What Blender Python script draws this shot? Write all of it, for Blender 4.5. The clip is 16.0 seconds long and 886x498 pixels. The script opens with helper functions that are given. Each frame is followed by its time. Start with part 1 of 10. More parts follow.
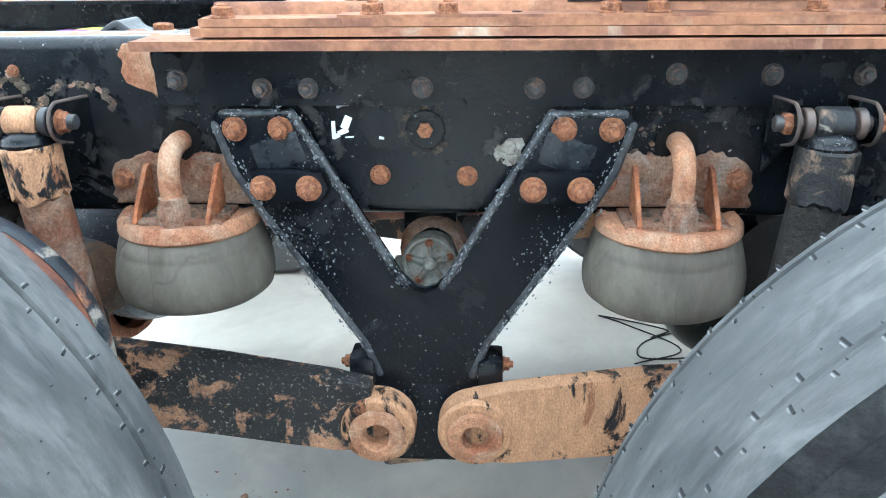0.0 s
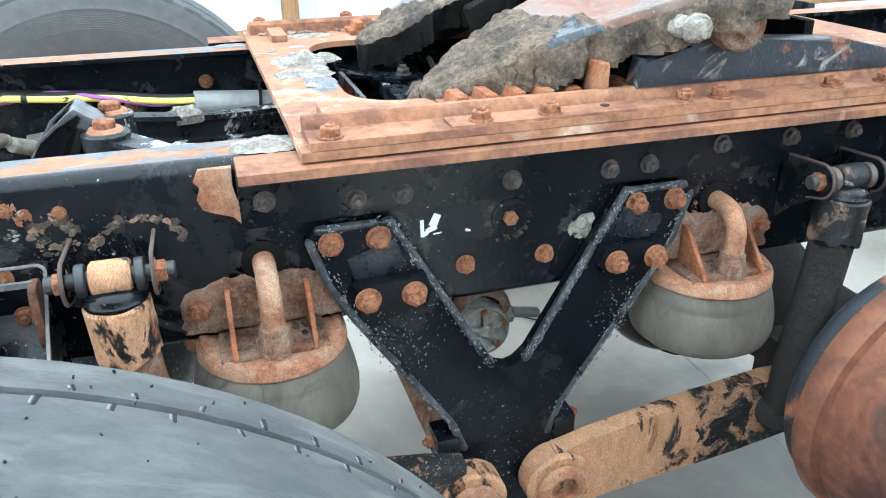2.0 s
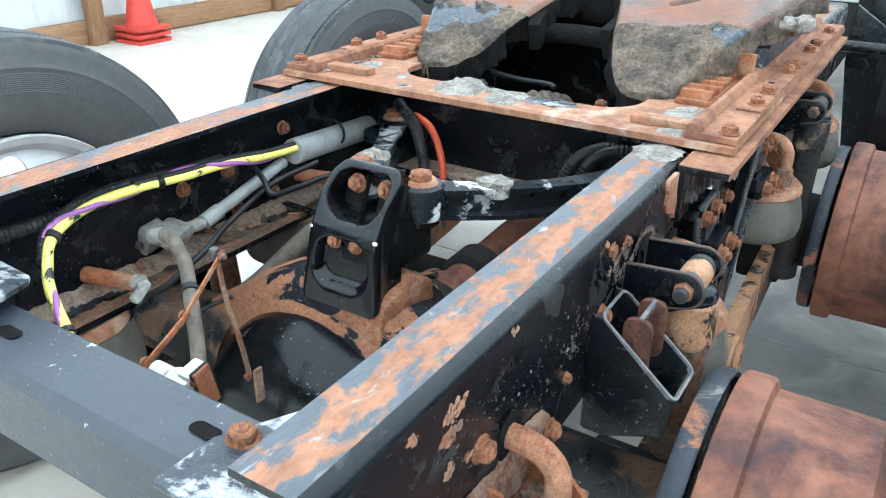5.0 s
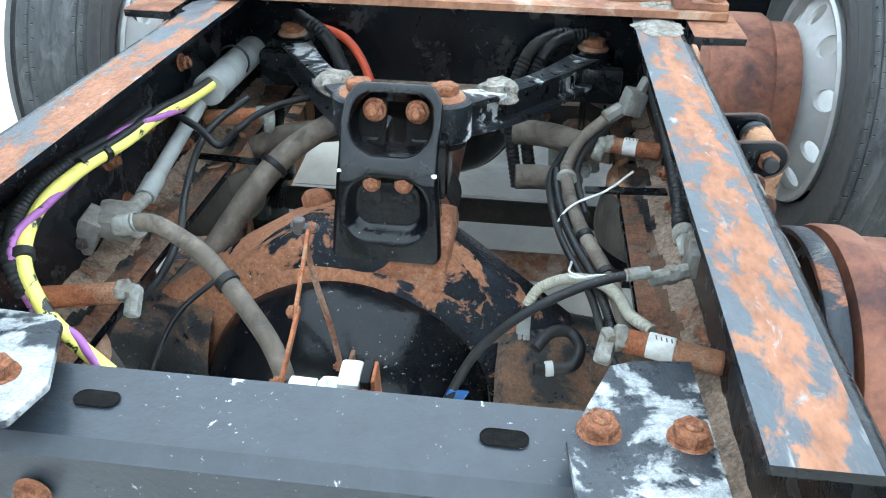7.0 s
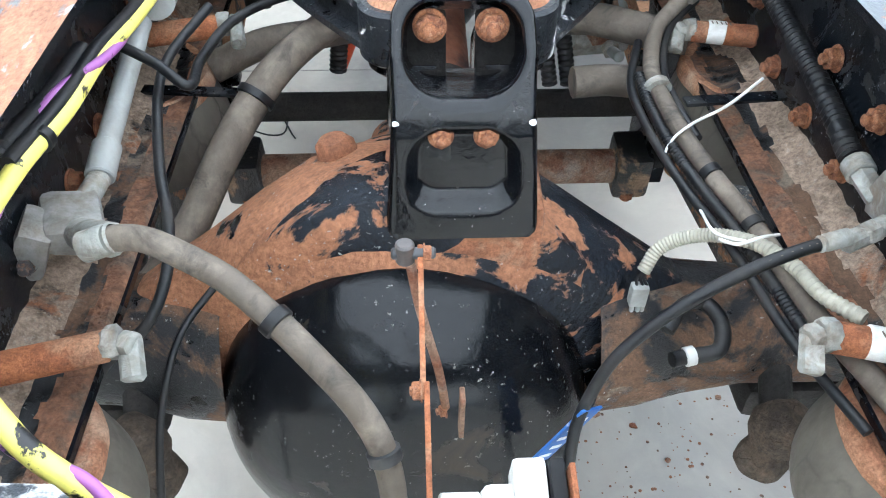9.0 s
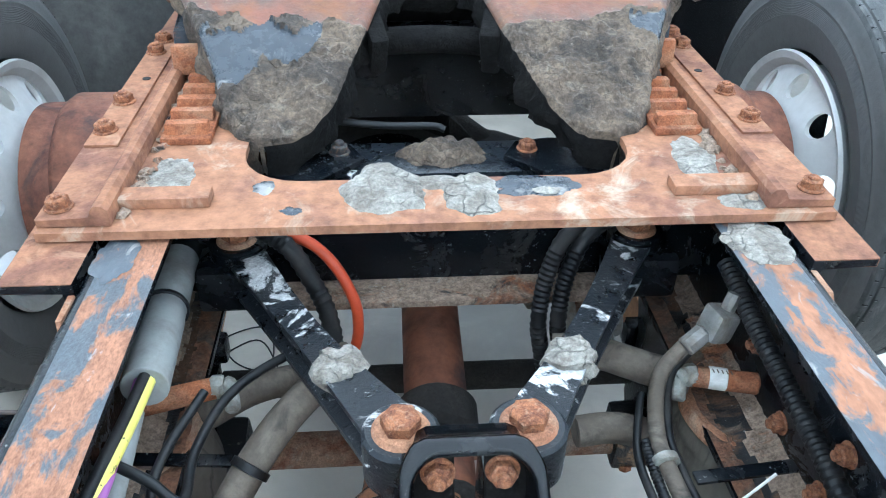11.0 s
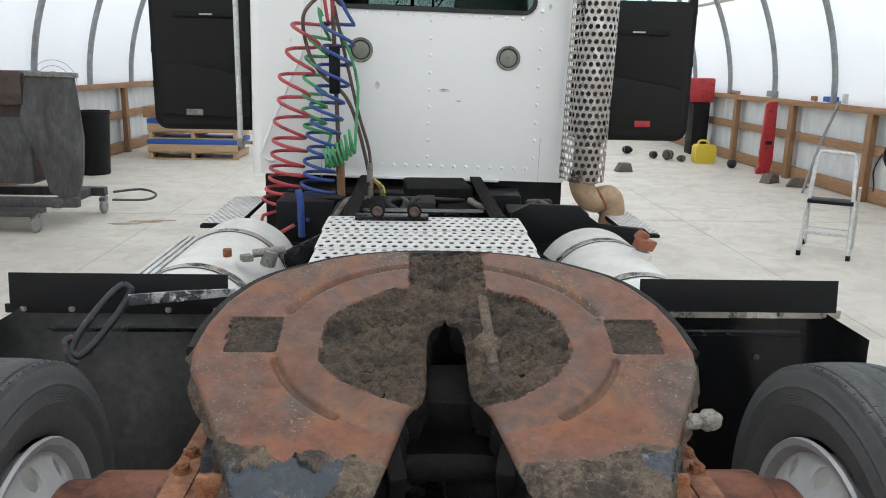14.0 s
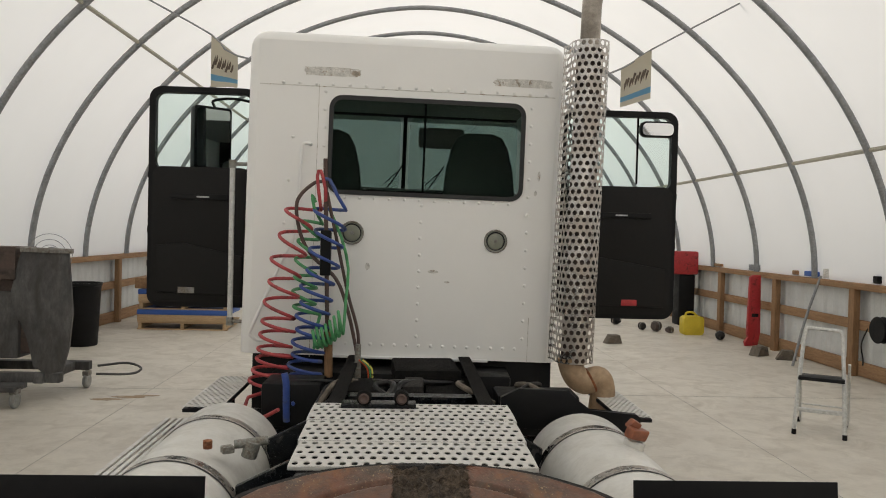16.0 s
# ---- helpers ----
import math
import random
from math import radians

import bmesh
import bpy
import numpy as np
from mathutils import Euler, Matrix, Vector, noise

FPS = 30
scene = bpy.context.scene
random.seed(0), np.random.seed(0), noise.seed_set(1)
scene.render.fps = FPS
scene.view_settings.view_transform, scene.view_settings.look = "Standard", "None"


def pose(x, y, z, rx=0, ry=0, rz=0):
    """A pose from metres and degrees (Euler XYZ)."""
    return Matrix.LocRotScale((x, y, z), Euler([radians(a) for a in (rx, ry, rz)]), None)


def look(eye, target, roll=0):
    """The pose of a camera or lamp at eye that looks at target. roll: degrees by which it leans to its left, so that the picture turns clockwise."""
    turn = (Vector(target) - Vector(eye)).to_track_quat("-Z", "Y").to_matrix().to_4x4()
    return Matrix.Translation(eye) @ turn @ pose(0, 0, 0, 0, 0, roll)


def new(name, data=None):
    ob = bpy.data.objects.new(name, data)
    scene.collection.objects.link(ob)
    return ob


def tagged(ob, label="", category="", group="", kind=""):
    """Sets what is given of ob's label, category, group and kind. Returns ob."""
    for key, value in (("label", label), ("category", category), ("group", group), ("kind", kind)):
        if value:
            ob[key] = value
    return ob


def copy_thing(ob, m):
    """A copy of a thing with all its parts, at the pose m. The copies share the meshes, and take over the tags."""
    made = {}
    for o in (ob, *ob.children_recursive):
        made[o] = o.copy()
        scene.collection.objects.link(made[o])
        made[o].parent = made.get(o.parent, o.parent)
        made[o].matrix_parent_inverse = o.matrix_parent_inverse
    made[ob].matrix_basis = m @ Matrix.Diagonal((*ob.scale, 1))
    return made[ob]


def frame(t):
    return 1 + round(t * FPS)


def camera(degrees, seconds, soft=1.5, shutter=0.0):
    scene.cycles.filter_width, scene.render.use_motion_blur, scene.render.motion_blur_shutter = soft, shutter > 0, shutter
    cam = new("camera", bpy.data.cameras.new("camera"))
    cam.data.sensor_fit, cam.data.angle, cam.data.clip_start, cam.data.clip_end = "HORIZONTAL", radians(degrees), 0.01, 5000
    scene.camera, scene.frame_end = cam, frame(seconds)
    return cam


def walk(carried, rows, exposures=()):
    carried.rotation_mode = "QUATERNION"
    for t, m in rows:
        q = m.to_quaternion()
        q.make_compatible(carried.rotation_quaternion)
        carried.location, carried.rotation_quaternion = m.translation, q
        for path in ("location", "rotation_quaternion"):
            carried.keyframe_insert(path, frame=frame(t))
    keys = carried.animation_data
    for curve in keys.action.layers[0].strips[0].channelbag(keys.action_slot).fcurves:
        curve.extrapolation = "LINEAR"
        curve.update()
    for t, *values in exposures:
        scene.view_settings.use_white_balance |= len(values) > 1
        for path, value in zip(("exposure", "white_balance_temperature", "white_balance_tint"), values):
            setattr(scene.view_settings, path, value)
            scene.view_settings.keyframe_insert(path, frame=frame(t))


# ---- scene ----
cam = camera(59.4, 16.0, soft=1.0)

PATH = [
    (0, (1.565, 0.109, 1.125), (-0.29, -0.014, 0.387), -0.7),
    (0.5, (1.579, 0.077, 1.097), (-0.274, 0.09, 0.345), -0.7),
    (1, (1.567, -0.007, 1.127), (-0.267, 0.108, 0.337), -0.8),
    (1.5, (1.519, -0.18, 1.197), (-0.286, 0.116, 0.389), -0.8),
    (2, (1.45, -0.41, 1.323), (-0.281, 0.125, 0.477), -0.6),
    (2.5, (1.436, -0.702, 1.396), (-0.231, -0.005, 0.538), -0.3),
    (3, (1.368, -0.911, 1.398), (-0.235, -0.076, 0.542), -0.4),
    (3.5, (1.206, -1.09, 1.41), (-0.295, -0.087, 0.549), -0.4),
    (4, (1.088, -1.265, 1.415), (-0.269, -0.072, 0.557), -0.0),
    (4.2, (1.032, -1.348, 1.418), (-0.247, -0.075, 0.556), 0.2),
    (6.3, (0.32, -1.757, 1.437), (-0.062, -0.023, 0.515), 1.1),
    (6.5, (0.287, -1.758, 1.431), (-0.013, -0.026, 0.476), 1.1),
    (7, (0.178, -1.647, 1.369), (-0.009, 0.035, 0.303), 0.9),
    (7.5, (0.06, -1.491, 1.325), (0.004, 0.117, 0.137), 0.8),
    (8, (0.025, -1.417, 1.303), (0.027, 0.091, -0.011), 0.7),
    (8.5, (-0.019, -1.35, 1.294), (0.008, 0.108, -0.075), 0.7),
    (9, (-0.055, -1.329, 1.313), (0.018, 0.119, -0.064), 0.8),
    (9.5, (-0.074, -1.302, 1.416), (0.033, 0.143, 0.037), 0.7),
    (10, (-0.076, -1.245, 1.477), (0.049, 0.281, 0.191), 1.0),
    (10.2, (-0.077, -1.209, 1.491), (0.052, 0.35, 0.244), 1.0),
    (12.3, (-0.064, -1.064, 1.612), (0.061, 0.7, 0.677), 1.1),
    (12.5, (-0.063, -1.06, 1.628), (0.044, 0.728, 0.74), 1.1),
    (13, (-0.062, -1.056, 1.674), (0.017, 0.793, 0.914), 1.1),
    (13.5, (-0.069, -1.054, 1.725), (0.01, 0.846, 1.108), 1.2),
    (14, (-0.064, -1.047, 1.772), (0.018, 0.897, 1.309), 1.2),
    (14.5, (-0.06, -1.03, 1.804), (0.027, 0.939, 1.464), 1.2),
    (15, (-0.051, -1.019, 1.833), (0.04, 0.966, 1.605), 1.2),
    (15.5, (-0.054, -1.014, 1.855), (0.042, 0.98, 1.732), 1.3),
    (16, (-0.055, -1.031, 1.872), (0.045, 0.966, 1.83), 1.4),
]
EXPOSURES = [(0.0, 2.32, 5350, -2), (0.5, 2.40, 5750, 0), (1.0, 2.38, 5650, -1), (1.7, 2.20, 5450, -2), (2.5, 1.96, 5580, -3), (3.5, 1.87, 5550, -2), (6.5, 1.57, 5300, -3), (7.3, 1.80, 5400, -2), (8.2, 1.87, 5800, 5), (9.5, 2.13, 5450, 2), (10.2, 1.83, 5250, 0), (12.5, 1.47, 5090, -2), (13.0, 1.16, 5300, -1), (13.5, 0.83, 5900, 3), (14.0, 0.36, 6150, 6), (14.5, 0.08, 6300, 7), (15.2, -0.15, 6600, 8), (16.0, -0.40, 7200, 8)]
walk(cam, [(t, look(eye, target, roll)) for t, eye, target, roll in PATH], EXPOSURES)

# ---- daylight: an overcast sky that shines through the white fabric of the hall
world = bpy.data.worlds.new("sky")
scene.world = world
world.use_nodes = True
wn = world.node_tree.nodes
sky = wn.new("ShaderNodeTexSky")
sky.sky_type = "NISHITA"
sky.sun_disc = False
sky.sun_elevation = radians(65)
sky.sun_rotation = radians(177)
sky.air_density, sky.dust_density = 1.0, 3.0
wn["Background"].inputs["Strength"].default_value = 0.15
world.node_tree.links.new(sky.outputs["Color"], wn["Background"].inputs["Color"])
sun = new("sun", bpy.data.lights.new("sun", "SUN"))
sun.data.energy, sun.data.angle, sun.data.color = 3.6, radians(12), (1.0, 0.97, 0.93)
sun.matrix_world = look((0, 0, 30), (-0.8, 14, 0))

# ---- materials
# dark floor places: the truck's shade painted in together with oily dirt
SHADE_AND_DIRT = ((0.42, 1.02, 1.25, (0.15, 0.145, 0.14), 0.95), (0.25, -0.70, 1.15, (0.27, 0.26, 0.245), 0.95), (0.1, 0.35, 1.0, (0.34, 0.32, 0.29), 0.6), (-0.9, 0.2, 0.8, (0.36, 0.32, 0.27), 0.45))
RUST = (0.42, 0.185, 0.098)
RUST_DARK = (0.15, 0.07, 0.045)
BLACK = (0.012, 0.013, 0.015)
MUD = (0.20, 0.15, 0.115)
CRUST = (0.42, 0.39, 0.34)


def material(name, base, rough=0.5, metal=0.0, patch=None, amount=0.0, pscale=9.0, patch_rough=0.85, second=None, amount2=0.0,
             scale2=25.0, speck=None, speck_cut=0.70, var=0.25, vscale=35.0, bump=0.25, bscale=140.0, edge=0.05, coat=0.0, stretch=(1, 1, 1), shine=0.5,
             strip=None, crack=0.0, coarse=0.0, lean=None):
    """Paint or bare stuff with patches of another colour, a second finer layer, specks and fine relief."""
    m = bpy.data.materials.new(name)
    m.use_nodes = True
    nt = m.node_tree
    bsdf = nt.nodes["Principled BSDF"]

    def node(kind, **values):
        n = nt.nodes.new(kind)
        for key, value in values.items():
            if key in n.inputs:
                n.inputs[key].default_value = value
        return n

    def link(a, b):
        nt.links.new(a, b)

    tc, info = node("ShaderNodeTexCoord"), node("ShaderNodeObjectInfo")
    shift = node("ShaderNodeVectorMath")
    shift.operation = "MULTIPLY_ADD"
    shift.inputs[1].default_value = stretch
    move = node("ShaderNodeVectorMath")
    move.operation = "SCALE"
    move.inputs[0].default_value = (7.3, 3.1, 5.7)
    link(info.outputs["Random"], move.inputs["Scale"])
    link(tc.outputs["Object"], shift.inputs[0])
    link(move.outputs[0], shift.inputs[2])
    where = shift.outputs[0]

    def noise_mask(scale, cut, width, detail=9.0, distort=0.4, bias=None):
        n = node("ShaderNodeTexNoise", Scale=scale, Detail=detail, Roughness=0.66, Distortion=distort)
        link(where, n.inputs["Vector"])
        r = node("ShaderNodeMapRange")
        r.inputs["From Min"].default_value, r.inputs["From Max"].default_value = cut - width, cut + width
        if bias is None:
            link(n.outputs["Fac"], r.inputs["Value"])
        else:
            total = math_node("ADD", n.outputs["Fac"], bias)
            link(total, r.inputs["Value"])
        return r.outputs["Result"]

    def math_node(kind, a, b):
        n = node("ShaderNodeMath")
        n.operation = kind
        for socket, value in ((n.inputs[0], a), (n.inputs[1], b)):
            if isinstance(value, (int, float)):
                socket.default_value = value
            else:
                link(value, socket)
        return n.outputs[0]

    def mix(fac, a, b):
        n = node("ShaderNodeMix")
        n.data_type = "RGBA"
        link(fac, n.inputs["Factor"])
        for socket, value in ((n.inputs[6], a), (n.inputs[7], b)):
            if isinstance(value, tuple):
                socket.default_value = (*value, 1)
            else:
                link(value, socket)
        return n.outputs[2]

    def mixf(fac, a, b):
        n = node("ShaderNodeMix")
        link(fac, n.inputs["Factor"])
        for socket, value in ((n.inputs[2], a), (n.inputs[3], b)):
            if isinstance(value, float):
                socket.default_value = value
            else:
                link(value, socket)
        return n.outputs[0]

    grain = node("ShaderNodeTexNoise", Scale=vscale, Detail=7.0, Roughness=0.7)
    link(where, grain.inputs["Vector"])
    fine = node("ShaderNodeTexNoise", Scale=bscale, Detail=4.0, Roughness=0.65)
    link(where, fine.inputs["Vector"])
    height = fine.outputs["Fac"]
    colour, roughness = tuple(base), float(rough)
    dark, light = tuple(c * (1 - var) for c in base), tuple(min(1, c * (1 + var)) for c in base)
    broad = node("ShaderNodeMapRange")
    broad.inputs["From Min"].default_value, broad.inputs["From Max"].default_value = 0.3, 0.7
    link(grain.outputs["Fac"], broad.inputs["Value"])
    colour = mix(broad.outputs["Result"], dark, light)
    play = min(1.0, var * 5)
    roughness = mixf(broad.outputs["Result"], max(0.02, rough - 0.07 * play), min(1.0, rough + 0.09 * play))
    if patch:
        bias = None
        if strip:
            # wear along the middle of a rail's flange: (centre, half width, gain)
            xyz = node("ShaderNodeSeparateXYZ")
            link(tc.outputs["Object"], xyz.inputs[0])
            off_line = math_node("ABSOLUTE", math_node("SUBTRACT", math_node("ABSOLUTE", xyz.outputs[0], 0), strip[0]), 0)
            bias = math_node("MULTIPLY", math_node("SUBTRACT", 1.0, math_node("MINIMUM", math_node("DIVIDE", off_line, strip[1]), 2.0)), strip[2])
        if lean:
            # more of the patch colour towards one side of the thing: (axis, gain)
            xyz = node("ShaderNodeSeparateXYZ")
            link(tc.outputs["Object"], xyz.inputs[0])
            bias = math_node("MAXIMUM", math_node("MINIMUM", math_node("MULTIPLY", xyz.outputs[lean[0]], lean[1]), 0.2), -0.2)
        mask = noise_mask(pscale, 0.72 - 0.44 * amount, edge, bias=bias)
        spread = min(1.0, var * 4)
        pv = mix(broad.outputs["Result"], tuple(c * (1 - 0.38 * spread) for c in patch), tuple(min(1, c * (1 + 0.3 * spread)) for c in patch))
        colour, roughness = mix(mask, colour, pv), mixf(mask, roughness, float(patch_rough))
        height = mixf(mask, height, fine.outputs["Fac"])
        add = node("ShaderNodeMath")
        add.operation = "MULTIPLY_ADD"
        add.inputs[1].default_value = 0.5
        link(mask, add.inputs[0])
        link(fine.outputs["Fac"], add.inputs[2])
        height = add.outputs[0]
        if metal:
            off = node("ShaderNodeMath")
            off.operation = "MULTIPLY_ADD"
            off.inputs[1].default_value, off.inputs[2].default_value = -metal, metal
            link(mask, off.inputs[0])
            link(off.outputs[0], bsdf.inputs["Metallic"])
    elif metal:
        bsdf.inputs["Metallic"].default_value = metal
    if second:
        mask = noise_mask(scale2, 0.72 - 0.44 * amount2, edge * 1.2, 10.0, 0.8)
        colour, roughness = mix(mask, colour, tuple(second)), mixf(mask, roughness, 0.9)
    if speck:
        mask = noise_mask(150.0, speck_cut, 0.02, 3.0, 0.0)
        where_dusty = noise_mask(5.5, 0.53, 0.10, 4.0, 0.3)
        mask = math_node("MULTIPLY", mask, where_dusty)
        colour = mix(mask, colour, tuple(speck))
    if coarse:
        big = node("ShaderNodeTexNoise", Scale=coarse, Detail=5.0, Roughness=0.6)
        link(where, big.inputs["Vector"])
        height = math_node("ADD", height, math_node("MULTIPLY", big.outputs["Fac"], 2.0))
    if crack:
        wob = node("ShaderNodeTexNoise", Scale=crack * 1.5, Detail=4.0)
        link(where, wob.inputs["Vector"])
        bent = node("ShaderNodeVectorMath")
        bent.operation = "MULTIPLY_ADD"
        bent.inputs[1].default_value = (0.6 / crack,) * 3
        link(wob.outputs["Color"], bent.inputs[0])
        link(where, bent.inputs[2])
        cells = node("ShaderNodeTexVoronoi", Scale=crack)
        cells.feature = "DISTANCE_TO_EDGE"
        link(bent.outputs[0], cells.inputs["Vector"])
        gap = node("ShaderNodeMapRange")
        gap.inputs["From Min"].default_value, gap.inputs["From Max"].default_value = 0.0, 0.035
        link(cells.outputs["Distance"], gap.inputs["Value"])
        some = noise_mask(crack * 0.3, 0.53, 0.08, 3.0, 0.2)
        open_gap = math_node("SUBTRACT", 1.0, math_node("MULTIPLY", math_node("SUBTRACT", 1.0, gap.outputs["Result"]), some))
        colour = mix(open_gap, tuple(c * 0.5 for c in base), colour)
        height = math_node("ADD", height, math_node("MULTIPLY", open_gap, 1.2))
    if bump >= 0.3:
        # pits and grains
        pit = node("ShaderNodeTexNoise", Scale=bscale * 1.7, Detail=5.0, Roughness=0.75)
        link(where, pit.inputs["Vector"])
        tone = node("ShaderNodeMapRange")
        for key, value in (("From Min", 0.32), ("From Max", 0.68), ("To Min", 0.58), ("To Max", 1.28)):
            tone.inputs[key].default_value = value
        link(pit.outputs["Fac"], tone.inputs["Value"])
        blend = node("ShaderNodeMix")
        blend.data_type, blend.blend_type = "RGBA", "MULTIPLY"
        blend.inputs["Factor"].default_value = 1.0
        link(colour, blend.inputs[6])
        link(tone.outputs["Result"], blend.inputs[7])
        colour = blend.outputs[2]
        height = math_node("ADD", height, math_node("MULTIPLY", pit.outputs["Fac"], 0.8))
    link(colour, bsdf.inputs["Base Color"])
    link(roughness, bsdf.inputs["Roughness"])
    bsdf.inputs["Specular IOR Level"].default_value = shine
    b = node("ShaderNodeBump", Strength=bump, Distance=0.005)
    link(height, b.inputs["Height"])
    link(b.outputs["Normal"], bsdf.inputs["Normal"])
    return m


def glass(name, colour=(0.8, 0.9, 0.88)):
    m = bpy.data.materials.new(name)
    m.use_nodes = True
    nt = m.node_tree
    bsdf = nt.nodes["Principled BSDF"]
    bsdf.inputs["Base Color"].default_value = (*colour, 1)
    bsdf.inputs["Roughness"].default_value = 0.02
    bsdf.inputs["Transmission Weight"].default_value = 1.0
    bsdf.inputs["IOR"].default_value = 1.05
    return m


def fabric(name, low=(0.86, 0.86, 0.84), high=(0.95, 0.95, 0.93)):
    """White hall fabric that lets the daylight through."""
    m = bpy.data.materials.new(name)
    m.use_nodes = True
    nt = m.node_tree
    nt.nodes.remove(nt.nodes["Principled BSDF"])
    out = nt.nodes["Material Output"]
    tc = nt.nodes.new("ShaderNodeTexCoord")
    n = nt.nodes.new("ShaderNodeTexNoise")
    n.inputs["Scale"].default_value, n.inputs["Detail"].default_value = 0.6, 6.0
    ramp = nt.nodes.new("ShaderNodeMix")
    ramp.data_type = "RGBA"
    ramp.inputs[6].default_value, ramp.inputs[7].default_value = (*low, 1), (*high, 1)
    nt.links.new(tc.outputs["Object"], n.inputs["Vector"])
    nt.links.new(n.outputs["Fac"], ramp.inputs["Factor"])
    a, b = nt.nodes.new("ShaderNodeBsdfTranslucent"), nt.nodes.new("ShaderNodeBsdfDiffuse")
    mixer = nt.nodes.new("ShaderNodeMixShader")
    mixer.inputs[0].default_value = 0.3
    for s in (a, b):
        nt.links.new(ramp.outputs[2], s.inputs["Color"])
    nt.links.new(a.outputs[0], mixer.inputs[1])
    nt.links.new(b.outputs[0], mixer.inputs[2])
    nt.links.new(mixer.outputs[0], out.inputs["Surface"])
    return m


def concrete(name):
    m = material(name, (0.62, 0.580, 0.505), rough=0.42, patch=(0.535, 0.495, 0.43), amount=0.42, pscale=1.3, patch_rough=0.5, second=(0.40, 0.355, 0.30),
                 amount2=0.07, scale2=3.2, speck=(0.13, 0.10, 0.085), speck_cut=0.735, var=0.06, vscale=9.0, bump=0.08, bscale=60.0, edge=0.20)
    return m


frame_black = material("black_frame_paint", (0.0046, 0.0062, 0.0085), 0.19, patch=(0.014, 0.0145, 0.016), amount=0.26, pscale=7, patch_rough=0.5, second=(0.075, 0.071, 0.064), amount2=0.09, scale2=11, speck=(0.34, 0.34, 0.33), speck_cut=0.675, bump=0.14, edge=0.09, shine=0.30)
bracket_black = material("black_bracket_paint", (0.0048, 0.0060, 0.0080), 0.20, patch=(0.012, 0.0125, 0.014), amount=0.22, pscale=9, patch_rough=0.4, speck=(0.45, 0.47, 0.49), speck_cut=0.670, bump=0.15, shine=0.13)
chipped_black = material("chipped_black_paint", (0.0115, 0.0145, 0.019), 0.27, patch=(0.60, 0.61, 0.60), amount=0.16, pscale=12, speck=(0.55, 0.55, 0.55), speck_cut=0.70, edge=0.012, bump=0.2, shine=0.45)
edge_worn = material("black_paint_worn_at_edges", (0.0060, 0.0075, 0.0100), 0.22, patch=(0.10, 0.105, 0.11), amount=0.36, pscale=30, patch_rough=0.6, edge=0.22, bump=0.22, shine=0.3)
fleck_grey = material("pale_paint_flecks", (0.20, 0.21, 0.217), 0.7, var=0.3, vscale=60, bump=0.1)
rim_worn = material("rim_worn_to_bare_steel", (0.030, 0.032, 0.035), 0.45, patch=(0.19, 0.19, 0.187), amount=0.62, pscale=40, second=(0.26, 0.14, 0.085), amount2=0.10, scale2=30, edge=0.12, bump=0.25)
bare_flaked = material("paint_flaked_to_bare_metal", (0.032, 0.038, 0.047), 0.3, patch=(0.42, 0.43, 0.43), amount=0.52, pscale=7, patch_rough=0.5, second=(0.66, 0.67, 0.66), amount2=0.17, scale2=22, edge=0.018, bump=0.3)
gloss_black = material("gloss_black_casting", (0.0032, 0.0038, 0.0050), 0.13, patch=(0.012, 0.0125, 0.0135), amount=0.3, pscale=18, patch_rough=0.24, speck=(0.22, 0.21, 0.20), speck_cut=0.70, bump=0.10, bscale=60, shine=0.33, coarse=22.0)
flange_paint = material("worn_flange_paint", (0.080, 0.090, 0.102), 0.36, patch=(0.31, 0.150, 0.085), amount=0.46, pscale=26, second=(0.34, 0.33, 0.31), amount2=0.16, scale2=22, bump=0.28, edge=0.04, stretch=(1.6, 0.75, 1), strip=(0.384, 0.022, 0.11), shine=0.35)
flange_rust = material("rusted_flange", (0.068, 0.077, 0.087), 0.38, patch=(0.31, 0.145, 0.080), amount=0.53, pscale=14, second=(0.36, 0.36, 0.36), amount2=0.17, scale2=17, bump=0.3, edge=0.025, stretch=(1.3, 0.6, 1), strip=(0.370, 0.035, 0.10))
rust_plate = material("rusted_deck_steel", (0.285, 0.138, 0.077), 0.78, patch=(0.18, 0.086, 0.057), amount=0.46, pscale=8, second=(0.40, 0.24, 0.15), amount2=0.13, scale2=13, var=0.35, vscale=60, bump=0.28, edge=0.07, shine=0.22)
deck_paint = material("rusted_deck_with_old_paint", (0.30, 0.148, 0.083), 0.75, patch=(0.215, 0.104, 0.067), amount=0.42, pscale=7, patch_rough=0.7, second=(0.47, 0.38, 0.285), amount2=0.22, scale2=8, var=0.35, vscale=50, bump=0.28, edge=0.06, shine=0.22)
rust = material("rust", (0.35, 0.130, 0.058), 0.88, patch=(0.17, 0.062, 0.034), amount=0.38, pscale=18, second=(0.46, 0.29, 0.18), amount2=0.20, scale2=11, var=0.35, vscale=110, bump=0.6, bscale=220, edge=0.12, shine=0.25)
rust_pale = material("pale_rust", (0.43, 0.225, 0.13), 0.9, patch=(0.27, 0.105, 0.055), amount=0.42, pscale=13, second=(0.56, 0.42, 0.30), amount2=0.20, scale2=12, var=0.3, vscale=90, bump=0.6, bscale=200, edge=0.12, shine=0.25)
rust_mud = material("rust_with_dried_mud", (0.30, 0.19, 0.13), 0.95, patch=(0.19, 0.075, 0.04), amount=0.45, pscale=14, second=(0.36, 0.31, 0.26), amount2=0.22, scale2=18, var=0.35, vscale=80, bump=0.9, bscale=150, edge=0.1, shine=0.25)
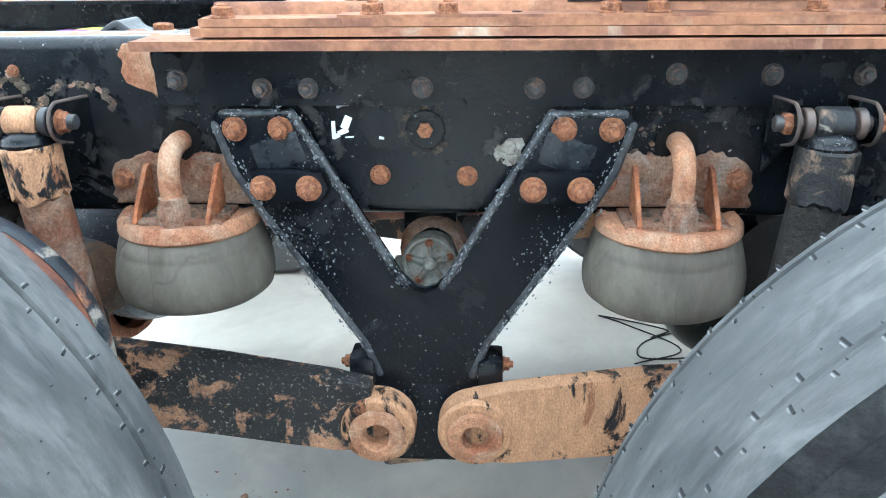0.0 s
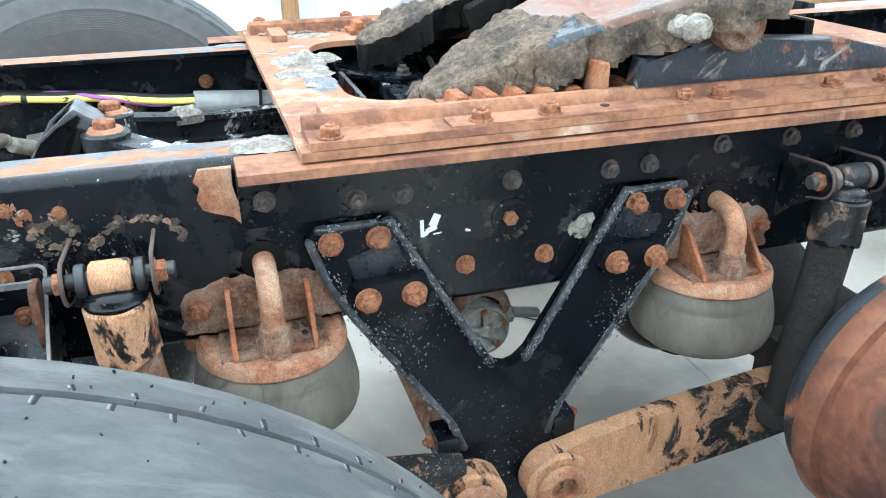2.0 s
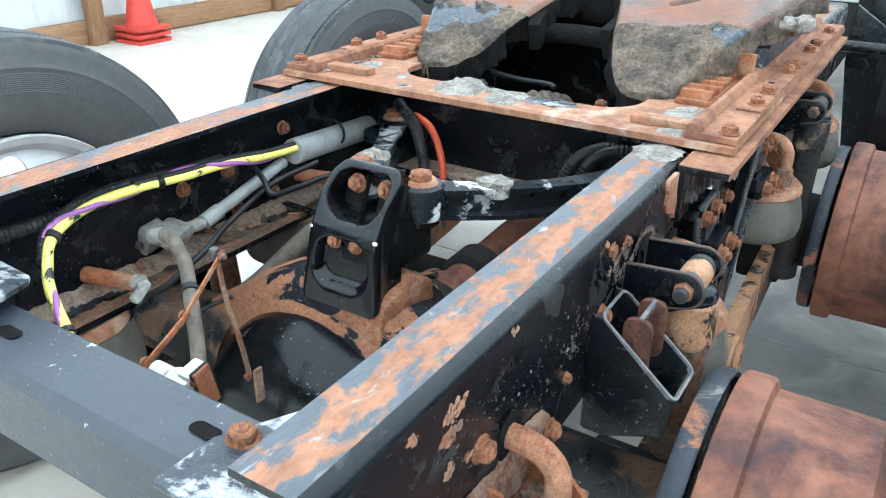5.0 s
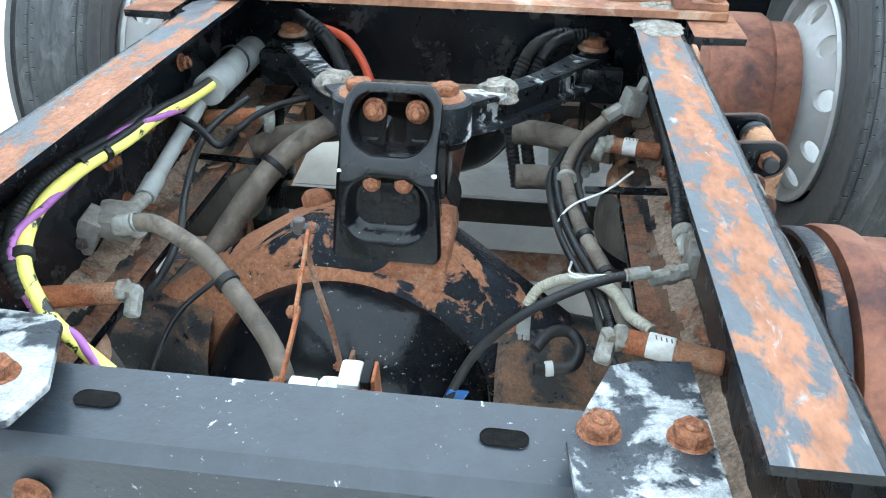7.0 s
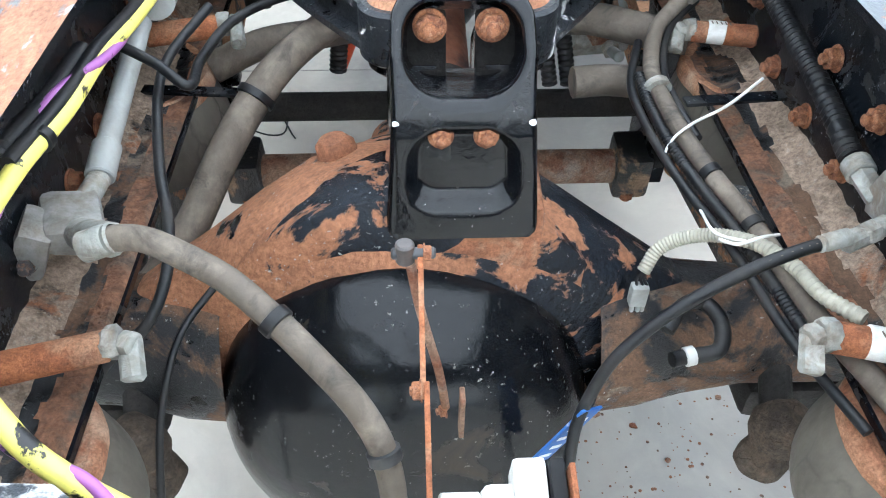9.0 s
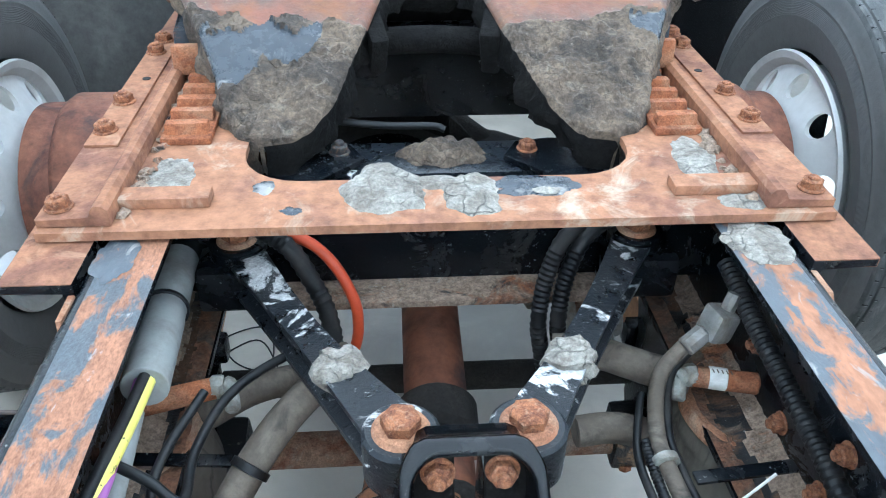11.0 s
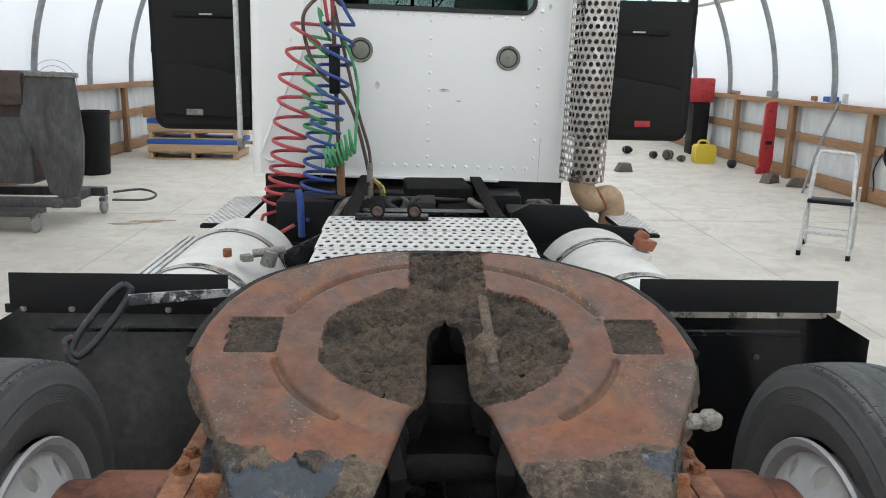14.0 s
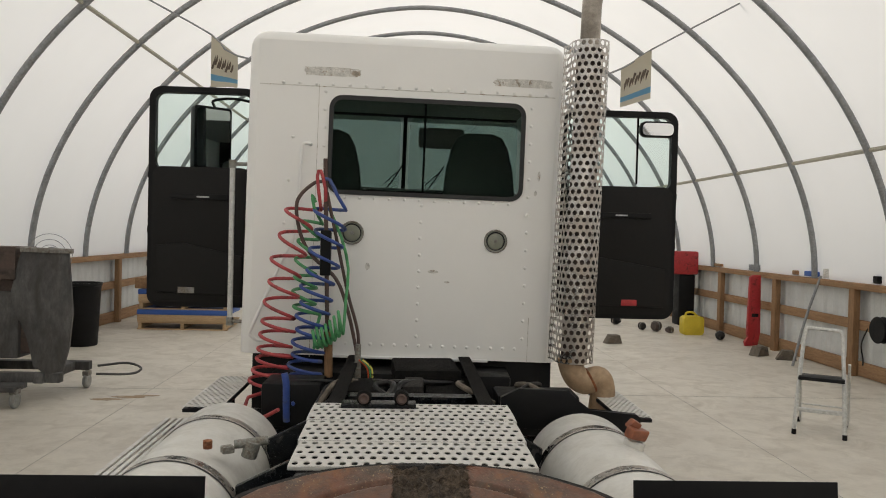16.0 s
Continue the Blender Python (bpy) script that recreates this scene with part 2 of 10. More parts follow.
bolt_rust = material("rusted_bolt", (0.33, 0.138, 0.066), 0.78, patch=(0.15, 0.058, 0.034), amount=0.44, pscale=1.6, second=(0.44, 0.27, 0.17), amount2=0.17, scale2=2.6, var=0.35, vscale=5, bump=0.5, bscale=8, edge=0.10, shine=0.25)
bolt_dark = material("dark_bolt", (0.030, 0.031, 0.033), 0.42, patch=(0.22, 0.13, 0.085), amount=0.36, pscale=1.5, second=(0.12, 0.11, 0.10), amount2=0.2, scale2=3.0, var=0.35, vscale=5, bump=0.4, bscale=8, edge=0.08, shine=0.6)
lobe_rust = material("dark_red_rust", (0.135, 0.058, 0.036), 0.8, patch=(0.06, 0.03, 0.022), amount=0.42, pscale=16, second=(0.26, 0.12, 0.065), amount2=0.16, scale2=14, var=0.3, vscale=60, bump=0.5, edge=0.1, shine=0.25)
drum_rust = material("drum_rust", (0.22, 0.086, 0.046), 0.6, patch=(0.11, 0.042, 0.029), amount=0.46, pscale=8, second=(0.030, 0.032, 0.036), amount2=0.16, scale2=8, var=0.25, vscale=50, bump=0.2, edge=0.10)
arm_paint = material("flaking_arm_paint", (0.0075, 0.009, 0.011), 0.4, patch=(0.37, 0.20, 0.115), amount=0.39, pscale=15, second=(0.30, 0.24, 0.18), amount2=0.10, scale2=26, speck=(0.34, 0.30, 0.25), speck_cut=0.62, bump=0.5, edge=0.02)
shock_black = material("black_shock_with_mud", (0.0085, 0.0095, 0.011), 0.35, patch=(0.30, 0.20, 0.13), amount=0.33, pscale=9, patch_rough=0.9, second=(0.34, 0.30, 0.24), amount2=0.12, scale2=22, bump=0.6, edge=0.03)
arm_rust = material("sandy_arm_rust", (0.42, 0.235, 0.132), 0.88, patch=(0.0085, 0.010, 0.012), amount=0.34, pscale=12, patch_rough=0.5, second=(0.25, 0.115, 0.06), amount2=0.22, scale2=12, var=0.22, vscale=45, bump=0.35, edge=0.02, stretch=(1, 1.6, 0.8), shine=0.25)
axle_paint = material("flaking_axle_paint", (0.0095, 0.010, 0.011), 0.3, patch=(0.130, 0.074, 0.044), amount=0.50, pscale=7, second=(0.17, 0.135, 0.10), amount2=0.22, scale2=11, speck=(0.4, 0.4, 0.38), speck_cut=0.68, bump=0.4, edge=0.028, shine=0.4)
axle_cover = material("black_axle_cover", (0.0050, 0.0056, 0.0068), 0.18, patch=(0.011, 0.0105, 0.010), amount=0.30, pscale=6, patch_rough=0.3, second=(0.060, 0.046, 0.033), amount2=0.12, scale2=9, speck=(0.36, 0.35, 0.32), speck_cut=0.668, bump=0.12, bscale=60, shine=0.26)
boss_rust = material("rusted_boss", (0.29, 0.125, 0.066), 0.85, patch=(0.20, 0.085, 0.048), amount=0.4, pscale=18, second=(0.46, 0.29, 0.19), amount2=0.2, scale2=20, var=0.3, vscale=70, bump=0.5, edge=0.1, shine=0.25)
axle_ring = material("rusted_axle_ring", (0.30, 0.137, 0.073), 0.82, patch=(0.0105, 0.0135, 0.019), amount=0.53, pscale=5.6, patch_rough=0.20, second=(0.42, 0.20, 0.10), amount2=0.08, scale2=16, lean=(0, 0.36), speck=(0.45, 0.45, 0.44), speck_cut=0.66, bump=0.5, bscale=100, edge=0.010, shine=0.25)
mud_floor = material("dried_road_mud", (0.35, 0.262, 0.195), 0.97, patch=(0.014, 0.015, 0.017), amount=0.26, pscale=10, patch_rough=0.5, second=(0.36, 0.155, 0.078), amount2=0.24, scale2=10, speck=(0.42, 0.36, 0.30), speck_cut=0.6, var=0.45, vscale=60, bump=1.0, bscale=110, edge=0.04, coarse=35.0, shine=0.25)
grease = material("caked_grease", (0.018, 0.0165, 0.0155), 0.75, patch=(0.042, 0.036, 0.031), amount=0.42, pscale=16, var=0.35, vscale=60, bump=1.0, bscale=85, edge=0.18, shine=0.35)
# grimy black for recesses, with their shade put into the colour
grimy_shade_black = material("grimy_black_with_shade", (0.0085, 0.008, 0.0078), 0.85, patch=(0.016, 0.0145, 0.013), amount=0.35, pscale=14, var=0.4, vscale=60, bump=0.9, bscale=85, edge=0.15, shine=0.12)
grease_cake = material("cracked_dry_grease", (0.105, 0.077, 0.054), 0.9, patch=(0.040, 0.032, 0.026), amount=0.42, pscale=9, second=(0.15, 0.122, 0.096), amount2=0.10, scale2=30, var=0.35, vscale=60, bump=1.0, bscale=110, edge=0.12, shine=0.3, crack=42.0, coarse=40.0)
crust = material("grey_crust", (0.180, 0.134, 0.094), 0.95, patch=(0.070, 0.054, 0.042), amount=0.46, pscale=13, second=(0.27, 0.225, 0.175), amount2=0.14, scale2=44, var=0.4, vscale=80, bump=1.0, bscale=110, edge=0.08, crack=38.0, coarse=45.0)
white_crust = material("pale_dried_crust", (0.38, 0.352, 0.305), 0.95, patch=(0.23, 0.20, 0.165), amount=0.46, pscale=24, var=0.25, vscale=90, bump=1.0, bscale=90, edge=0.1, crack=32.0, coarse=40.0)
plate_top = material("worn_bronze_steel", (0.165, 0.068, 0.042), 0.34, metal=0.25, patch=(0.098, 0.072, 0.054), amount=0.48, pscale=5.5, patch_rough=0.28, second=(0.27, 0.122, 0.055), amount2=0.17, scale2=9, speck=(0.34, 0.24, 0.13), speck_cut=0.64, var=0.38, vscale=24, bump=0.2, edge=0.11, shine=0.28)
plate_inner = material("polished_bronze_steel", (0.140, 0.070, 0.045), 0.34, metal=0.3, patch=(0.095, 0.072, 0.060), amount=0.46, pscale=7, patch_rough=0.27, second=(0.30, 0.125, 0.052), amount2=0.20, scale2=7, var=0.30, vscale=26, bump=0.18, edge=0.12, shine=0.28)
bag_rubber = material("dusty_rubber", (0.150, 0.135, 0.108), 0.6, patch=(0.082, 0.072, 0.057), amount=0.44, pscale=6, second=(0.055, 0.046, 0.037), amount2=0.14, scale2=10, var=0.14, vscale=30, bump=0.18, edge=0.12, crack=14.0, stretch=(1, 1, 0.45))
tyre_rubber = material("worn_tyre_rubber", (0.044, 0.0465, 0.048), 0.60, patch=(0.083, 0.084, 0.083), amount=0.46, pscale=7, var=0.22, vscale=22, second=(0.140, 0.141, 0.139), amount2=0.22, scale2=9, bump=0.28, bscale=170, edge=0.09, stretch=(2.6, 1.0, 1.0), shine=0.35)
scuffed_rubber = material("scuffed_pale_rubber", (0.16, 0.162, 0.164), 0.8, var=0.3, bump=0.2)
cut_rubber = material("dark_cut_rubber", (0.017, 0.0175, 0.018), 0.8, var=0.3, bump=0.2, shine=0.2)
shoulder_rubber = material("dark_shoulder_rubber", (0.0060, 0.0063, 0.0066), 0.8, patch=(0.024, 0.0245, 0.025), amount=0.40, pscale=22, var=0.3, vscale=50, bump=0.4, edge=0.10, shine=0.2)
sidewall_rubber = material("sidewall_rubber", (0.080, 0.080, 0.078), 0.62, patch=(0.11, 0.11, 0.11), amount=0.32, pscale=7, var=0.15, vscale=40, bump=0.15, edge=0.2)
wheel_silver = material("silver_wheel_paint", (0.56, 0.565, 0.56), 0.42, metal=0.2, patch=(0.36, 0.35, 0.33), amount=0.25, pscale=5, var=0.05, vscale=30, bump=0.04, edge=0.25)
hose_black = material("black_hose", (0.0085, 0.009, 0.010), 0.40, patch=(0.04, 0.037, 0.034), amount=0.25, pscale=15, bump=0.15, edge=0.15, shine=0.32)
tail_paint = material("grey_black_cross_member_paint", (0.030, 0.036, 0.045), 0.36, patch=(0.62, 0.63, 0.62), amount=0.13, pscale=13, second=(0.05, 0.055, 0.062), amount2=0.2, scale2=9, speck=(0.5, 0.5, 0.5), speck_cut=0.69, edge=0.012, bump=0.15, shine=0.6)
arm_flaked = material("black_paint_flaked_white", (0.010, 0.0125, 0.016), 0.3, patch=(0.58, 0.58, 0.57), amount=0.36, pscale=13, speck=(0.45, 0.45, 0.44), speck_cut=0.66, edge=0.015, bump=0.35, shine=0.4)
hose_grey = material("dusty_grey_hose", (0.106, 0.086, 0.066), 0.75, patch=(0.175, 0.146, 0.115), amount=0.42, pscale=14, second=(0.035, 0.031, 0.027), amount2=0.24, scale2=16, var=0.2, vscale=50, bump=0.2, edge=0.07)
conduit_grey = material("grey_plastic_conduit", (0.30, 0.31, 0.30), 0.5, patch=(0.21, 0.20, 0.18), amount=0.3, pscale=14, var=0.12, bump=0.1, edge=0.15)
wire_yellow = material("yellow_cable", (0.80, 0.72, 0.16), 0.45, patch=(0.014, 0.014, 0.015), amount=0.27, pscale=15, patch_rough=0.4, var=0.12, bump=0.12, edge=0.012, stretch=(1.5, 1.0, 1.5))
wire_purple = material("purple_cable", (0.34, 0.12, 0.36), 0.45, patch=(0.02, 0.02, 0.02), amount=0.3, pscale=16, var=0.1, bump=0.08, edge=0.02)
hose_orange = material("orange_red_hose", (0.55, 0.075, 0.025), 0.45, var=0.15, bump=0.08)
loom_beige = material("beige_corrugated_loom", (0.36, 0.34, 0.27), 0.6, patch=(0.22, 0.2, 0.16), amount=0.3, pscale=20, bump=0.15, edge=0.15)
fitting_grey = material("grey_green_fitting", (0.27, 0.275, 0.25), 0.6, metal=0.2, patch=(0.19, 0.155, 0.12), amount=0.42, pscale=30, second=(0.46, 0.45, 0.41), amount2=0.18, scale2=45, var=0.25, vscale=90, bump=0.25, edge=0.10)
zinc = material("dull_zinc", (0.26, 0.255, 0.24), 0.55, metal=0.4, patch=(0.15, 0.12, 0.09), amount=0.42, pscale=22, second=(0.36, 0.35, 0.32), amount2=0.15, scale2=40, bump=0.22, edge=0.10)
white_plastic = material("white_plastic", (0.66, 0.66, 0.63), 0.45, patch=(0.42, 0.40, 0.36), amount=0.33, pscale=40, var=0.08, vscale=60, bump=0.12, edge=0.14)
blue_label = material("blue_tag", (0.03, 0.12, 0.38), 0.5, patch=(0.5, 0.5, 0.5), amount=0.2, pscale=50, bump=0.1)
cab_white = material("white_cab_paint", (0.84, 0.835, 0.81), 0.30, var=0.010, vscale=5, bump=0.006, bscale=6)
bare_patch = material("bare_scraped_paint", (0.66, 0.645, 0.60), 0.6, patch=(0.40, 0.34, 0.27), amount=0.33, pscale=22, bump=0.3, edge=0.03)
tank_white = material("white_tank_paint", (0.68, 0.67, 0.63), 0.33, patch=(0.52, 0.50, 0.45), amount=0.25, pscale=5, var=0.05, bump=0.04, edge=0.2)
steel_bright = material("bright_stainless", (0.50, 0.485, 0.46), 0.20, metal=1.0, patch=(0.36, 0.28, 0.21), amount=0.25, pscale=7, patch_rough=0.5, var=0.15, bump=0.08, edge=0.2)
steel_plate = material("perforated_aluminium", (0.70, 0.69, 0.66), 0.45, metal=0.45, patch=(0.5, 0.47, 0.42), amount=0.25, pscale=6, var=0.08, bump=0.08, edge=0.2)
pipe_tan = material("heat_tanned_pipe", (0.46, 0.33, 0.21), 0.5, metal=0.3, patch=(0.30, 0.19, 0.11), amount=0.35, pscale=8, var=0.15, bump=0.15, edge=0.2)
pipe_sooty = material("sooty_chrome_pipe", (0.42, 0.38, 0.33), 0.3, metal=0.9, patch=(0.10, 0.075, 0.055), amount=0.4, pscale=4, patch_rough=0.6, bump=0.1, edge=0.2)
black_plastic = material("black_plastic", (0.0065, 0.0066, 0.0072), 0.36, patch=(0.012, 0.012, 0.0125), amount=0.35, pscale=3, var=0.2, bump=0.05, edge=0.2, shine=0.2)
door_trim = material("dark_door_trim", (0.011, 0.0105, 0.0100), 0.42, patch=(0.018, 0.0170, 0.0160), amount=0.35, pscale=5, var=0.12, bump=0.1, edge=0.2, shine=0.2)
fender_gloss = material("glossy_fender_plastic", (0.008, 0.0085, 0.0095), 0.12, patch=(0.014, 0.0145, 0.015), amount=0.3, pscale=4, patch_rough=0.2, speck=(0.3, 0.3, 0.3), speck_cut=0.72, bump=0.04, edge=0.2, shine=0.5)
foot_paint = material("flaking_blue_black_paint", (0.018, 0.024, 0.033), 0.35, patch=(0.30, 0.13, 0.07), amount=0.40, pscale=12, second=(0.30, 0.27, 0.23), amount2=0.22, scale2=18, bump=0.5, edge=0.03)
fender_dusty = material("dusty_fender_plastic", (0.032, 0.0325, 0.033), 0.42, patch=(0.15, 0.146, 0.138), amount=0.42, pscale=2.6, patch_rough=0.7, var=0.2, bump=0.12, edge=0.22)
rubber_seal = material("window_seal_rubber", (0.012, 0.012, 0.013), 0.5, bump=0.05)
dark_cloth = material("dark_seat_cloth", (0.30, 0.30, 0.285), 0.9, var=0.2, bump=0.2)
coil_red = material("red_air_hose", (0.42, 0.055, 0.06), 0.4, patch=(0.25, 0.05, 0.05), amount=0.3, pscale=9, bump=0.05)
coil_green = material("green_cable", (0.08, 0.33, 0.13), 0.42, patch=(0.05, 0.2, 0.08), amount=0.3, pscale=9, bump=0.05)
coil_blue = material("blue_air_hose", (0.035, 0.075, 0.28), 0.42, patch=(0.10, 0.13, 0.20), amount=0.3, pscale=9, bump=0.05)
coil_brown = material("brown_hose", (0.09, 0.055, 0.045), 0.5, bump=0.08)
timber = material("pine_timber", (0.30, 0.170, 0.085), 0.75, patch=(0.19, 0.105, 0.05), amount=0.42, pscale=5, var=0.25, vscale=24, bump=0.25, edge=0.2, stretch=(6, 6, 0.6))
timber_rail = material("pine_rail_timber", (0.34, 0.20, 0.105), 0.75, patch=(0.22, 0.12, 0.058), amount=0.42, pscale=5, var=0.25, vscale=24, bump=0.25, edge=0.2, stretch=(6, 0.6, 6))
wall_steel = material("white_ribbed_sheet", (0.62, 0.64, 0.64), 0.4, metal=0.1, patch=(0.5, 0.51, 0.5), amount=0.3, pscale=2, var=0.05, bump=0.04, edge=0.2)
hoop_steel = material("galvanised_hoop", (0.30, 0.31, 0.32), 0.5, metal=0.5, patch=(0.2, 0.2, 0.2), amount=0.3, pscale=6, bump=0.1, edge=0.2)
scrap_steel = material("weathered_bucket_steel", (0.045, 0.046, 0.048), 0.45, metal=0.3, patch=(0.17, 0.168, 0.165), amount=0.44, pscale=3, second=(0.055, 0.045, 0.040), amount2=0.2, scale2=5, bump=0.2, edge=0.2, stretch=(1, 1, 0.4))
scrap_rust = material("brown_steel", (0.075, 0.050, 0.040), 0.6, patch=(0.12, 0.098, 0.085), amount=0.35, pscale=4, second=(0.02, 0.018, 0.017), amount2=0.25, scale2=6, bump=0.25, edge=0.12)
red_paint = material("red_tool_paint", (0.42, 0.03, 0.035), 0.4, patch=(0.2, 0.03, 0.03), amount=0.25, pscale=8, bump=0.08)
yellow_plastic = material("yellow_plastic", (0.62, 0.48, 0.04), 0.45, var=0.1, bump=0.05)
blue_plastic = material("blue_plastic", (0.03, 0.10, 0.36), 0.5, var=0.1, bump=0.05)
aluminium = material("ladder_aluminium", (0.60, 0.60, 0.58), 0.45, metal=0.35, bump=0.05)
amber = material("amber_plastic", (0.26, 0.085, 0.042), 0.45, var=0.25, bump=0.25)
floor_dirt = material("dirty_stained_concrete", (0.36, 0.345, 0.315), 0.6, patch=(0.22, 0.21, 0.195), amount=0.40, pscale=5, second=(0.40, 0.38, 0.345), amount2=0.28, scale2=9, speck=(0.05, 0.035, 0.028), speck_cut=0.63, var=0.25, vscale=20, bump=0.2, edge=0.12)
lamp_glass = material("frosted_lamp_lens", (0.24, 0.25, 0.20), 0.3, var=0.1, bump=0.1)
banner_cloth = fabric("printed_banner_cloth", (0.62, 0.58, 0.49), (0.74, 0.71, 0.62))
banner_blue = fabric("banner_blue_print", (0.20, 0.42, 0.58), (0.26, 0.50, 0.66))
print_brown = material("banner_dark_print", (0.12, 0.09, 0.07), 0.8, bump=0.05)
white_paint = material("white_paint_mark", (0.75, 0.75, 0.74), 0.6, var=0.05, bump=0.15)
mirror_mat = material("mirror_glass", (0.8, 0.8, 0.8), 0.03, metal=1.0, var=0.01, bump=0.0)
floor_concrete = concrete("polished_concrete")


def shade_and_dirt(mat, spots):
    """Soft dark places in the slab, the truck's shade painted in with dirt: centre, radius, colour and how much of it.
    """
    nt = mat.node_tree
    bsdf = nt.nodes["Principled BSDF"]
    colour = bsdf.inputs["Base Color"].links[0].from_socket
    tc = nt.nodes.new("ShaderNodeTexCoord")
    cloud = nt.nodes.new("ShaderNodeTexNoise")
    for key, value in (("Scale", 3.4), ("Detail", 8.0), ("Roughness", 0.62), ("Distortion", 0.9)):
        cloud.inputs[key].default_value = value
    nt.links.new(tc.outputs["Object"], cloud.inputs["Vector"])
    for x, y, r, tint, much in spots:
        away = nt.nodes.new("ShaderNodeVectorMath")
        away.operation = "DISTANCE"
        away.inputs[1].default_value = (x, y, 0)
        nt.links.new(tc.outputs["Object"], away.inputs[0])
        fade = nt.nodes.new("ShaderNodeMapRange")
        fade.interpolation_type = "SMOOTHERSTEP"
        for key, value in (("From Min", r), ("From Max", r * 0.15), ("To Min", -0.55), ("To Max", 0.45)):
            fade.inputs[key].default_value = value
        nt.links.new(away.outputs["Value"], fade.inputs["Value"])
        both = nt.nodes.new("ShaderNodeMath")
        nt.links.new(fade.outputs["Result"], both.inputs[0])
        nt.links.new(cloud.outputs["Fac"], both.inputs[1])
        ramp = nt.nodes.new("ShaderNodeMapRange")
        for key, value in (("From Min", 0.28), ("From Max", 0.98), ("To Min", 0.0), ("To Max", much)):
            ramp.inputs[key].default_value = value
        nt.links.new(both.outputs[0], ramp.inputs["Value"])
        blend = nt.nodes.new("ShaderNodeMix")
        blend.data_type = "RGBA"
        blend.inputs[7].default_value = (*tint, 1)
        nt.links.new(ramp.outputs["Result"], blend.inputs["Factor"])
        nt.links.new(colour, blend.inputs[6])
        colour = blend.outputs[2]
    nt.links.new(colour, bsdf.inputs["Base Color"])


shade_and_dirt(floor_concrete, SHADE_AND_DIRT)
tarp = fabric("white_hall_fabric")
pane_clear = glass("clear_glass", (0.80, 0.93, 0.91))
pane_tint = glass("tinted_glass", (0.22, 0.29, 0.265))
pane_tint.node_tree.nodes["Principled BSDF"].inputs["IOR"].default_value = 1.08

# ---- builders
ORIGIN = {}


def mesh_of(name, bm, *mats, smooth=38):
    bmesh.ops.recalc_face_normals(bm, faces=bm.faces)
    me = bpy.data.meshes.new(name)
    bm.to_mesh(me)
    bm.free()
    for m in mats:
        me.materials.append(m)
    me.polygons.foreach_set("use_smooth", [True] * len(me.polygons))
    me.set_sharp_from_angle(angle=radians(smooth))
    return me


def thing(name, base, label, category, group="", kind=""):
    """An empty at the base of a thing; its parts are built in world places."""
    ob = new(name)
    ob.empty_display_size = 0.05
    ob.location = base
    ORIGIN[ob.name] = Vector(base)
    return tagged(ob, label, category, group, kind)


def part(name, bm, mat, parent, label="", smooth=38, kind=""):
    """A bmesh in world places as one mesh object under a thing or a part."""
    base = ORIGIN[parent.name]
    bmesh.ops.translate(bm, verts=bm.verts, vec=-base)
    mats = mat if isinstance(mat, (list, tuple)) else (mat,)
    ob = new(name, mesh_of(name, bm, *mats, smooth=smooth))
    ob.parent = parent
    ORIGIN[ob.name] = base
    return tagged(ob, label, kind=kind)


def single(name, bm, mat, base, label, category, group="", kind="", smooth=38):
    """A thing that is one mesh."""
    bmesh.ops.translate(bm, verts=bm.verts, vec=-Vector(base))
    mats = mat if isinstance(mat, (list, tuple)) else (mat,)
    ob = new(name, mesh_of(name, bm, *mats, smooth=smooth))
    ob.location = base
    ORIGIN[ob.name] = Vector(base)
    return tagged(ob, label, category, group, kind)


def turn_to(direction):
    return Vector(direction).to_track_quat("Z", "Y").to_matrix().to_4x4()


def box(bm, c, s, rot=(0, 0, 0), bev=0.002, mi=0):
    made = bmesh.ops.create_cube(bm, size=1.0)["verts"]
    m = Matrix.LocRotScale(c, Euler([radians(a) for a in rot]), s)
    bmesh.ops.transform(bm, matrix=m, verts=made)
    faces = list({f for v in made for f in v.link_faces})
    if bev:
        edges = list({e for v in made for e in v.link_edges})
        out = bmesh.ops.bevel(bm, geom=edges, offset=min(bev, min(s) * 0.3), segments=2, profile=0.6, affect="EDGES")
        faces = list(set(faces) | set(out["faces"]))
    for f in faces:
        if f.is_valid:
            f.material_index = mi
    return bm


def lathe(bm, profile, origin, axis=(0, 0, 1), seg=32, mi=0, wobble=0.0):
    """Turns (radius, height) pairs round the axis through origin; a radius of 0 closes the end."""
    m = Matrix.Translation(origin) @ turn_to(axis)
    rings = []
    for r, h in profile:
        if r <= 1e-6:
            rings.append([bm.verts.new(m @ Vector((0, 0, h)))])
        else:
            ring = []
            for k in range(seg):
                a = 2 * math.pi * k / seg
                rr = r * (1 + wobble * noise.noise(Vector((math.cos(a) * 2, math.sin(a) * 2, h * 30))))
                ring.append(bm.verts.new(m @ Vector((rr * math.cos(a), rr * math.sin(a), h))))
            rings.append(ring)
    for a, b in zip(rings, rings[1:]):
        for k in range(seg):
            n = (k + 1) % seg
            if len(a) == 1 and len(b) == 1:
                continue
            if len(a) == 1:
                f = bm.faces.new((a[0], b[k], b[n]))
            elif len(b) == 1:
                f = bm.faces.new((a[k], a[n], b[0]))
            else:
                f = bm.faces.new((a[k], a[n], b[n], b[k]))
            f.material_index = mi
    return bm


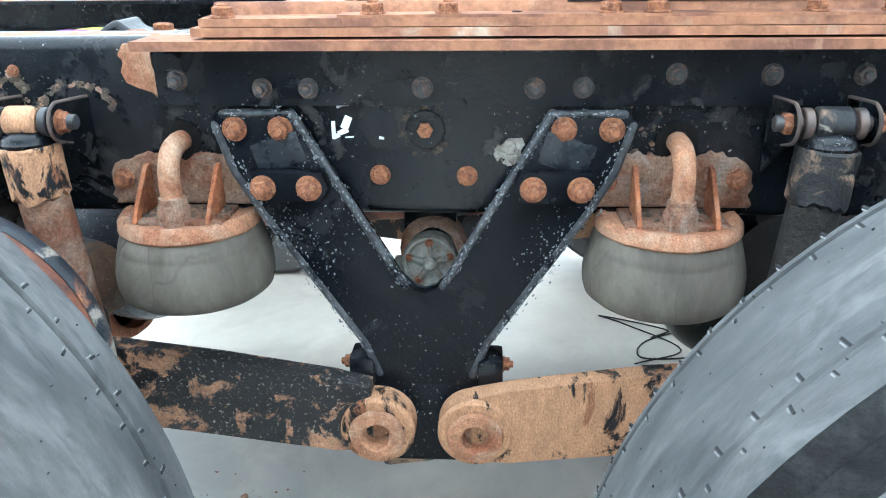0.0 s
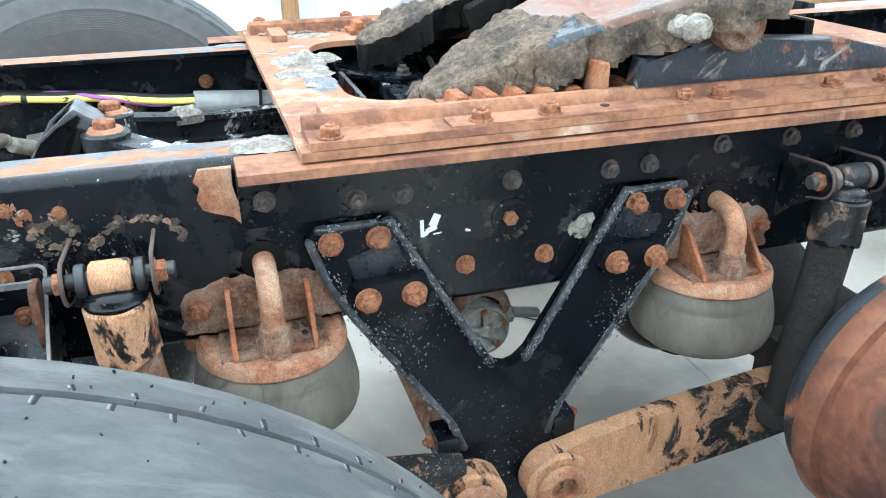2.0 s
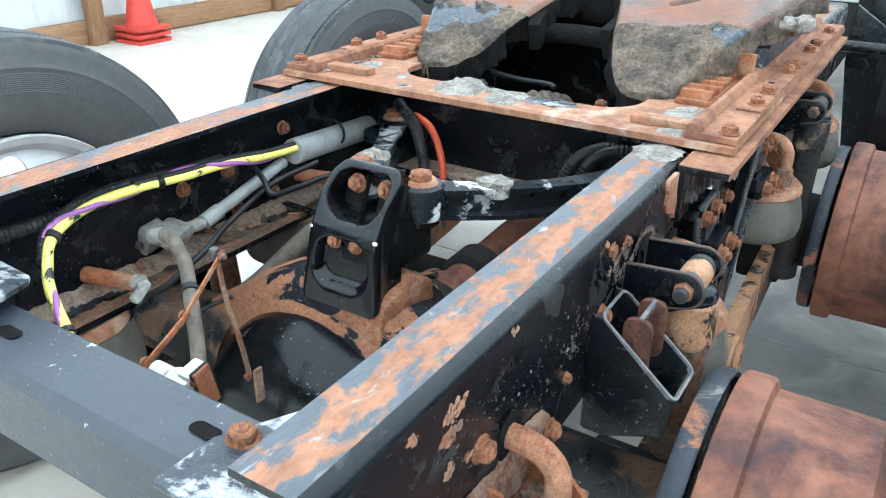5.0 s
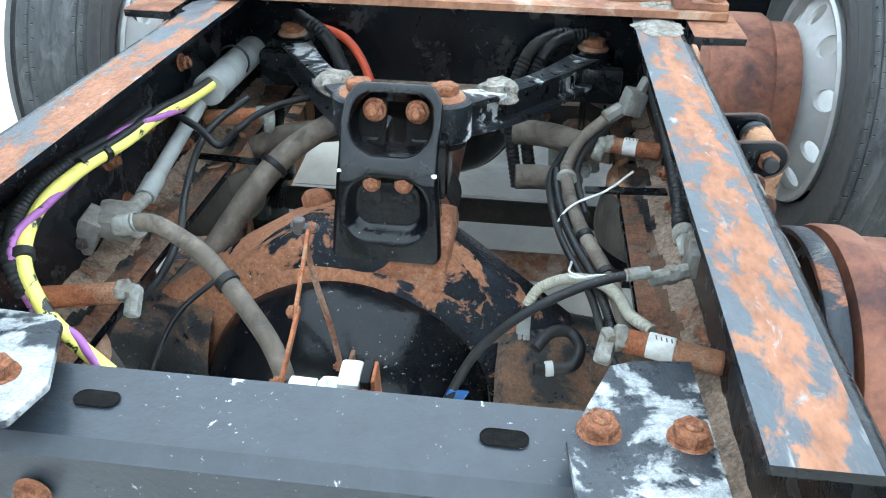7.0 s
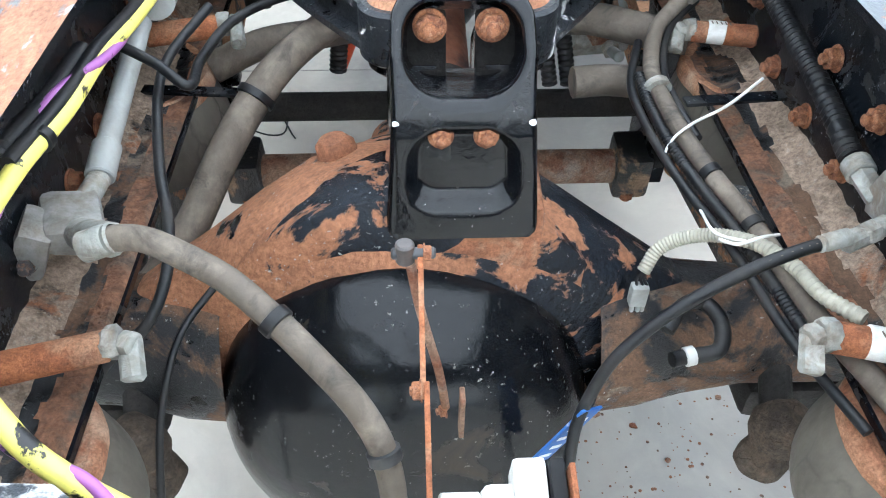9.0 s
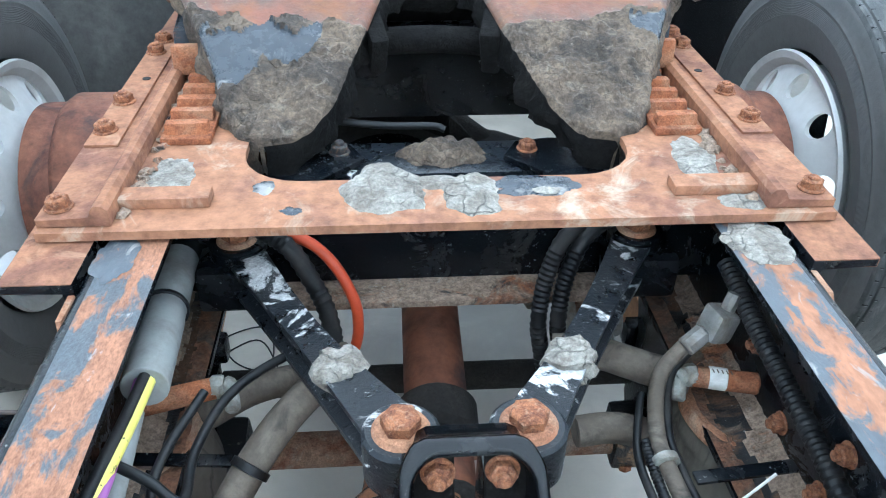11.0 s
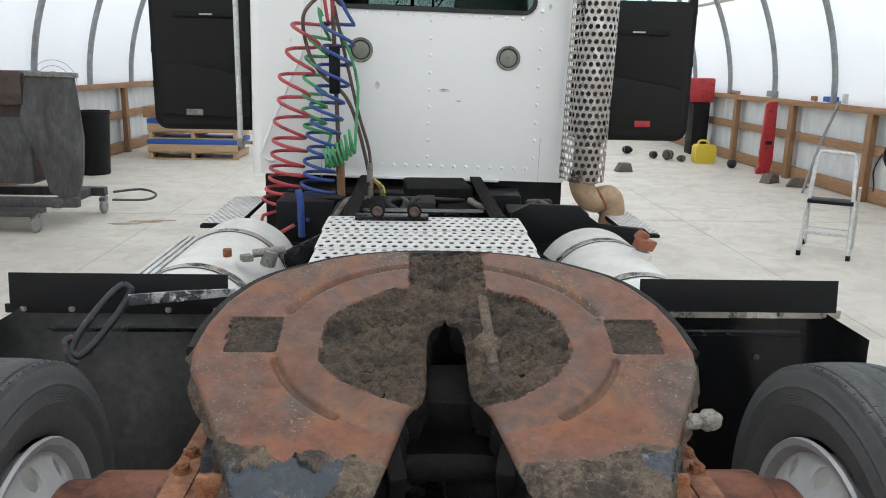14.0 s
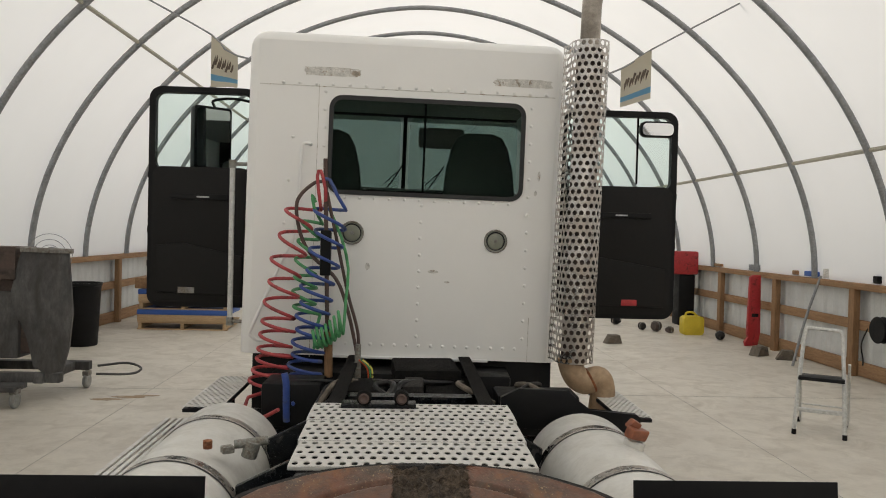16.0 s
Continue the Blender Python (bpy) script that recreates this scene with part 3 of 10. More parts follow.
def cyl(bm, p0, p1, r, r1=None, seg=20, bev=0.0015, mi=0):
    p0, p1 = Vector(p0), Vector(p1)
    h, r1 = (p1 - p0).length, r if r1 is None else r1
    b = min(bev, h * 0.3, r * 0.5, r1 * 0.5)
    return lathe(bm, [(0, 0), (r - b, 0), (r, b), (r1, h - b), (r1 - b, h), (0, h)], p0, p1 - p0, seg, mi)


def prism(bm, poly, axis, a, b, bev=0.002, mi=0):
    """A polygon in the plane across axis, from a to b along it. Coordinates keep the order x, y, z less the axis."""
    def place(u, v, w):
        return {"x": (w, u, v), "y": (u, w, v), "z": (u, v, w)}[axis]
    low = [bm.verts.new(place(u, v, a)) for u, v in poly]
    high = [bm.verts.new(place(u, v, b)) for u, v in poly]
    caps = [bm.faces.new(low), bm.faces.new(list(reversed(high)))]
    n = len(poly)
    faces = caps + [bm.faces.new((low[k], low[(k + 1) % n], high[(k + 1) % n], high[k])) for k in range(n)]
    if bev:
        edges = [e for f in caps for e in f.edges]
        out = bmesh.ops.bevel(bm, geom=edges, offset=bev, segments=2, profile=0.6, affect="EDGES", clamp_overlap=True)
        faces += out["faces"]
    for f in faces:
        if f.is_valid:
            f.material_index = mi
    return bm


def smooth_line(pts, n=8):
    """Catmull-Rom through the points."""
    p = [Vector(q) for q in pts]
    p = [2 * p[0] - p[1], *p, 2 * p[-1] - p[-2]]
    out = []
    for i in range(1, len(p) - 2):
        for k in range(n):
            t = k / n
            a, b, c, d = p[i - 1:i + 3]
            out.append(0.5 * (2 * b + (c - a) * t + (2 * a - 5 * b + 4 * c - d) * t * t + (3 * b - a - 3 * c + d) * t ** 3))
    return out + [p[-2]]


def tube(bm, pts, r, seg=10, n=8, ribs=0.0, pitch=0.006, mi=0, straight=False):
    """A hose along points; ribs gives a corrugated skin."""
    line = [Vector(q) for q in pts] if straight else smooth_line(pts, n)
    if ribs:
        fine, gone = [line[0]], 0.0
        for a, b in zip(line, line[1:]):
            d = (b - a).length
            steps = max(1, int(d / (pitch / 2)))
            fine += [a.lerp(b, (k + 1) / steps) for k in range(steps)]
        line = fine
    up, rings = Vector((0.3, 0.2, 1)).normalized(), []
    for i, p in enumerate(line):
        ahead = (line[min(i + 1, len(line) - 1)] - line[max(i - 1, 0)]).normalized()
        side = ahead.cross(up)
        side = side.normalized() if side.length > 1e-4 else ahead.orthogonal().normalized()
        up = side.cross(ahead).normalized()
        rr = r * (1 + ribs * (1 if i % 2 else -1)) if ribs else r
        rings.append([bm.verts.new(p + rr * (math.cos(2 * math.pi * k / seg) * side + math.sin(2 * math.pi * k / seg) * up)) for k in range(seg)])
    for a, b in zip(rings, rings[1:]):
        for k in range(seg):
            bm.faces.new((a[k], a[(k + 1) % seg], b[(k + 1) % seg], b[k])).material_index = mi
    bm.faces.new(list(reversed(rings[0]))).material_index = mi
    bm.faces.new(rings[-1]).material_index = mi
    return bm


def lumpy(bm, amount, scale, seed=0.0, only=None):
    for v in bm.verts:
        if only is None or only(v.co):
            q = v.co * scale + Vector((seed, seed * 2, -seed))
            v.co += Vector((noise.noise(q), noise.noise(q + Vector((31, 0, 0))), noise.noise(q + Vector((0, 47, 0))))) * amount
    return bm


def bm_new():
    return bmesh.new()


# bolts: one mesh for each look, shared by all
def hex_bolt_mesh(name, mat, washer=True, stud=0.0):
    """Head of 1 unit across corners/2, sitting on z = 0 and pointing along +z."""
    bm = bm_new()
    z = 0.0
    if washer:
        lathe(bm, [(0.5, 0), (1.18, 0), (1.23, 0.05), (1.18, 0.18), (0.5, 0.20)], (0, 0, 0), seg=24)
        z = 0.18
    lathe(bm, [(0.3, z), (0.98, z), (1.0, z + 0.04), (1.0, z + 0.68), (0.86, z + 0.80), (0.5, z + 0.83), (0, z + 0.83)], (0, 0, 0), seg=6)
    if stud:
        lathe(bm, [(0.52, z + 0.8), (0.52, z + 0.83 + stud - 0.1), (0.42, z + 0.83 + stud), (0, z + 0.83 + stud)], (0, 0, 0), seg=12)
    return mesh_of(name, bm, mat, smooth=30)


BOLT = {
    "rust": hex_bolt_mesh("bolt", bolt_rust, stud=0.22),
    "rust_stud": hex_bolt_mesh("bolt", bolt_rust, stud=0.5),
    "dark": hex_bolt_mesh("bolt", bolt_dark, stud=0.45),
    "zinc": hex_bolt_mesh("bolt", zinc, washer=True),
    "plain": hex_bolt_mesh("bolt", bolt_rust, washer=False),
}


def bolt(parent, at, direction, r=0.012, look_of="rust", spin=None):
    ob = new("bolt", BOLT[look_of])
    ob.parent = parent
    base = ORIGIN[parent.name]
    spin = random.uniform(0, 60) if spin is None else spin
    tilt = pose(0, 0, 0, random.uniform(-2, 2), random.uniform(-2, 2), spin)
    ob.matrix_basis = Matrix.Translation(Vector(at) - base) @ turn_to(direction) @ tilt @ Matrix.Scale(r, 4)
    return ob


def mirror(ob):
    """The same thing on the other side of the truck."""
    x, y, z = ob.location
    return copy_thing(ob, Matrix.Translation((-x, y, z)) @ Matrix.Diagonal((-1, 1, 1, 1)))


def perforated(bm, nu, nv, place, hole=0.36, stagger=True, deep=0.003):
    """A sheet of nu x nv cells with a round hole in each; place(u, v, depth) gives the point."""
    ring = [(math.cos(math.pi * k / 4), math.sin(math.pi * k / 4)) for k in range(8)]
    square = [(0.5, 0), (0.5, 0.5), (0, 0.5), (-0.5, 0.5), (-0.5, 0), (-0.5, -0.5), (0, -0.5), (0.5, -0.5)]
    for j in range(nv):
        for i in range(nu):
            shift = 0.5 if stagger and j % 2 else 0.0
            cu, cv = i + 0.5 + shift, j + 0.5
            if shift and i == nu - 1:
                cu = i + 0.5 + 0.25
                cell = [(u * 0.5, v) for u, v in square]
                solid = True
            else:
                cell, solid = square, False
            outer = [bm.verts.new(place((cu + u) / nu, (cv + v) / nv, 0)) for u, v in cell]
            if solid:
                bm.faces.new(outer)
                continue
            inner = [bm.verts.new(place((cu + hole * u) / nu, (cv + hole * v) / nv, 0)) for u, v in ring]
            lower = [bm.verts.new(place((cu + hole * u) / nu, (cv + hole * v) / nv, deep)) for u, v in ring]
            for k in range(8):
                n = (k + 1) % 8
                bm.faces.new((outer[k], outer[n], inner[n], inner[k]))
                bm.faces.new((inner[k], inner[n], lower[n], lower[k]))
            if shift and i == 0:
                edge = [(0, -0.5), (0.5, -0.5), (0.5, 0.5), (0, 0.5)]
                bm.faces.new([bm.verts.new(place(u / nu, (cv + v) / nv, 0)) for u, v in edge])
    bmesh.ops.remove_doubles(bm, verts=bm.verts, dist=1e-5)
    return bm


def round_rect(x0, x1, y0, y1, r, n=5):
    out = []
    for cx, cy, a0 in ((x1 - r, y1 - r, 0), (x0 + r, y1 - r, 90), (x0 + r, y0 + r, 180), (x1 - r, y0 + r, 270)):
        for k in range(n + 1):
            a = radians(a0 + 90 * k / n)
            out.append((cx + r * math.cos(a), cy + r * math.sin(a)))
    return out


def holed(bm, outer, hole, axis, a, b, mi=0):
    """A plate with one hole, both loops with the same number of points and the same start, given across the axis."""
    def place(u, v, w):
        return {"x": (w, u, v), "y": (u, w, v), "z": (u, v, w)}[axis]
    n = len(outer)
    rows = [[bm.verts.new(place(u, v, w)) for u, v in loop] for loop, w in ((outer, a), (outer, b), (hole, b), (hole, a))]
    for p, q in zip(rows, rows[1:] + rows[:1]):
        for k in range(n):
            bm.faces.new((p[k], p[(k + 1) % n], q[(k + 1) % n], q[k])).material_index = mi
    return bm

# ---- the hall
strap_cloth = material("beige_strap", (0.42, 0.40, 0.33), 0.8, bump=0.1)
bm = bm_new()
nx, ny = 30, 60
rows = [[bm.verts.new((-60 + 120 * i / nx, -60 + 120 * j / ny, 0)) for i in range(nx + 1)] for j in range(ny + 1)]
for j in range(ny):
    for i in range(nx):
        bm.faces.new((rows[j][i], rows[j][i + 1], rows[j + 1][i + 1], rows[j + 1][i]))
single("floor", bm, floor_concrete, (0, 0, 0), "pale polished concrete floor with stains, scuffs and painted shade under the truck", "floor", kind="structure")
# saw-cut joints in the slab
bm = bm_new()
for y in (-6.2, 0.9, 8.0, 15.1):
    box(bm, (0.2, y, 0.0012), (12.4, 0.004, 0.0016), bev=0)
for x in (-2.9, 3.2):
    box(bm, (x, 6, 0.0012), (0.004, 40, 0.0016), bev=0)
single("floor_joint", bm, floor_dirt, (0, 0, 0), "dark saw-cut joints in the concrete floor", "floor joint", kind="structure")

HX0, HX1 = -5.61, 6.37      # inner faces of the side walls
MID, HALF = (HX0 + HX1) / 2, (HX1 - HX0) / 2
END, BACK = 24.0, -9.0
WALL_TOP = 1.30


def arch(t):
    """The fabric's section: 0 at the right foot, 1 at the left."""
    a = math.pi * t
    c, s_ = math.cos(a), max(0.0, math.sin(a))
    return MID + HALF * math.copysign(abs(c) ** 1.06, c), WALL_TOP + 5.14 * s_ ** 1.06


bm = bm_new()
ys = [BACK + (END - BACK) * k / 40 for k in range(41)]
grid = []
for j, y in enumerate(ys):
    line = []
    for i in range(49):
        x, z = arch(i / 48)
        sag = 0.05 * math.sin(math.pi * ((y - 0.77) % 2.0) / 2.0)
        line.append(bm.verts.new((x + (0.06 - sag) * math.cos(math.pi * i / 48), y, z + (0.06 - sag) * math.sin(math.pi * i / 48))))
    grid.append(line)
for a, b in zip(grid, grid[1:]):
    for i in range(48):
        bm.faces.new((a[i], a[i + 1], b[i + 1], b[i]))
single("ceiling", bm, tarp, (0, 0, 0), "white translucent fabric roof stretched over steel hoops", "fabric roof", kind="structure", smooth=80)
# far gable
bm = bm_new()
mid = bm.verts.new((MID, END, WALL_TOP))
edge = [bm.verts.new((arch(i / 48)[0], END, arch(i / 48)[1])) for i in range(49)]
for a, b in zip(edge, edge[1:]):
    bm.faces.new((mid, a, b))
single("wall_north", bm, tarp, (0, 0, 0), "white fabric end wall of the hall", "wall", kind="structure")

# end wall added out of view, to keep open sky light from behind
bm = bm_new()
mid = bm.verts.new((MID, BACK, WALL_TOP))
edge = [bm.verts.new((arch(i / 48)[0], BACK, arch(i / 48)[1])) for i in range(49)]
for a, b in zip(edge, edge[1:]):
    bm.faces.new((mid, b, a))
single("wall_south", bm, tarp, (0, 0, 0), "unseen white fabric end wall added behind the truck to cut the sky light", "wall", kind="structure")
bm = bm_new()
box(bm, (MID, BACK - 0.06, WALL_TOP / 2), (HX1 - HX0, 0.1, WALL_TOP), bev=0.004)
single("wall_south_base", bm, wall_steel, (MID, BACK, 0), "unseen low white sheet wall added behind the truck", "wall", kind="structure")
hoops = None
for k in range(17):
    y = 0.77 + 2.0 * (k - 4)
    if y > END:
        break
    bm = bm_new()
    tube(bm, [(arch(i / 40)[0] - 0.02 * math.cos(math.pi * i / 40), 0, arch(i / 40)[1] - 0.03 * math.sin(math.pi * i / 40)) for i in range(41)], 0.045, seg=10, n=2)
    if hoops is None:
        hoops = single("roof_hoop", bm, hoop_steel, (0, 0, 0), "grey galvanised steel hoop under the fabric roof", "roof hoop", "roof hoops")
        hoops.location = (0, y, 0)
    else:
        bm.free()
        copy_thing(hoops, pose(0, y, 0))
bm = bm_new()
for t in (0.120, 0.772):
    x, z = arch(t)
    cyl(bm, (x, BACK, z - 0.01), (x, END, z - 0.01), 0.03, seg=8)
single("roof_strap", bm, strap_cloth, (0, 0, 0), "pale straps running along the hall under the fabric", "strap", kind="structure")


def side_wall(name, x, out, y0, y1):
    """A low wall of ribbed white sheet behind posts and rails of pine."""
    wall = thing(name, (x, 0, 0), "low wall of white ribbed sheet with pine posts and rails", "wall", kind="structure")
    bm = bm_new()
    n = int((y1 - y0) / 0.05)
    low, high = [], []
    for k in range(n + 1):
        y = y0 + (y1 - y0) * k / n
        rib = 0.02 if k % 6 in (0, 1) else 0.0
        low.append(bm.verts.new((x + out * (0.06 - rib), y, 0)))
        high.append(bm.verts.new((x + out * (0.06 - rib), y, WALL_TOP)))
    for k in range(n):
        bm.faces.new((low[k], low[k + 1], high[k + 1], high[k]))
    part("sheet", bm, wall_steel, wall, "white ribbed steel sheet", smooth=10)
    bm = bm_new()
    box(bm, (x + out * 0.12, (y0 + y1) / 2, WALL_TOP / 2), (0.08, y1 - y0, WALL_TOP), bev=0)
    part("backing", bm, wall_steel, wall)
    for z, h in ((0.11, 0.2), (0.72, 0.14), (WALL_TOP - 0.04, 0.09)):
        bm = bm_new()
        box(bm, (x - out * 0.0, (y0 + y1) / 2, z), (0.05 if z < 1.2 else 0.2, y1 - y0, h), bev=0.004)
        part("rail", bm, timber_rail, wall, "pine rail")
    y = y0 + 0.15
    k = 0
    while y < y1:
        bm = bm_new()
        box(bm, (x - out * 0.07, y, WALL_TOP / 2 - 0.04), (0.09, 0.14, WALL_TOP - 0.08), bev=0.004)
        part("post", bm, timber, wall, "pine post")
        y += 2.3
        k += 1
    return wall


side_wall("wall_east", HX1, 1, -8.95, END - 0.05)
side_wall("wall_west", HX0, -1, -8.95, END - 0.05)
bm = bm_new()
box(bm, (MID, END - 0.06, WALL_TOP / 2), (HX1 - HX0, 0.1, WALL_TOP), bev=0.004)
single("wall_end", bm, wall_steel, (MID, END, 0), "low white sheet wall across the hall's end", "wall", kind="structure")

# ---- the truck's frame
rust_edge = material("flaking_rust_edge", (0.24, 0.115, 0.065), 0.92, patch=(0.15, 0.105, 0.075), amount=0.42, pscale=16, second=(0.05, 0.03, 0.022), amount2=0.22, scale2=24, var=0.4, vscale=80, bump=1.0, bscale=120, edge=0.06, coarse=45.0)
TOP, LOW = 1.0, 0.73          # upper and lower face of the rails
IN, OUT = 0.345, 0.432        # flange edge and web face of a rail
REAR, FRONT = -1.287, 4.6

chassis = thing("truck_frame", (0, 0, LOW), "black ladder frame of a truck with worn rusty top flanges", "truck frame")


def channel(x_sign, mats):
    """A C-shaped rail with rounded corners, open towards the middle."""
    t, r = 0.009, 0.018
    sec = [(IN, TOP - t), (IN, TOP)]
    sec += [(OUT - r + r * math.sin(radians(a)), TOP - r + r * math.cos(radians(a))) for a in range(0, 91, 18)]
    sec += [(OUT - r + r * math.cos(radians(a)), LOW + r - r * math.sin(radians(a))) for a in range(0, 91, 18)]
    sec += [(IN, LOW), (IN, LOW + t), (OUT - t, LOW + t), (OUT - t, TOP - t)]
    bm = bm_new()
    ys = [REAR + (FRONT - REAR) * (k / 60) for k in range(61)]
    loops = []
    for y in ys:
        loops.append([bm.verts.new((x_sign * x, y, z)) for x, z in sec])
    n = len(sec)
    for a, b in zip(loops, loops[1:]):
        for k in range(n):
            f = bm.faces.new((a[k], a[(k + 1) % n], b[(k + 1) % n], b[k]))
            if k == 1 and a[0].co.y < 1.6:
                f.material_index = 1
            elif a[0].co.y > 1.75:
                f.material_index = 2
    for loop in (loops[0], loops[-1]):
        bm.faces.new(loop)
    return part("rail", bm, mats, chassis, "black steel rail with a worn flange")


# past the deck the dark under the cab is put into the rails' colour
rail_r = channel(1, [frame_black, flange_paint, grimy_shade_black])
rail_l = channel(-1, [frame_black, flange_rust, grimy_shade_black])


def spatter(y, z, ry, rz, mats, label, count=60, a0=0, a1=360, inner=0.0, size=0.005):
    """Many small flat crusts of dried mud on the outer face of the right rail, in a patch or along an arc."""
    bm = bm_new()
    for k in range(count):
        a = radians(random.uniform(a0, a1))
        r = random.uniform(inner, 1.0) if inner else math.sqrt(random.random()) * random.uniform(0.5, 1.0)
        cy, cz = y + ry * r * math.cos(a), z + rz * r * math.sin(a)
        s_ = size * random.uniform(0.25, 1.0) * random.choice((0.6, 0.8, 1.0, 1.5))
        n = random.randint(7, 10)
        spin, flat = random.uniform(0, 6.28), random.uniform(0.45, 0.9)
        rim, up = [], []
        for q in range(n):
            b = 2 * math.pi * q / n
            w = s_ * random.uniform(0.55, 1.15)
            u, v = w * math.cos(b), w * flat * math.sin(b)
            u, v = u * math.cos(spin) - v * math.sin(spin), u * math.sin(spin) + v * math.cos(spin)
            rim.append(bm.verts.new((OUT, cy + u, cz + v)))
            up.append(bm.verts.new((OUT + 0.0006 + 0.08 * s_ * random.random(), cy + u * 0.7, cz + v * 0.7)))
        for q in range(n):
            bm.faces.new((rim[q], rim[(q + 1) % n], up[(q + 1) % n], up[q])).material_index = k % len(mats)
        bm.faces.new(up).material_index = k % len(mats)
    part("spatter", bm, mats, chassis, label, kind="stuff")


spatter(-0.516, 0.878, 0.066, 0.060, [rust_mud, crust, crust], "arc of dried mud above the shock eye", 110, 20, 165, 0.84, 0.006)
spatter(-0.616, 0.922, 0.030, 0.030, [rust_mud, grease_cake, crust], "patch of dried mud", 80, 0, 360, 0.45, 0.0065)
spatter(-0.650, 0.951, 0.014, 0.010, [rust, rust_mud], "patch of rust", 26, size=0.006)
spatter(-0.664, 0.930, 0.014, 0.008, [crust, white_crust], "patch of dried mud", 14, size=0.005)
spatter(0.132, 0.826, 0.024, 0.020, [white_crust, white_crust, crust], "flakes of pale dirt", 40, size=0.0085)
spatter(0.008, 0.866, 0.042, 0.042, [grease, grease_cake], "dark ring of grease", 90, 0, 360, 0.65, 0.006)
spatter(-0.76, 0.87, 0.07, 0.05, [crust, grease_cake, rust_mud], "spatter of dried mud", 70, size=0.0035)
spatter(-0.90, 0.83, 0.10, 0.06, [crust, grease_cake], "spatter of dried mud", 60, size=0.003)
spatter(0.33, 0.86, 0.08, 0.06, [crust, grease_cake, rust_mud], "spatter of dried mud", 70, size=0.0035)
for py, pz, ry, rz, k in ((-1.078, 0.958, 0.026, 0.014, 60), (-1.088, 0.930, 0.020, 0.012, 40), (-1.152, 0.972, 0.012, 0.010, 16), (-1.088, 0.889, 0.011, 0.012, 18), (-1.05, 0.880, 0.006, 0.010, 8), (-0.954, 0.982, 0.010, 0.006, 8), (-0.686, 0.978, 0.008, 0.008, 8), (-0.662, 0.960, 0.013, 0.012, 22)):
    spatter(py, pz, ry, rz, [rust_pale, rust_pale, rust_mud], "patch of rust", k, size=0.0065)
spatter(-0.98, 0.90, 0.20, 0.08, [crust, white_crust, grease_cake], "scattered specks of dried mud", 130, size=0.0022)
spatter(-0.60, 0.90, 0.10, 0.06, [crust, white_crust, grease_cake], "scattered specks of dried mud", 90, size=0.0022)
spatter(-0.25, 0.90, 0.16, 0.07, [crust, white_crust], "scattered specks of dried mud", 110, size=0.0020)
spatter(0.30, 0.88, 0.25, 0.07, [crust, white_crust], "scattered specks of dried mud", 150, size=0.0020)
bolt(chassis, (0.4322, -1.025, 0.872), (1, 0, 0), 0.0145, "rust")
# dried mud lying on the lower flanges
for sx in (1, -1):
    bm = bm_new()
    n, m = 260, 14
    rows = []
    for k in range(n + 1):
        y = -1.2 + 2.4 * k / n
        row = []
        for i in range(m + 1):
            u = i / m
            x = IN + 0.003 + (OUT - 0.012 - IN) * u
            h = 0.005 * u + 0.022 * u ** 3 + 0.014 * max(-0.2, noise.noise(Vector((x * 16, y * 8, sx)))) * math.sin(math.pi * min(1, u + 0.15)) + 0.005 * noise.noise(Vector((x * 70, y * 60, sx))) + 0.003 * noise.noise(Vector((x * 160, y * 160, sx)))
            row.append(bm.verts.new((sx * x, y, LOW + 0.0095 + max(0.0004, h if 0 < i else 0.0004))))
        rows.append(row)
    for p, q in zip(rows, rows[1:]):
        for i in range(m):
            f = bm.faces.new((p[i], p[i + 1], q[i + 1], q[i]))
            c = f.calc_center_median()
            u = (abs(c.x) - IN) / (OUT - IN) + 0.22 * noise.noise(Vector((c.x * 20, c.y * 9, 4))) + 0.10 * noise.noise(Vector((c.x * 60, c.y * 45, 4)))
            f.material_index = 1 if u < 0.33 else 2 if u < 0.53 else 0
    part("mud", bm, [mud_floor, rust_edge, axle_paint], chassis, "dried brown road mud", kind="stuff")

# rusted angles that carry the deck, bolted to the outside of the rails
for sx in (1, -1):
    bm = bm_new()
    prism(bm, [(sx * x, z) for x, z in ((0.434, 0.903), (0.446, 0.903), (0.446, 0.990), (0.517, 0.990), (0.517, 1.003), (0.434, 1.003))], "y", -0.384, 1.0, bev=0.0015)
    for f in bm.faces:
        f.material_index = 0 if f.calc_center_median().z > 0.985 else 1
    part("angle", bm, [rust_plate, frame_black], chassis, "rusty steel angle")
    bm = bm_new()
    prism(bm, [(-0.432, 0.990), (-0.388, 0.990), (-0.390, 0.965), (-0.384, 0.935), (-0.352, 0.912), (-0.345, 0.905), (-0.382, 0.906), (-0.392, 0.921), (-0.415, 0.926), (-0.430, 0.936), (-0.436, 0.950), (-0.430, 0.965), (-0.438, 0.976)], "x", sx * 0.4318, sx * 0.4395, bev=0.001)
    lumpy(bm, 0.003, 60)
    part("rust_patch", bm, rust_pale, chassis, "flaking rust on the rail")

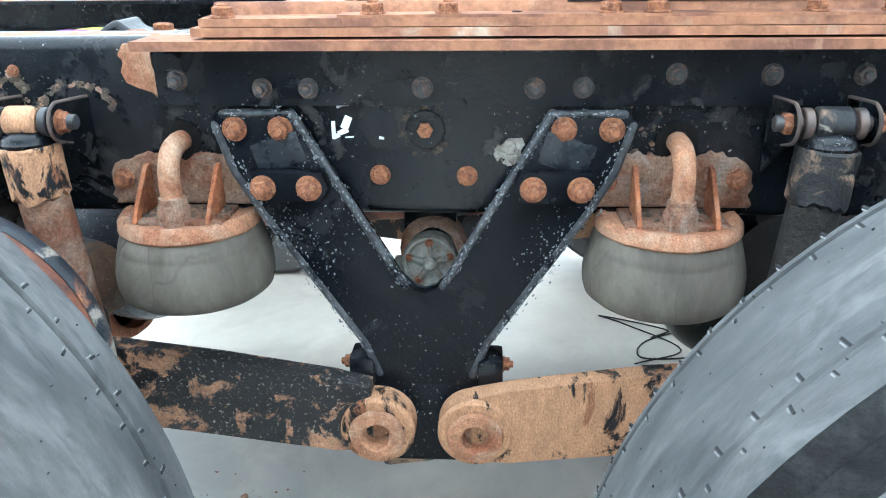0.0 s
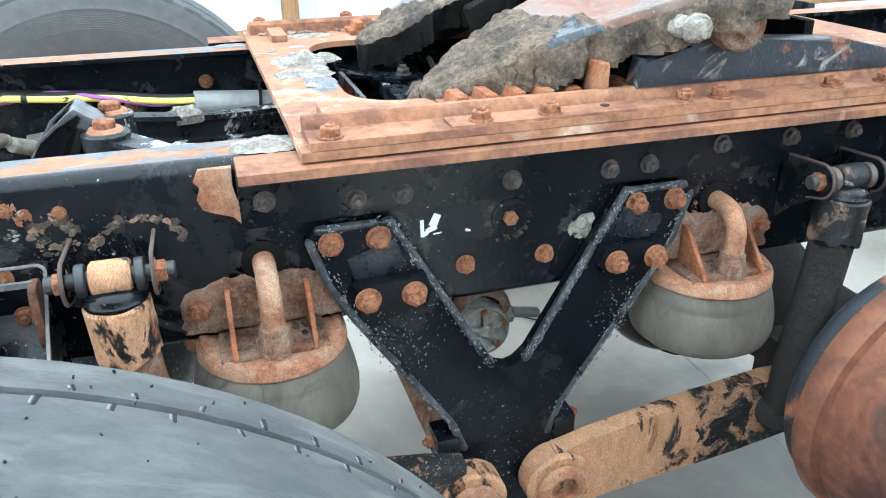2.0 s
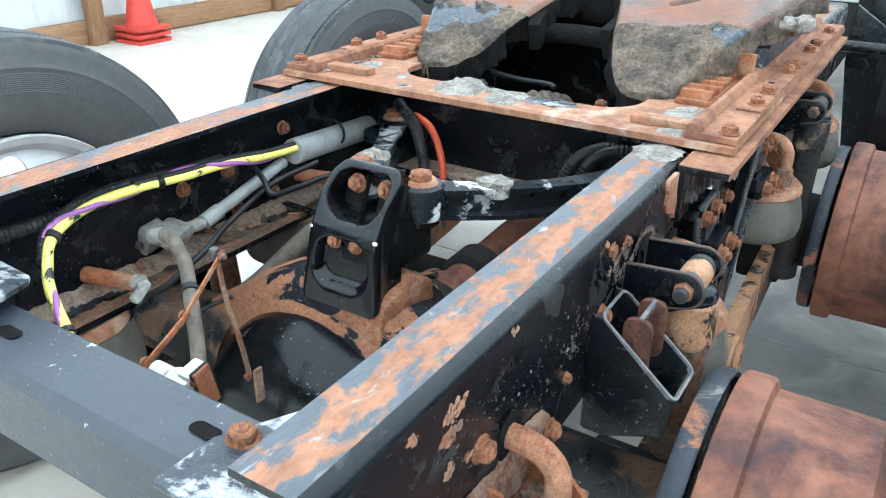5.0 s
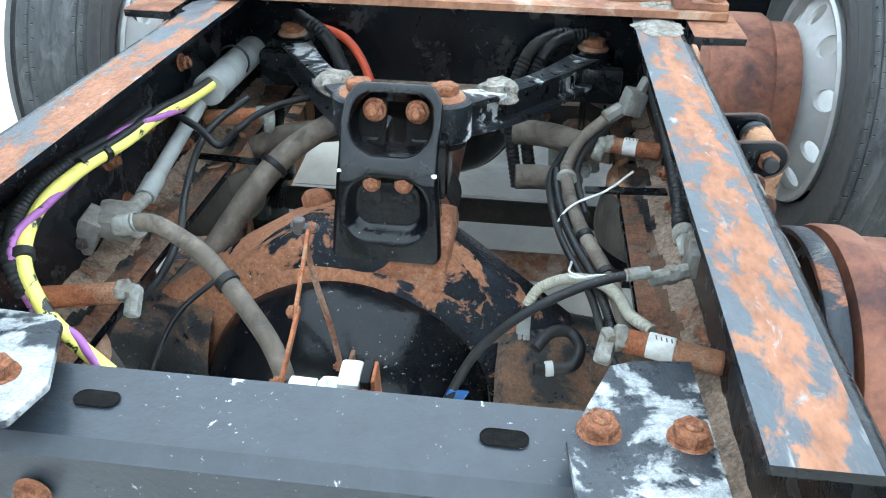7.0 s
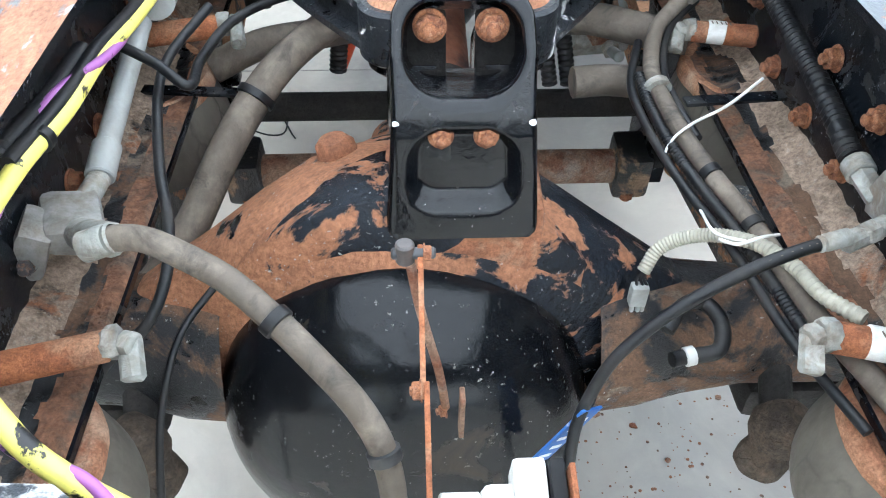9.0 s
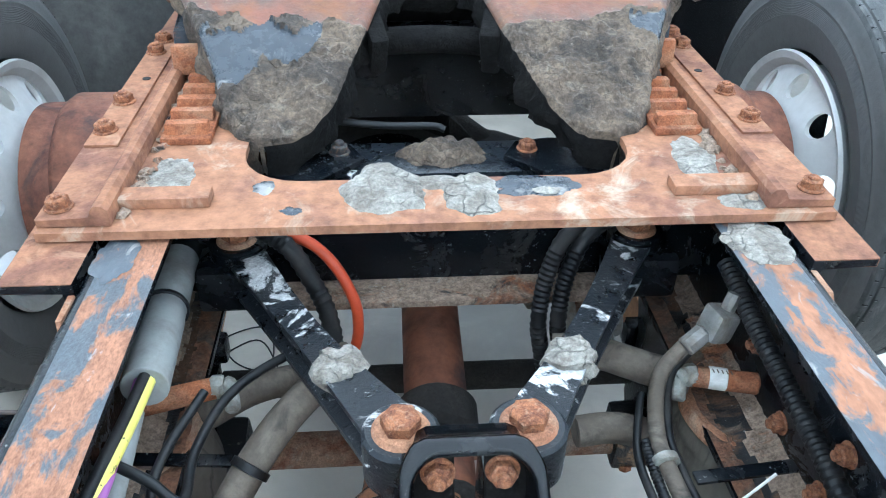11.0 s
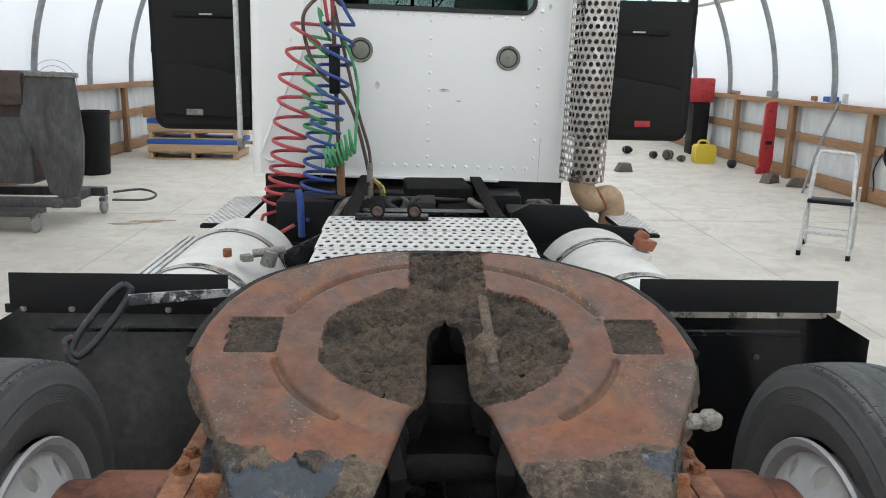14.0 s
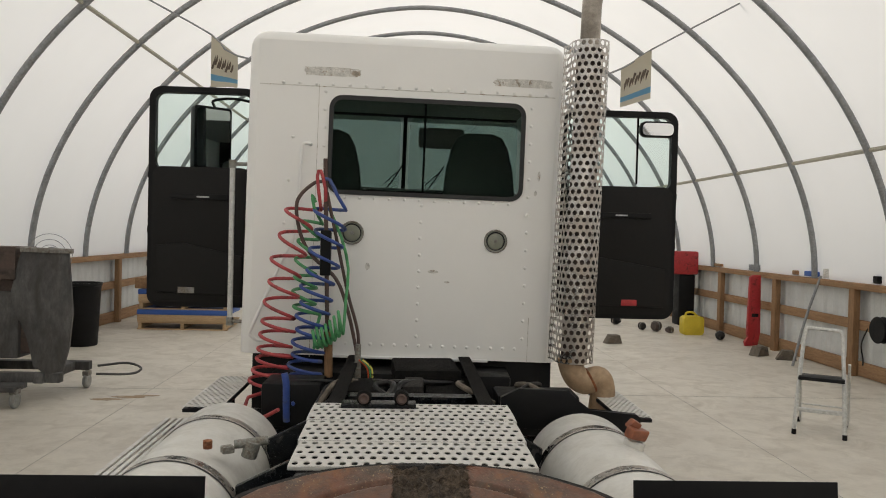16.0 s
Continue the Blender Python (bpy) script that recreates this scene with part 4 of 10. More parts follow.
ROW = [(-0.351, 0.940), (-0.226, 0.928), (-0.158, 0.928), (0.008, 0.929), (0.169, 0.928), (0.237, 0.929), (0.366, 0.948), (0.497, 0.947), (0.621, 0.947), (0.745, 0.946)]
for sx in (1, -1):
    for y, z in ROW:
        bolt(chassis, (sx * 0.446, y, z), (sx, 0, 0), 0.0125, "dark")
    for y, z in ((-0.060, 0.795), (0.072, 0.794)):
        bolt(chassis, (sx * 0.4325, y, z), (sx, 0, 0), 0.013, "rust")
    for y, z in ((-0.794, 0.826), (-0.667, 0.962), (-0.605, 0.952)):
        bolt(chassis, (sx * 0.4322, y, z), (sx, 0, 0), 0.0075, "rust")
    bm = bm_new()
    lathe(bm, [(0.026, 0), (0.030, 0.001), (0.028, 0.004), (0.02, 0.005), (0.012, 0.004), (0, 0.004)], (sx * 0.4325, 0.010, 0.865), (sx, 0, 0), seg=24)
    part("plug", bm, frame_black, chassis)
    bolt(chassis, (sx * 0.436, 0.010, 0.865), (sx, 0, 0), 0.012, "plain")
    # bolts inside the webs
    for y, z in ((-0.446, 0.79), (-0.554, 0.786), (-0.661, 0.787), (-0.57, 0.873), (-0.685, 0.869), (-0.35, 0.84), (-0.40, 0.92)):
        bolt(chassis, (sx * 0.4225, y, z), (-sx, 0, 0), 0.013, "rust_stud")

# cross member at the tail, a folded channel with slots, and its corner plates
tail = part("cross_member", prism(bm_new(), [(-1.232, 0.775), (-1.222, 0.775), (-1.222, 0.865), (-1.214, 0.875), (-1.138, 0.878), (-1.131, 0.872), (-1.131, 0.79), (-1.123, 0.79),
                                             (-1.123, 0.876), (-1.134, 0.887), (-1.219, 0.885), (-1.232, 0.872)], "x", -0.336, 0.336, bev=0.001), tail_paint, chassis, "grey black cross member with chipped paint")
for sx in (1, -1):
    bm = bm_new()
    prism(bm, [(sx * x, y) for x, y in (((0.345, -1.285), (0.345, -1.075), (0.292, -1.082), (0.270, -1.094), (0.228, -1.205), (0.236, -1.285)) if sx > 0 else ((0.345, -1.285), (0.345, -1.085), (0.265, -1.090), (0.249, -1.102), (0.206, -1.195), (0.210, -1.245), (0.25, -1.285)))], "z", 0.9, 0.908, bev=0.0015)
    for v in bm.verts:
        v.co.z += (-1.10 - v.co.y) * 0.12
    plate = part("corner_plate", bm, bare_flaked, chassis, "black corner plate with paint flaked to bare metal")
    for x, y in ((0.254, -1.190), (0.325, -1.189)):
        bolt(chassis, (sx * x, y, 0.918), (0, 0, 1), 0.015, "rust")
    bm = bm_new()
    prism(bm, [(sx * x, z) for x, z in ((0.34, 0.74), (0.34, 0.885), (0.25, 0.885), (0.25, 0.79), (0.30, 0.74))], "y", -1.222, -1.214, bev=0.001)
    part("gusset", bm, chipped_black, chassis)
    for k, (x, z) in enumerate(((0.29, 0.80), (0.22, 0.83))):
        bolt(chassis, (sx * x, -1.236, z), (0, -1, 0), 0.014, "rust")
for x in (-0.180, 0.180):
    bm = bm_new()
    lathe(bm, [(0.0, 0.0), (0.0092, 0.0), (0.0100, 0.0008), (0.0100, 0.0)], (0, 0, 0), seg=20)
    for v in bm.verts:
        v.co = Vector((x + v.co.x + 0.011 * math.copysign(1, v.co.x), -1.176 + v.co.y, 0.8875 + v.co.z))
    part("slot", bm, grimy_shade_black, chassis, "dark oblong slot")

# black cross member under the deck's rear edge, with the arms' brackets
bm = bm_new()
prism(bm, [(-0.135, 0.80), (-0.06, 0.80), (-0.06, 0.808), (-0.127, 0.808), (-0.127, 0.975), (-0.135, 0.975)], "x", -0.42, 0.42, bev=0.001)
part("cross_member", bm, frame_black, chassis, "black cross member")
bm = bm_new()
box(bm, (0, -0.165, 0.806), (0.56, 0.06, 0.012), bev=0.002)
part("ledge", bm, mud_floor, chassis, "muddy ledge")
bm = bm_new()
box(bm, (0, 0.005, 0.935), (0.62, 0.11, 0.03), bev=0.006)
part("cross_member", bm, chipped_black, chassis, "black cross member with chipped paint")
for sx in (1, -1):
    bm = bm_new()
    prism(bm, [(sx * x, y) for x, y in ((0.11, -0.02), (0.135, 0.03), (0.19, 0.04), (0.33, 0.03), (0.33, -0.13), (0.26, -0.15), (0.2, -0.11))], "z", 0.953, 0.963, bev=0.002)
    part("arm_plate", bm, frame_black, chassis, "black triangular plate")
    bolt(chassis, (sx * 0.15, 0.0, 0.963), (0, 0, 1), 0.014, "rust" if sx > 0 else "dark")
    bolt(chassis, (sx * 0.24, 0.0, 0.963), (0, 0, 1), 0.016, "dark")
    # bracket over each front arm end
    bm = bm_new()
    box(bm, (sx * 0.30, -0.16, 0.845), (0.11, 0.09, 0.07), bev=0.01)
    part("arm_seat", bm, frame_black, chassis)
# farther cross members
for y in (0.62, 1.9, 3.2):
    bm = bm_new()
    prism(bm, [(y - 0.05, 0.76), (y + 0.05, 0.76), (y + 0.05, 0.768), (y - 0.042, 0.768), (y - 0.042, 0.972), (y + 0.05, 0.972), (y + 0.05, 0.98), (y - 0.05, 0.98)], "x", -0.42, 0.42, bev=0.001)
    part("cross_member", bm, frame_black, chassis, "black cross member")

# paint marks on the web
for y, z, w, h, a in ((-0.128, 0.864, 0.006, 0.026, 0), (-0.124, 0.855, 0.010, 0.007, 20), (-0.108, 0.875, 0.012, 0.020, -25), (-0.113, 0.862, 0.016, 0.008, 25), (-0.104, 0.853, 0.013, 0.0022, 0), (-0.116, 0.900, 0.010, 0.005, 35), (-0.108, 0.902, 0.011, 0.004, 5), (-0.056, 0.852, 0.008, 0.0035, 0)):
    bm = bm_new()
    box(bm, (0.4335, y, z), (0.0016, w, h), (a, 0, 0), bev=0.0006)
    lumpy(bm, 0.002, 120)
    part("paint_mark", bm, white_paint, chassis, "white paint mark on the rail")
bm = bm_new()
prism(bm, [(0.112, 0.836), (0.124, 0.842), (0.132, 0.852), (0.154, 0.854), (0.158, 0.844), (0.152, 0.834), (0.153, 0.822), (0.143, 0.812), (0.136, 0.820), (0.124, 0.826)], "x", 0.4325, 0.4345, bev=0.0006)
lumpy(bm, 0.003, 90)
part("bare_patch", bm, white_crust, chassis, "pale patch of flaked paint")

# ---- V-shaped hanger brackets between the axles
def hanger():
    ob = thing("suspension_hanger", (0.43, 0, 0.30), "black V-shaped cast suspension hanger bolted to the frame rail", "hanger", "suspension hangers")
    side = [(0.308, 0.876), (0.300, 0.893), (0.284, 0.898), (0.193, 0.898), (0.177, 0.880), (0.034, 0.632), (0.018, 0.612), (0.0, 0.606)]
    rest = [(-y, z) for y, z in reversed(side[:-1])]
    under = [(-0.288, 0.812), (-0.248, 0.742), (-0.199, 0.684), (-0.104, 0.528), (-0.083, 0.478), (-0.080, 0.30)]
    outline = side + rest + under + [(-y, z) for y, z in reversed(under)]
    bm = bm_new()
    prism(bm, outline, "x", 0.434, 0.462, bev=0.004)
    part("plate", bm, bracket_black, ob)
    # raised ribs along the legs
    for s in (1, -1):
        for line, w in (([(0.290, 0.893), (0.189, 0.895), (0.030, 0.622)], 0.0085), ([(0.303, 0.877), (0.281, 0.806), (0.244, 0.742), (0.098, 0.522), (0.076, 0.465)], 0.0085)):
            bm = bm_new()
            pts = [Vector((0, s * y, z)) for y, z in line]
            tube(bm, [Vector((0.459, p.y, p.z)) for p in pts], w * 0.8, seg=12, straight=True)
            for p in pts:
                lathe(bm, [(0, -w * 0.8), (w * 0.57, -w * 0.57), (w * 0.8, 0), (w * 0.57, w * 0.57), (0, w * 0.8)], (0.459, p.y, p.z), (1, 0, 0), seg=12)
            part("rib", bm, edge_worn, ob, "cast rib with paint chipped at its edge")
        bm = bm_new()
        box(bm, (0.455, s * 0.211, 0.836), (0.026, 0.078, 0.050), (s * -18, 0, 0), bev=0.0125)
        part("pocket", bm, chipped_black, ob, "boss with paint worn white")
        bm = bm_new()
        prism(bm, [(s * y, z) for y, z in ((0.252, 0.815), (0.143, 0.815), (0.134, 0.790), (0.147, 0.768), (0.228, 0.766))], "x", 0.460, 0.492, bev=0.008)
        part("pad", bm, bracket_black, ob)
    bm = bm_new()
    prism(bm, [(-0.055, 0.296), (0.055, 0.296), (0.080, 0.325), (0.086, 0.45), (-0.086, 0.45), (-0.080, 0.325)], "x", 0.425, 0.4625, bev=0.005)
    part("foot", bm, bracket_black, ob)
    # flecks of paint knocked off along the edges and round the lower bolts
    bm = bm_new()
    rng = random.Random(17)
    edges = [((0.285, 0.895), (0.189, 0.895), 34), ((0.189, 0.895), (0.030, 0.622), 170), ((0.300, 0.877), (0.245, 0.742), 80), ((0.245, 0.742), (0.090, 0.505), 140)]
    for s in (1, -1):
        for (y0, z0), (y1, z1), count in edges:
            for k in range(count):
                t, off = rng.random(), rng.gauss(0, 0.006)
                span = math.hypot(y1 - y0, z1 - z0)
                y, z = y0 + (y1 - y0) * t - off * (z1 - z0) / span, z0 + (z1 - z0) * t + off * (y1 - y0) / span
                x = 0.459 + math.sqrt(max(0.0035 ** 2, 0.0068 ** 2 - off ** 2))
                r = rng.choice((0.0004, 0.0005, 0.0006, 0.0008, 0.0011))
                long, turn = rng.uniform(1.0, 3.2), rng.uniform(-30, 30) + s * math.degrees(math.atan2(z1 - z0, y1 - y0))
                box(bm, (x, s * y, z), (0.0009, 2 * r * long, 2 * r), (turn, 0, 0), bev=0)
        for k in range(150):
            y, z = rng.gauss(0.185, 0.040), rng.gauss(0.700, 0.040)
            if 0.78 < (y - 0.02) * 1.0 + z < 1.02 and z < 0.76 and abs(y - 0.19 - (z - 0.70) * 0.6) < 0.045:
                r = rng.choice((0.0004, 0.0005, 0.0008))
                box(bm, (0.4624, s * y, z), (0.0009, 2 * r * rng.uniform(0.8, 2), 2 * r), (rng.uniform(0, 90), 0, 0), bev=0)
    part("paint_fleck", bm, fleck_grey, ob, "flecks of pale chipped paint", kind="stuff")
    for s in (1, -1):
        for y, z, x, r in ((0.274, 0.872, 0.462, 0.0152), (0.206, 0.872, 0.462, 0.0152), (0.231, 0.791, 0.492, 0.0158), (0.163, 0.791, 0.492, 0.0158)):
            bolt(ob, (x, s * y, z), (1, 0, 0), r, "rust_stud")
        # clamp block behind the arm's eye
        bm = bm_new()
        box(bm, (0.44, s * 0.105, 0.468), (0.06, 0.042, 0.055), bev=0.008)
        part("clamp", bm, frame_black, ob, "black clamp block")
        bolt(ob, (0.44, s * 0.126, 0.475), (0, s, 0), 0.011, "rust_stud")
    return ob


hang = hanger()
hang.location.y += 0.0055
mirror(hang)


# ---- trailing arms with eyes
def arm(s):
    ob = thing("trailing_arm", (0.52, s * 0.09, 0.36), "flat steel trailing arm with flaking black paint and a rusty eye" if s < 0 else "sandy rusted steel trailing arm with remains of black paint", "trailing arm", "trailing arms")
    mat = arm_paint if s < 0 else arm_rust
    EYE_Y = -0.071 if s < 0 else 0.0875
    lift = 0.020 if s < 0 else 0.004
    bm = bm_new()
    prism(bm, [(s * y, z + lift) for y, z in ((0.08, 0.445), (0.14, 0.458), (0.32, 0.486), (0.50, 0.508), (0.62, 0.505), (0.62, 0.385), (0.45, 0.36), (0.14, 0.322), (0.08, 0.322))], "x", 0.470, 0.505, bev=0.004)
    if s > 0:
        # black paint is left on the far half of this arm
        ragged = [(0.36 + 0.012 * noise.noise(Vector((z * 45, 0, 3))) + 0.007 * noise.noise(Vector((z * 190, 0, 8))) - 0.10 * (z - 0.42), z) for z in [0.352 + 0.0024 * k for k in range(61)]]
        prism(bm, [(y, z) for y, z in ragged] + [(0.50, 0.5065), (0.616, 0.5035), (0.616, 0.387), (0.45, 0.362)], "x", 0.471, 0.5062, bev=0, mi=1)
    part("bar", bm, [mat, arm_paint], ob)
    bm = bm_new()
    lathe(bm, [(0.024, -0.002), (0.056, -0.002), (0.061, 0.004), (0.061, 0.043), (0.056, 0.049), (0.024, 0.049), (0.024, -0.002)], (0.466, EYE_Y, 0.386), (1, 0, 0), seg=36)
    part("eye", bm, arm_rust, ob, "rusty forged eye")
    bm = bm_new()
    lathe(bm, [(0.020, -0.002), (0.043, -0.002), (0.045, 0.004), (0.042, 0.011), (0.026, 0.012), (0.022, 0.008), (0.019, -0.02), (0.0, -0.02)], (0.517, EYE_Y, 0.385), (1, 0, 0), seg=36)
    lumpy(bm, 0.002, 60)
    part("bush", bm, rust_pale, ob, "rusty bush")
    bm = bm_new()
    box(bm, (0.465, s * 0.60, 0.47), (0.12, 0.12, 0.17), bev=0.015)
    box(bm, (0.465, s * 0.66, 0.43), (0.15, 0.13, 0.06), bev=0.015)
    part("axle_clamp", bm, grease, ob, "greasy axle clamp")
    bolt(ob, (0.525, s * 0.585, 0.50), (1, 0, 0), 0.018, "rust")
    return ob


for s in (-1, 1):
    mirror(arm(s))


# ---- air springs
def air_spring(y, flip):
    ob = thing("air_spring", (0.495, y, 0.56), "dusty rubber air spring under a rusted steel top plate", "air spring", "air springs")
    cx = 0.500
    ny = y - (0.006 if abs(y) < 0.36 else -0.004 if y > 0 else 0.0)      # the pipe stands off centre
    # the rearmost pair sits lower and further in
    bx, drop = (0.436, -0.020) if y < -0.9 else (0.441, -0.006)
    bm = bm_new()
    lathe(bm, [(0, 0.722), (0.104, 0.722), (0.109, 0.727), (0.108, 0.740), (0.101, 0.748), (0.092, 0.747), (0.087, 0.744), (0, 0.744)], (bx, y, drop), seg=48)
    lumpy(bm, 0.0015, 45)
    part("top_plate", bm, rust_pale, ob, "rusted round top plate")
    bm = bm_new()
    lathe(bm, [(0.102, 0.724), (0.107, 0.719), (0.111, 0.708), (0.1135, 0.700), (0.1130, 0.697), (0.1150, 0.693), (0.119, 0.677), (0.1225, 0.657), (0.1220, 0.637), (0.118, 0.622), (0.107, 0.613), (0.090, 0.608), (0.06, 0.606), (0.012, 0.606), (0.012, 0.590), (0, 0.590)], (bx, y, drop), seg=48)
    part("bellows", bm, bag_rubber, ob, "grey dusty rubber bellows")
    bm = bm_new()
    lathe(bm, [(0.058, 0.62), (0.06, 0.61), (0.052, 0.603), (0, 0.601)], (bx, y, drop), seg=24)
    lathe(bm, [(0.016, 0.608), (0.016, 0.594), (0.009, 0.586), (0.007, 0.576), (0, 0.574)], (bx, y + flip * 0.012, drop), seg=12)
    part("piston", bm, grease, ob)
    # bracket to the web: back plate, two gussets
    bm = bm_new()
    nu, nv, grid = 56, 22, []
    for j in range(nv + 1):
        row = []
        for i in range(nu + 1):
            u, v = i / nu, j / nv
            top = 0.828 + 0.012 * noise.noise(Vector((u * 7, y * 9, 1))) + 0.006 * noise.noise(Vector((u * 25, y * 9, 2))) - 0.03 * abs(2 * u - 1) ** 5
            half = 0.120 + 0.008 * noise.noise(Vector((v * 4, y * 5, (u > 0.5) * 3)))
            yy, zz = y - half + 2 * half * u, 0.747 + (top - 0.747) * v
            rim = min(u, 1 - u, v, 1 - v) * 16
            out = 0.008 + 0.004 * noise.noise(Vector((yy * 40, zz * 40, 3))) + 0.003 * noise.noise(Vector((yy * 110, zz * 110, 3)))
            row.append(bm.verts.new((0.4335 + out * min(1.0, rim) ** 0.5, yy, zz)))
        grid.append(row)
    for a_, b_ in zip(grid, grid[1:]):
        for i in range(nu):
            bm.faces.new((a_[i], a_[i + 1], b_[i + 1], b_[i]))
    part("back_plate", bm, rust_mud, ob, "pitted rusty back plate caked with dirt", smooth=60)
    bm = bm_new()
    for k in range(70):
        s_ = random.uniform(0.0015, 0.006)
        lathe(bm, [(0, -s_ * 0.3), (s_, 0), (s_ * 0.6, s_ * 0.6), (0, s_ * 0.7)], (0.448 + 0.05 * random.random() ** 1.5, y + random.uniform(-0.07, 0.07), 0.746), seg=5)
    lumpy(bm, 0.002, 200)
    part("dirt", bm, crust, ob, "crumbs of grey dirt", kind="stuff")
    bm = bm_new()
    box(bm, (0.470, y, 0.740), (0.088, 0.15, 0.010), bev=0.003)
    part("shelf", bm, rust_mud, ob)
    for dy in (-0.055, 0.055):
        bm = bm_new()
        prism(bm, [(0.440, 0.742), (0.518, 0.742), (0.514, 0.752), (0.456, 0.812), (0.440, 0.815)], "y", y + dy - 0.0035, y + dy + 0.0035, bev=0.001)
        part("gusset", bm, rust, ob)
    for dy, z in ((-0.095, 0.79), (0.095, 0.795)):
        bolt(ob, (0.444, y + dy, z), (1, 0, 0), 0.0135, "rust")
    bm = bm_new()
    tip = ny + (0.014 if abs(y) < 0.36 else 0.0)
    line = [(cx, ny, 0.739), (cx, ny, 0.78), (cx, ny + (tip - ny) * 0.3, 0.81), (cx - 0.006, ny + (tip - ny) * 0.5, 0.828), (cx - 0.022, ny + (tip - ny) * 0.8, 0.843), (cx - 0.045, tip, 0.848), (cx - 0.075, tip, 0.848)]
    tube(bm, line, 0.0158, seg=16, n=5)
    lumpy(bm, 0.001, 80)
    part("pipe", bm, rust_pale, ob, "rusted bent air pipe")
    bm = bm_new()
    lathe(bm, [(0.015, 0), (0.025, 0.0), (0.0255, 0.022), (0.022, 0.027), (0.0205, 0.040), (0.0150, 0.042)], (cx, ny, 0.738), seg=8)
    lumpy(bm, 0.0012, 90)
    part("nut", bm, rust_mud, ob)
    bm = bm_new()
    lathe(bm, [(0.0160, 0), (0.030, 0.0), (0.031, 0.003), (0.022, 0.004), (0.0160, 0.004)], (0.4335, tip, 0.848), (1, 0, 0), seg=28)
    part("grommet", bm, grimy_shade_black, ob, "dark grommet in the web")
    return ob


for y, flip in ((-0.361, 1), (0.374, -1), (-0.962, -1), (1.02, 1)):
    mirror(air_spring(y, flip))


# ---- shock absorbers
def shock(s):
    y = s * 0.5515 + 0.0045
    ob = thing("shock_absorber", (0.523, y, 0.45), "rusty peeling shock absorber hung from a frame bracket", "shock absorber", "shock absorbers")
    bm = bm_new()
    for p0, p1, r in (((0.523, y, 0.866), (0.523, y - s * 0.004, 0.785), 0.041),):
        cyl(bm, p0, p1, r, seg=28, bev=0.006)
    bmesh.ops.subdivide_edges(bm, edges=[e for e in bm.edges if e.calc_length() > 0.05], cuts=6)
    for v in bm.verts:
        if v.co.z < 0.80:
            v.co.z += 0.016 * noise.noise(Vector((v.co.x * 70, v.co.y * 70, s)))
    lumpy(bm, 0.0022, 40)
    part("dust_cover", bm, [arm_rust if s < 0 else shock_black], ob, "rusty cover with peeling black paint")
    bm = bm_new()
    cyl(bm, (0.523, y - s * 0.003, 0.80), (0.523, y - s * 0.035, 0.46), 0.035, seg=24, bev=0.005)
    cyl(bm, (0.523, y - s * 0.035, 0.47), (0.523, y - s * 0.037, 0.43), 0.045, seg=24, bev=0.005)
    part("body", bm, rust_mud if s < 0 else grease, ob)
    bm = bm_new()
    lathe(bm, [(0.038, 0.862), (0.039, 0.868), (0.036, 0.872), (0.036, 0.876), (0.033, 0.880), (0.027, 0.884), (0, 0.886)], (0.523, y, 0), seg=28)
    part("cap", bm, frame_black, ob, "black cap")
    bm = bm_new()
    cyl(bm, (0.523, y - 0.024, 0.895), (0.523, y + 0.024, 0.895), 0.0225, seg=24, bev=0.004)
    part("eye", bm, arm_rust if s < 0 else shock_black, ob, "painted rusty eye")
    bm = bm_new()
    cyl(bm, (0.523, y - 0.075, 0.895), (0.523, y + 0.075, 0.895), 0.011, seg=16)
    for d in (-0.034, 0.034):
        cyl(bm, (0.523, y + d - 0.006, 0.895), (0.523, y + d + 0.006, 0.895), 0.021, seg=20)
    part("pin", bm, bolt_dark, ob, "greasy pin")
    bolt(ob, (0.523, y + 0.05, 0.895), (0, 1, 0), 0.015, "rust_stud")
    bolt(ob, (0.523, y - 0.05, 0.895), (0, -1, 0), 0.015, "rust_stud")
    # bracket: two thin ears with rusty rims
    tip = [(0.523 + 0.027 * math.cos(radians(a)), 0.895 + 0.027 * math.sin(radians(a))) for a in range(95, -76, -17)]
    for d in (-0.052, 0.050):
        bm = bm_new()
        prism(bm, [(0.4345, 0.80), (0.4345, 0.914)] + tip + [(0.470, 0.835)], "y", y + d - 0.002, y + d + 0.002, bev=0.001)
        ear = part("ear", bm, frame_black, ob, "black bracket ear")
        bm = bm_new()
        tube(bm, [(x, y + d, z) for x, z in [(0.436, 0.915), (0.46, 0.9175)] + tip + [(0.50, 0.86)]], 0.0027, seg=8, n=3)
        part("rim", bm, scrap_rust, ear, "rusty rim")
    return ob


for s in (-1, 1):
    mirror(shock(s))


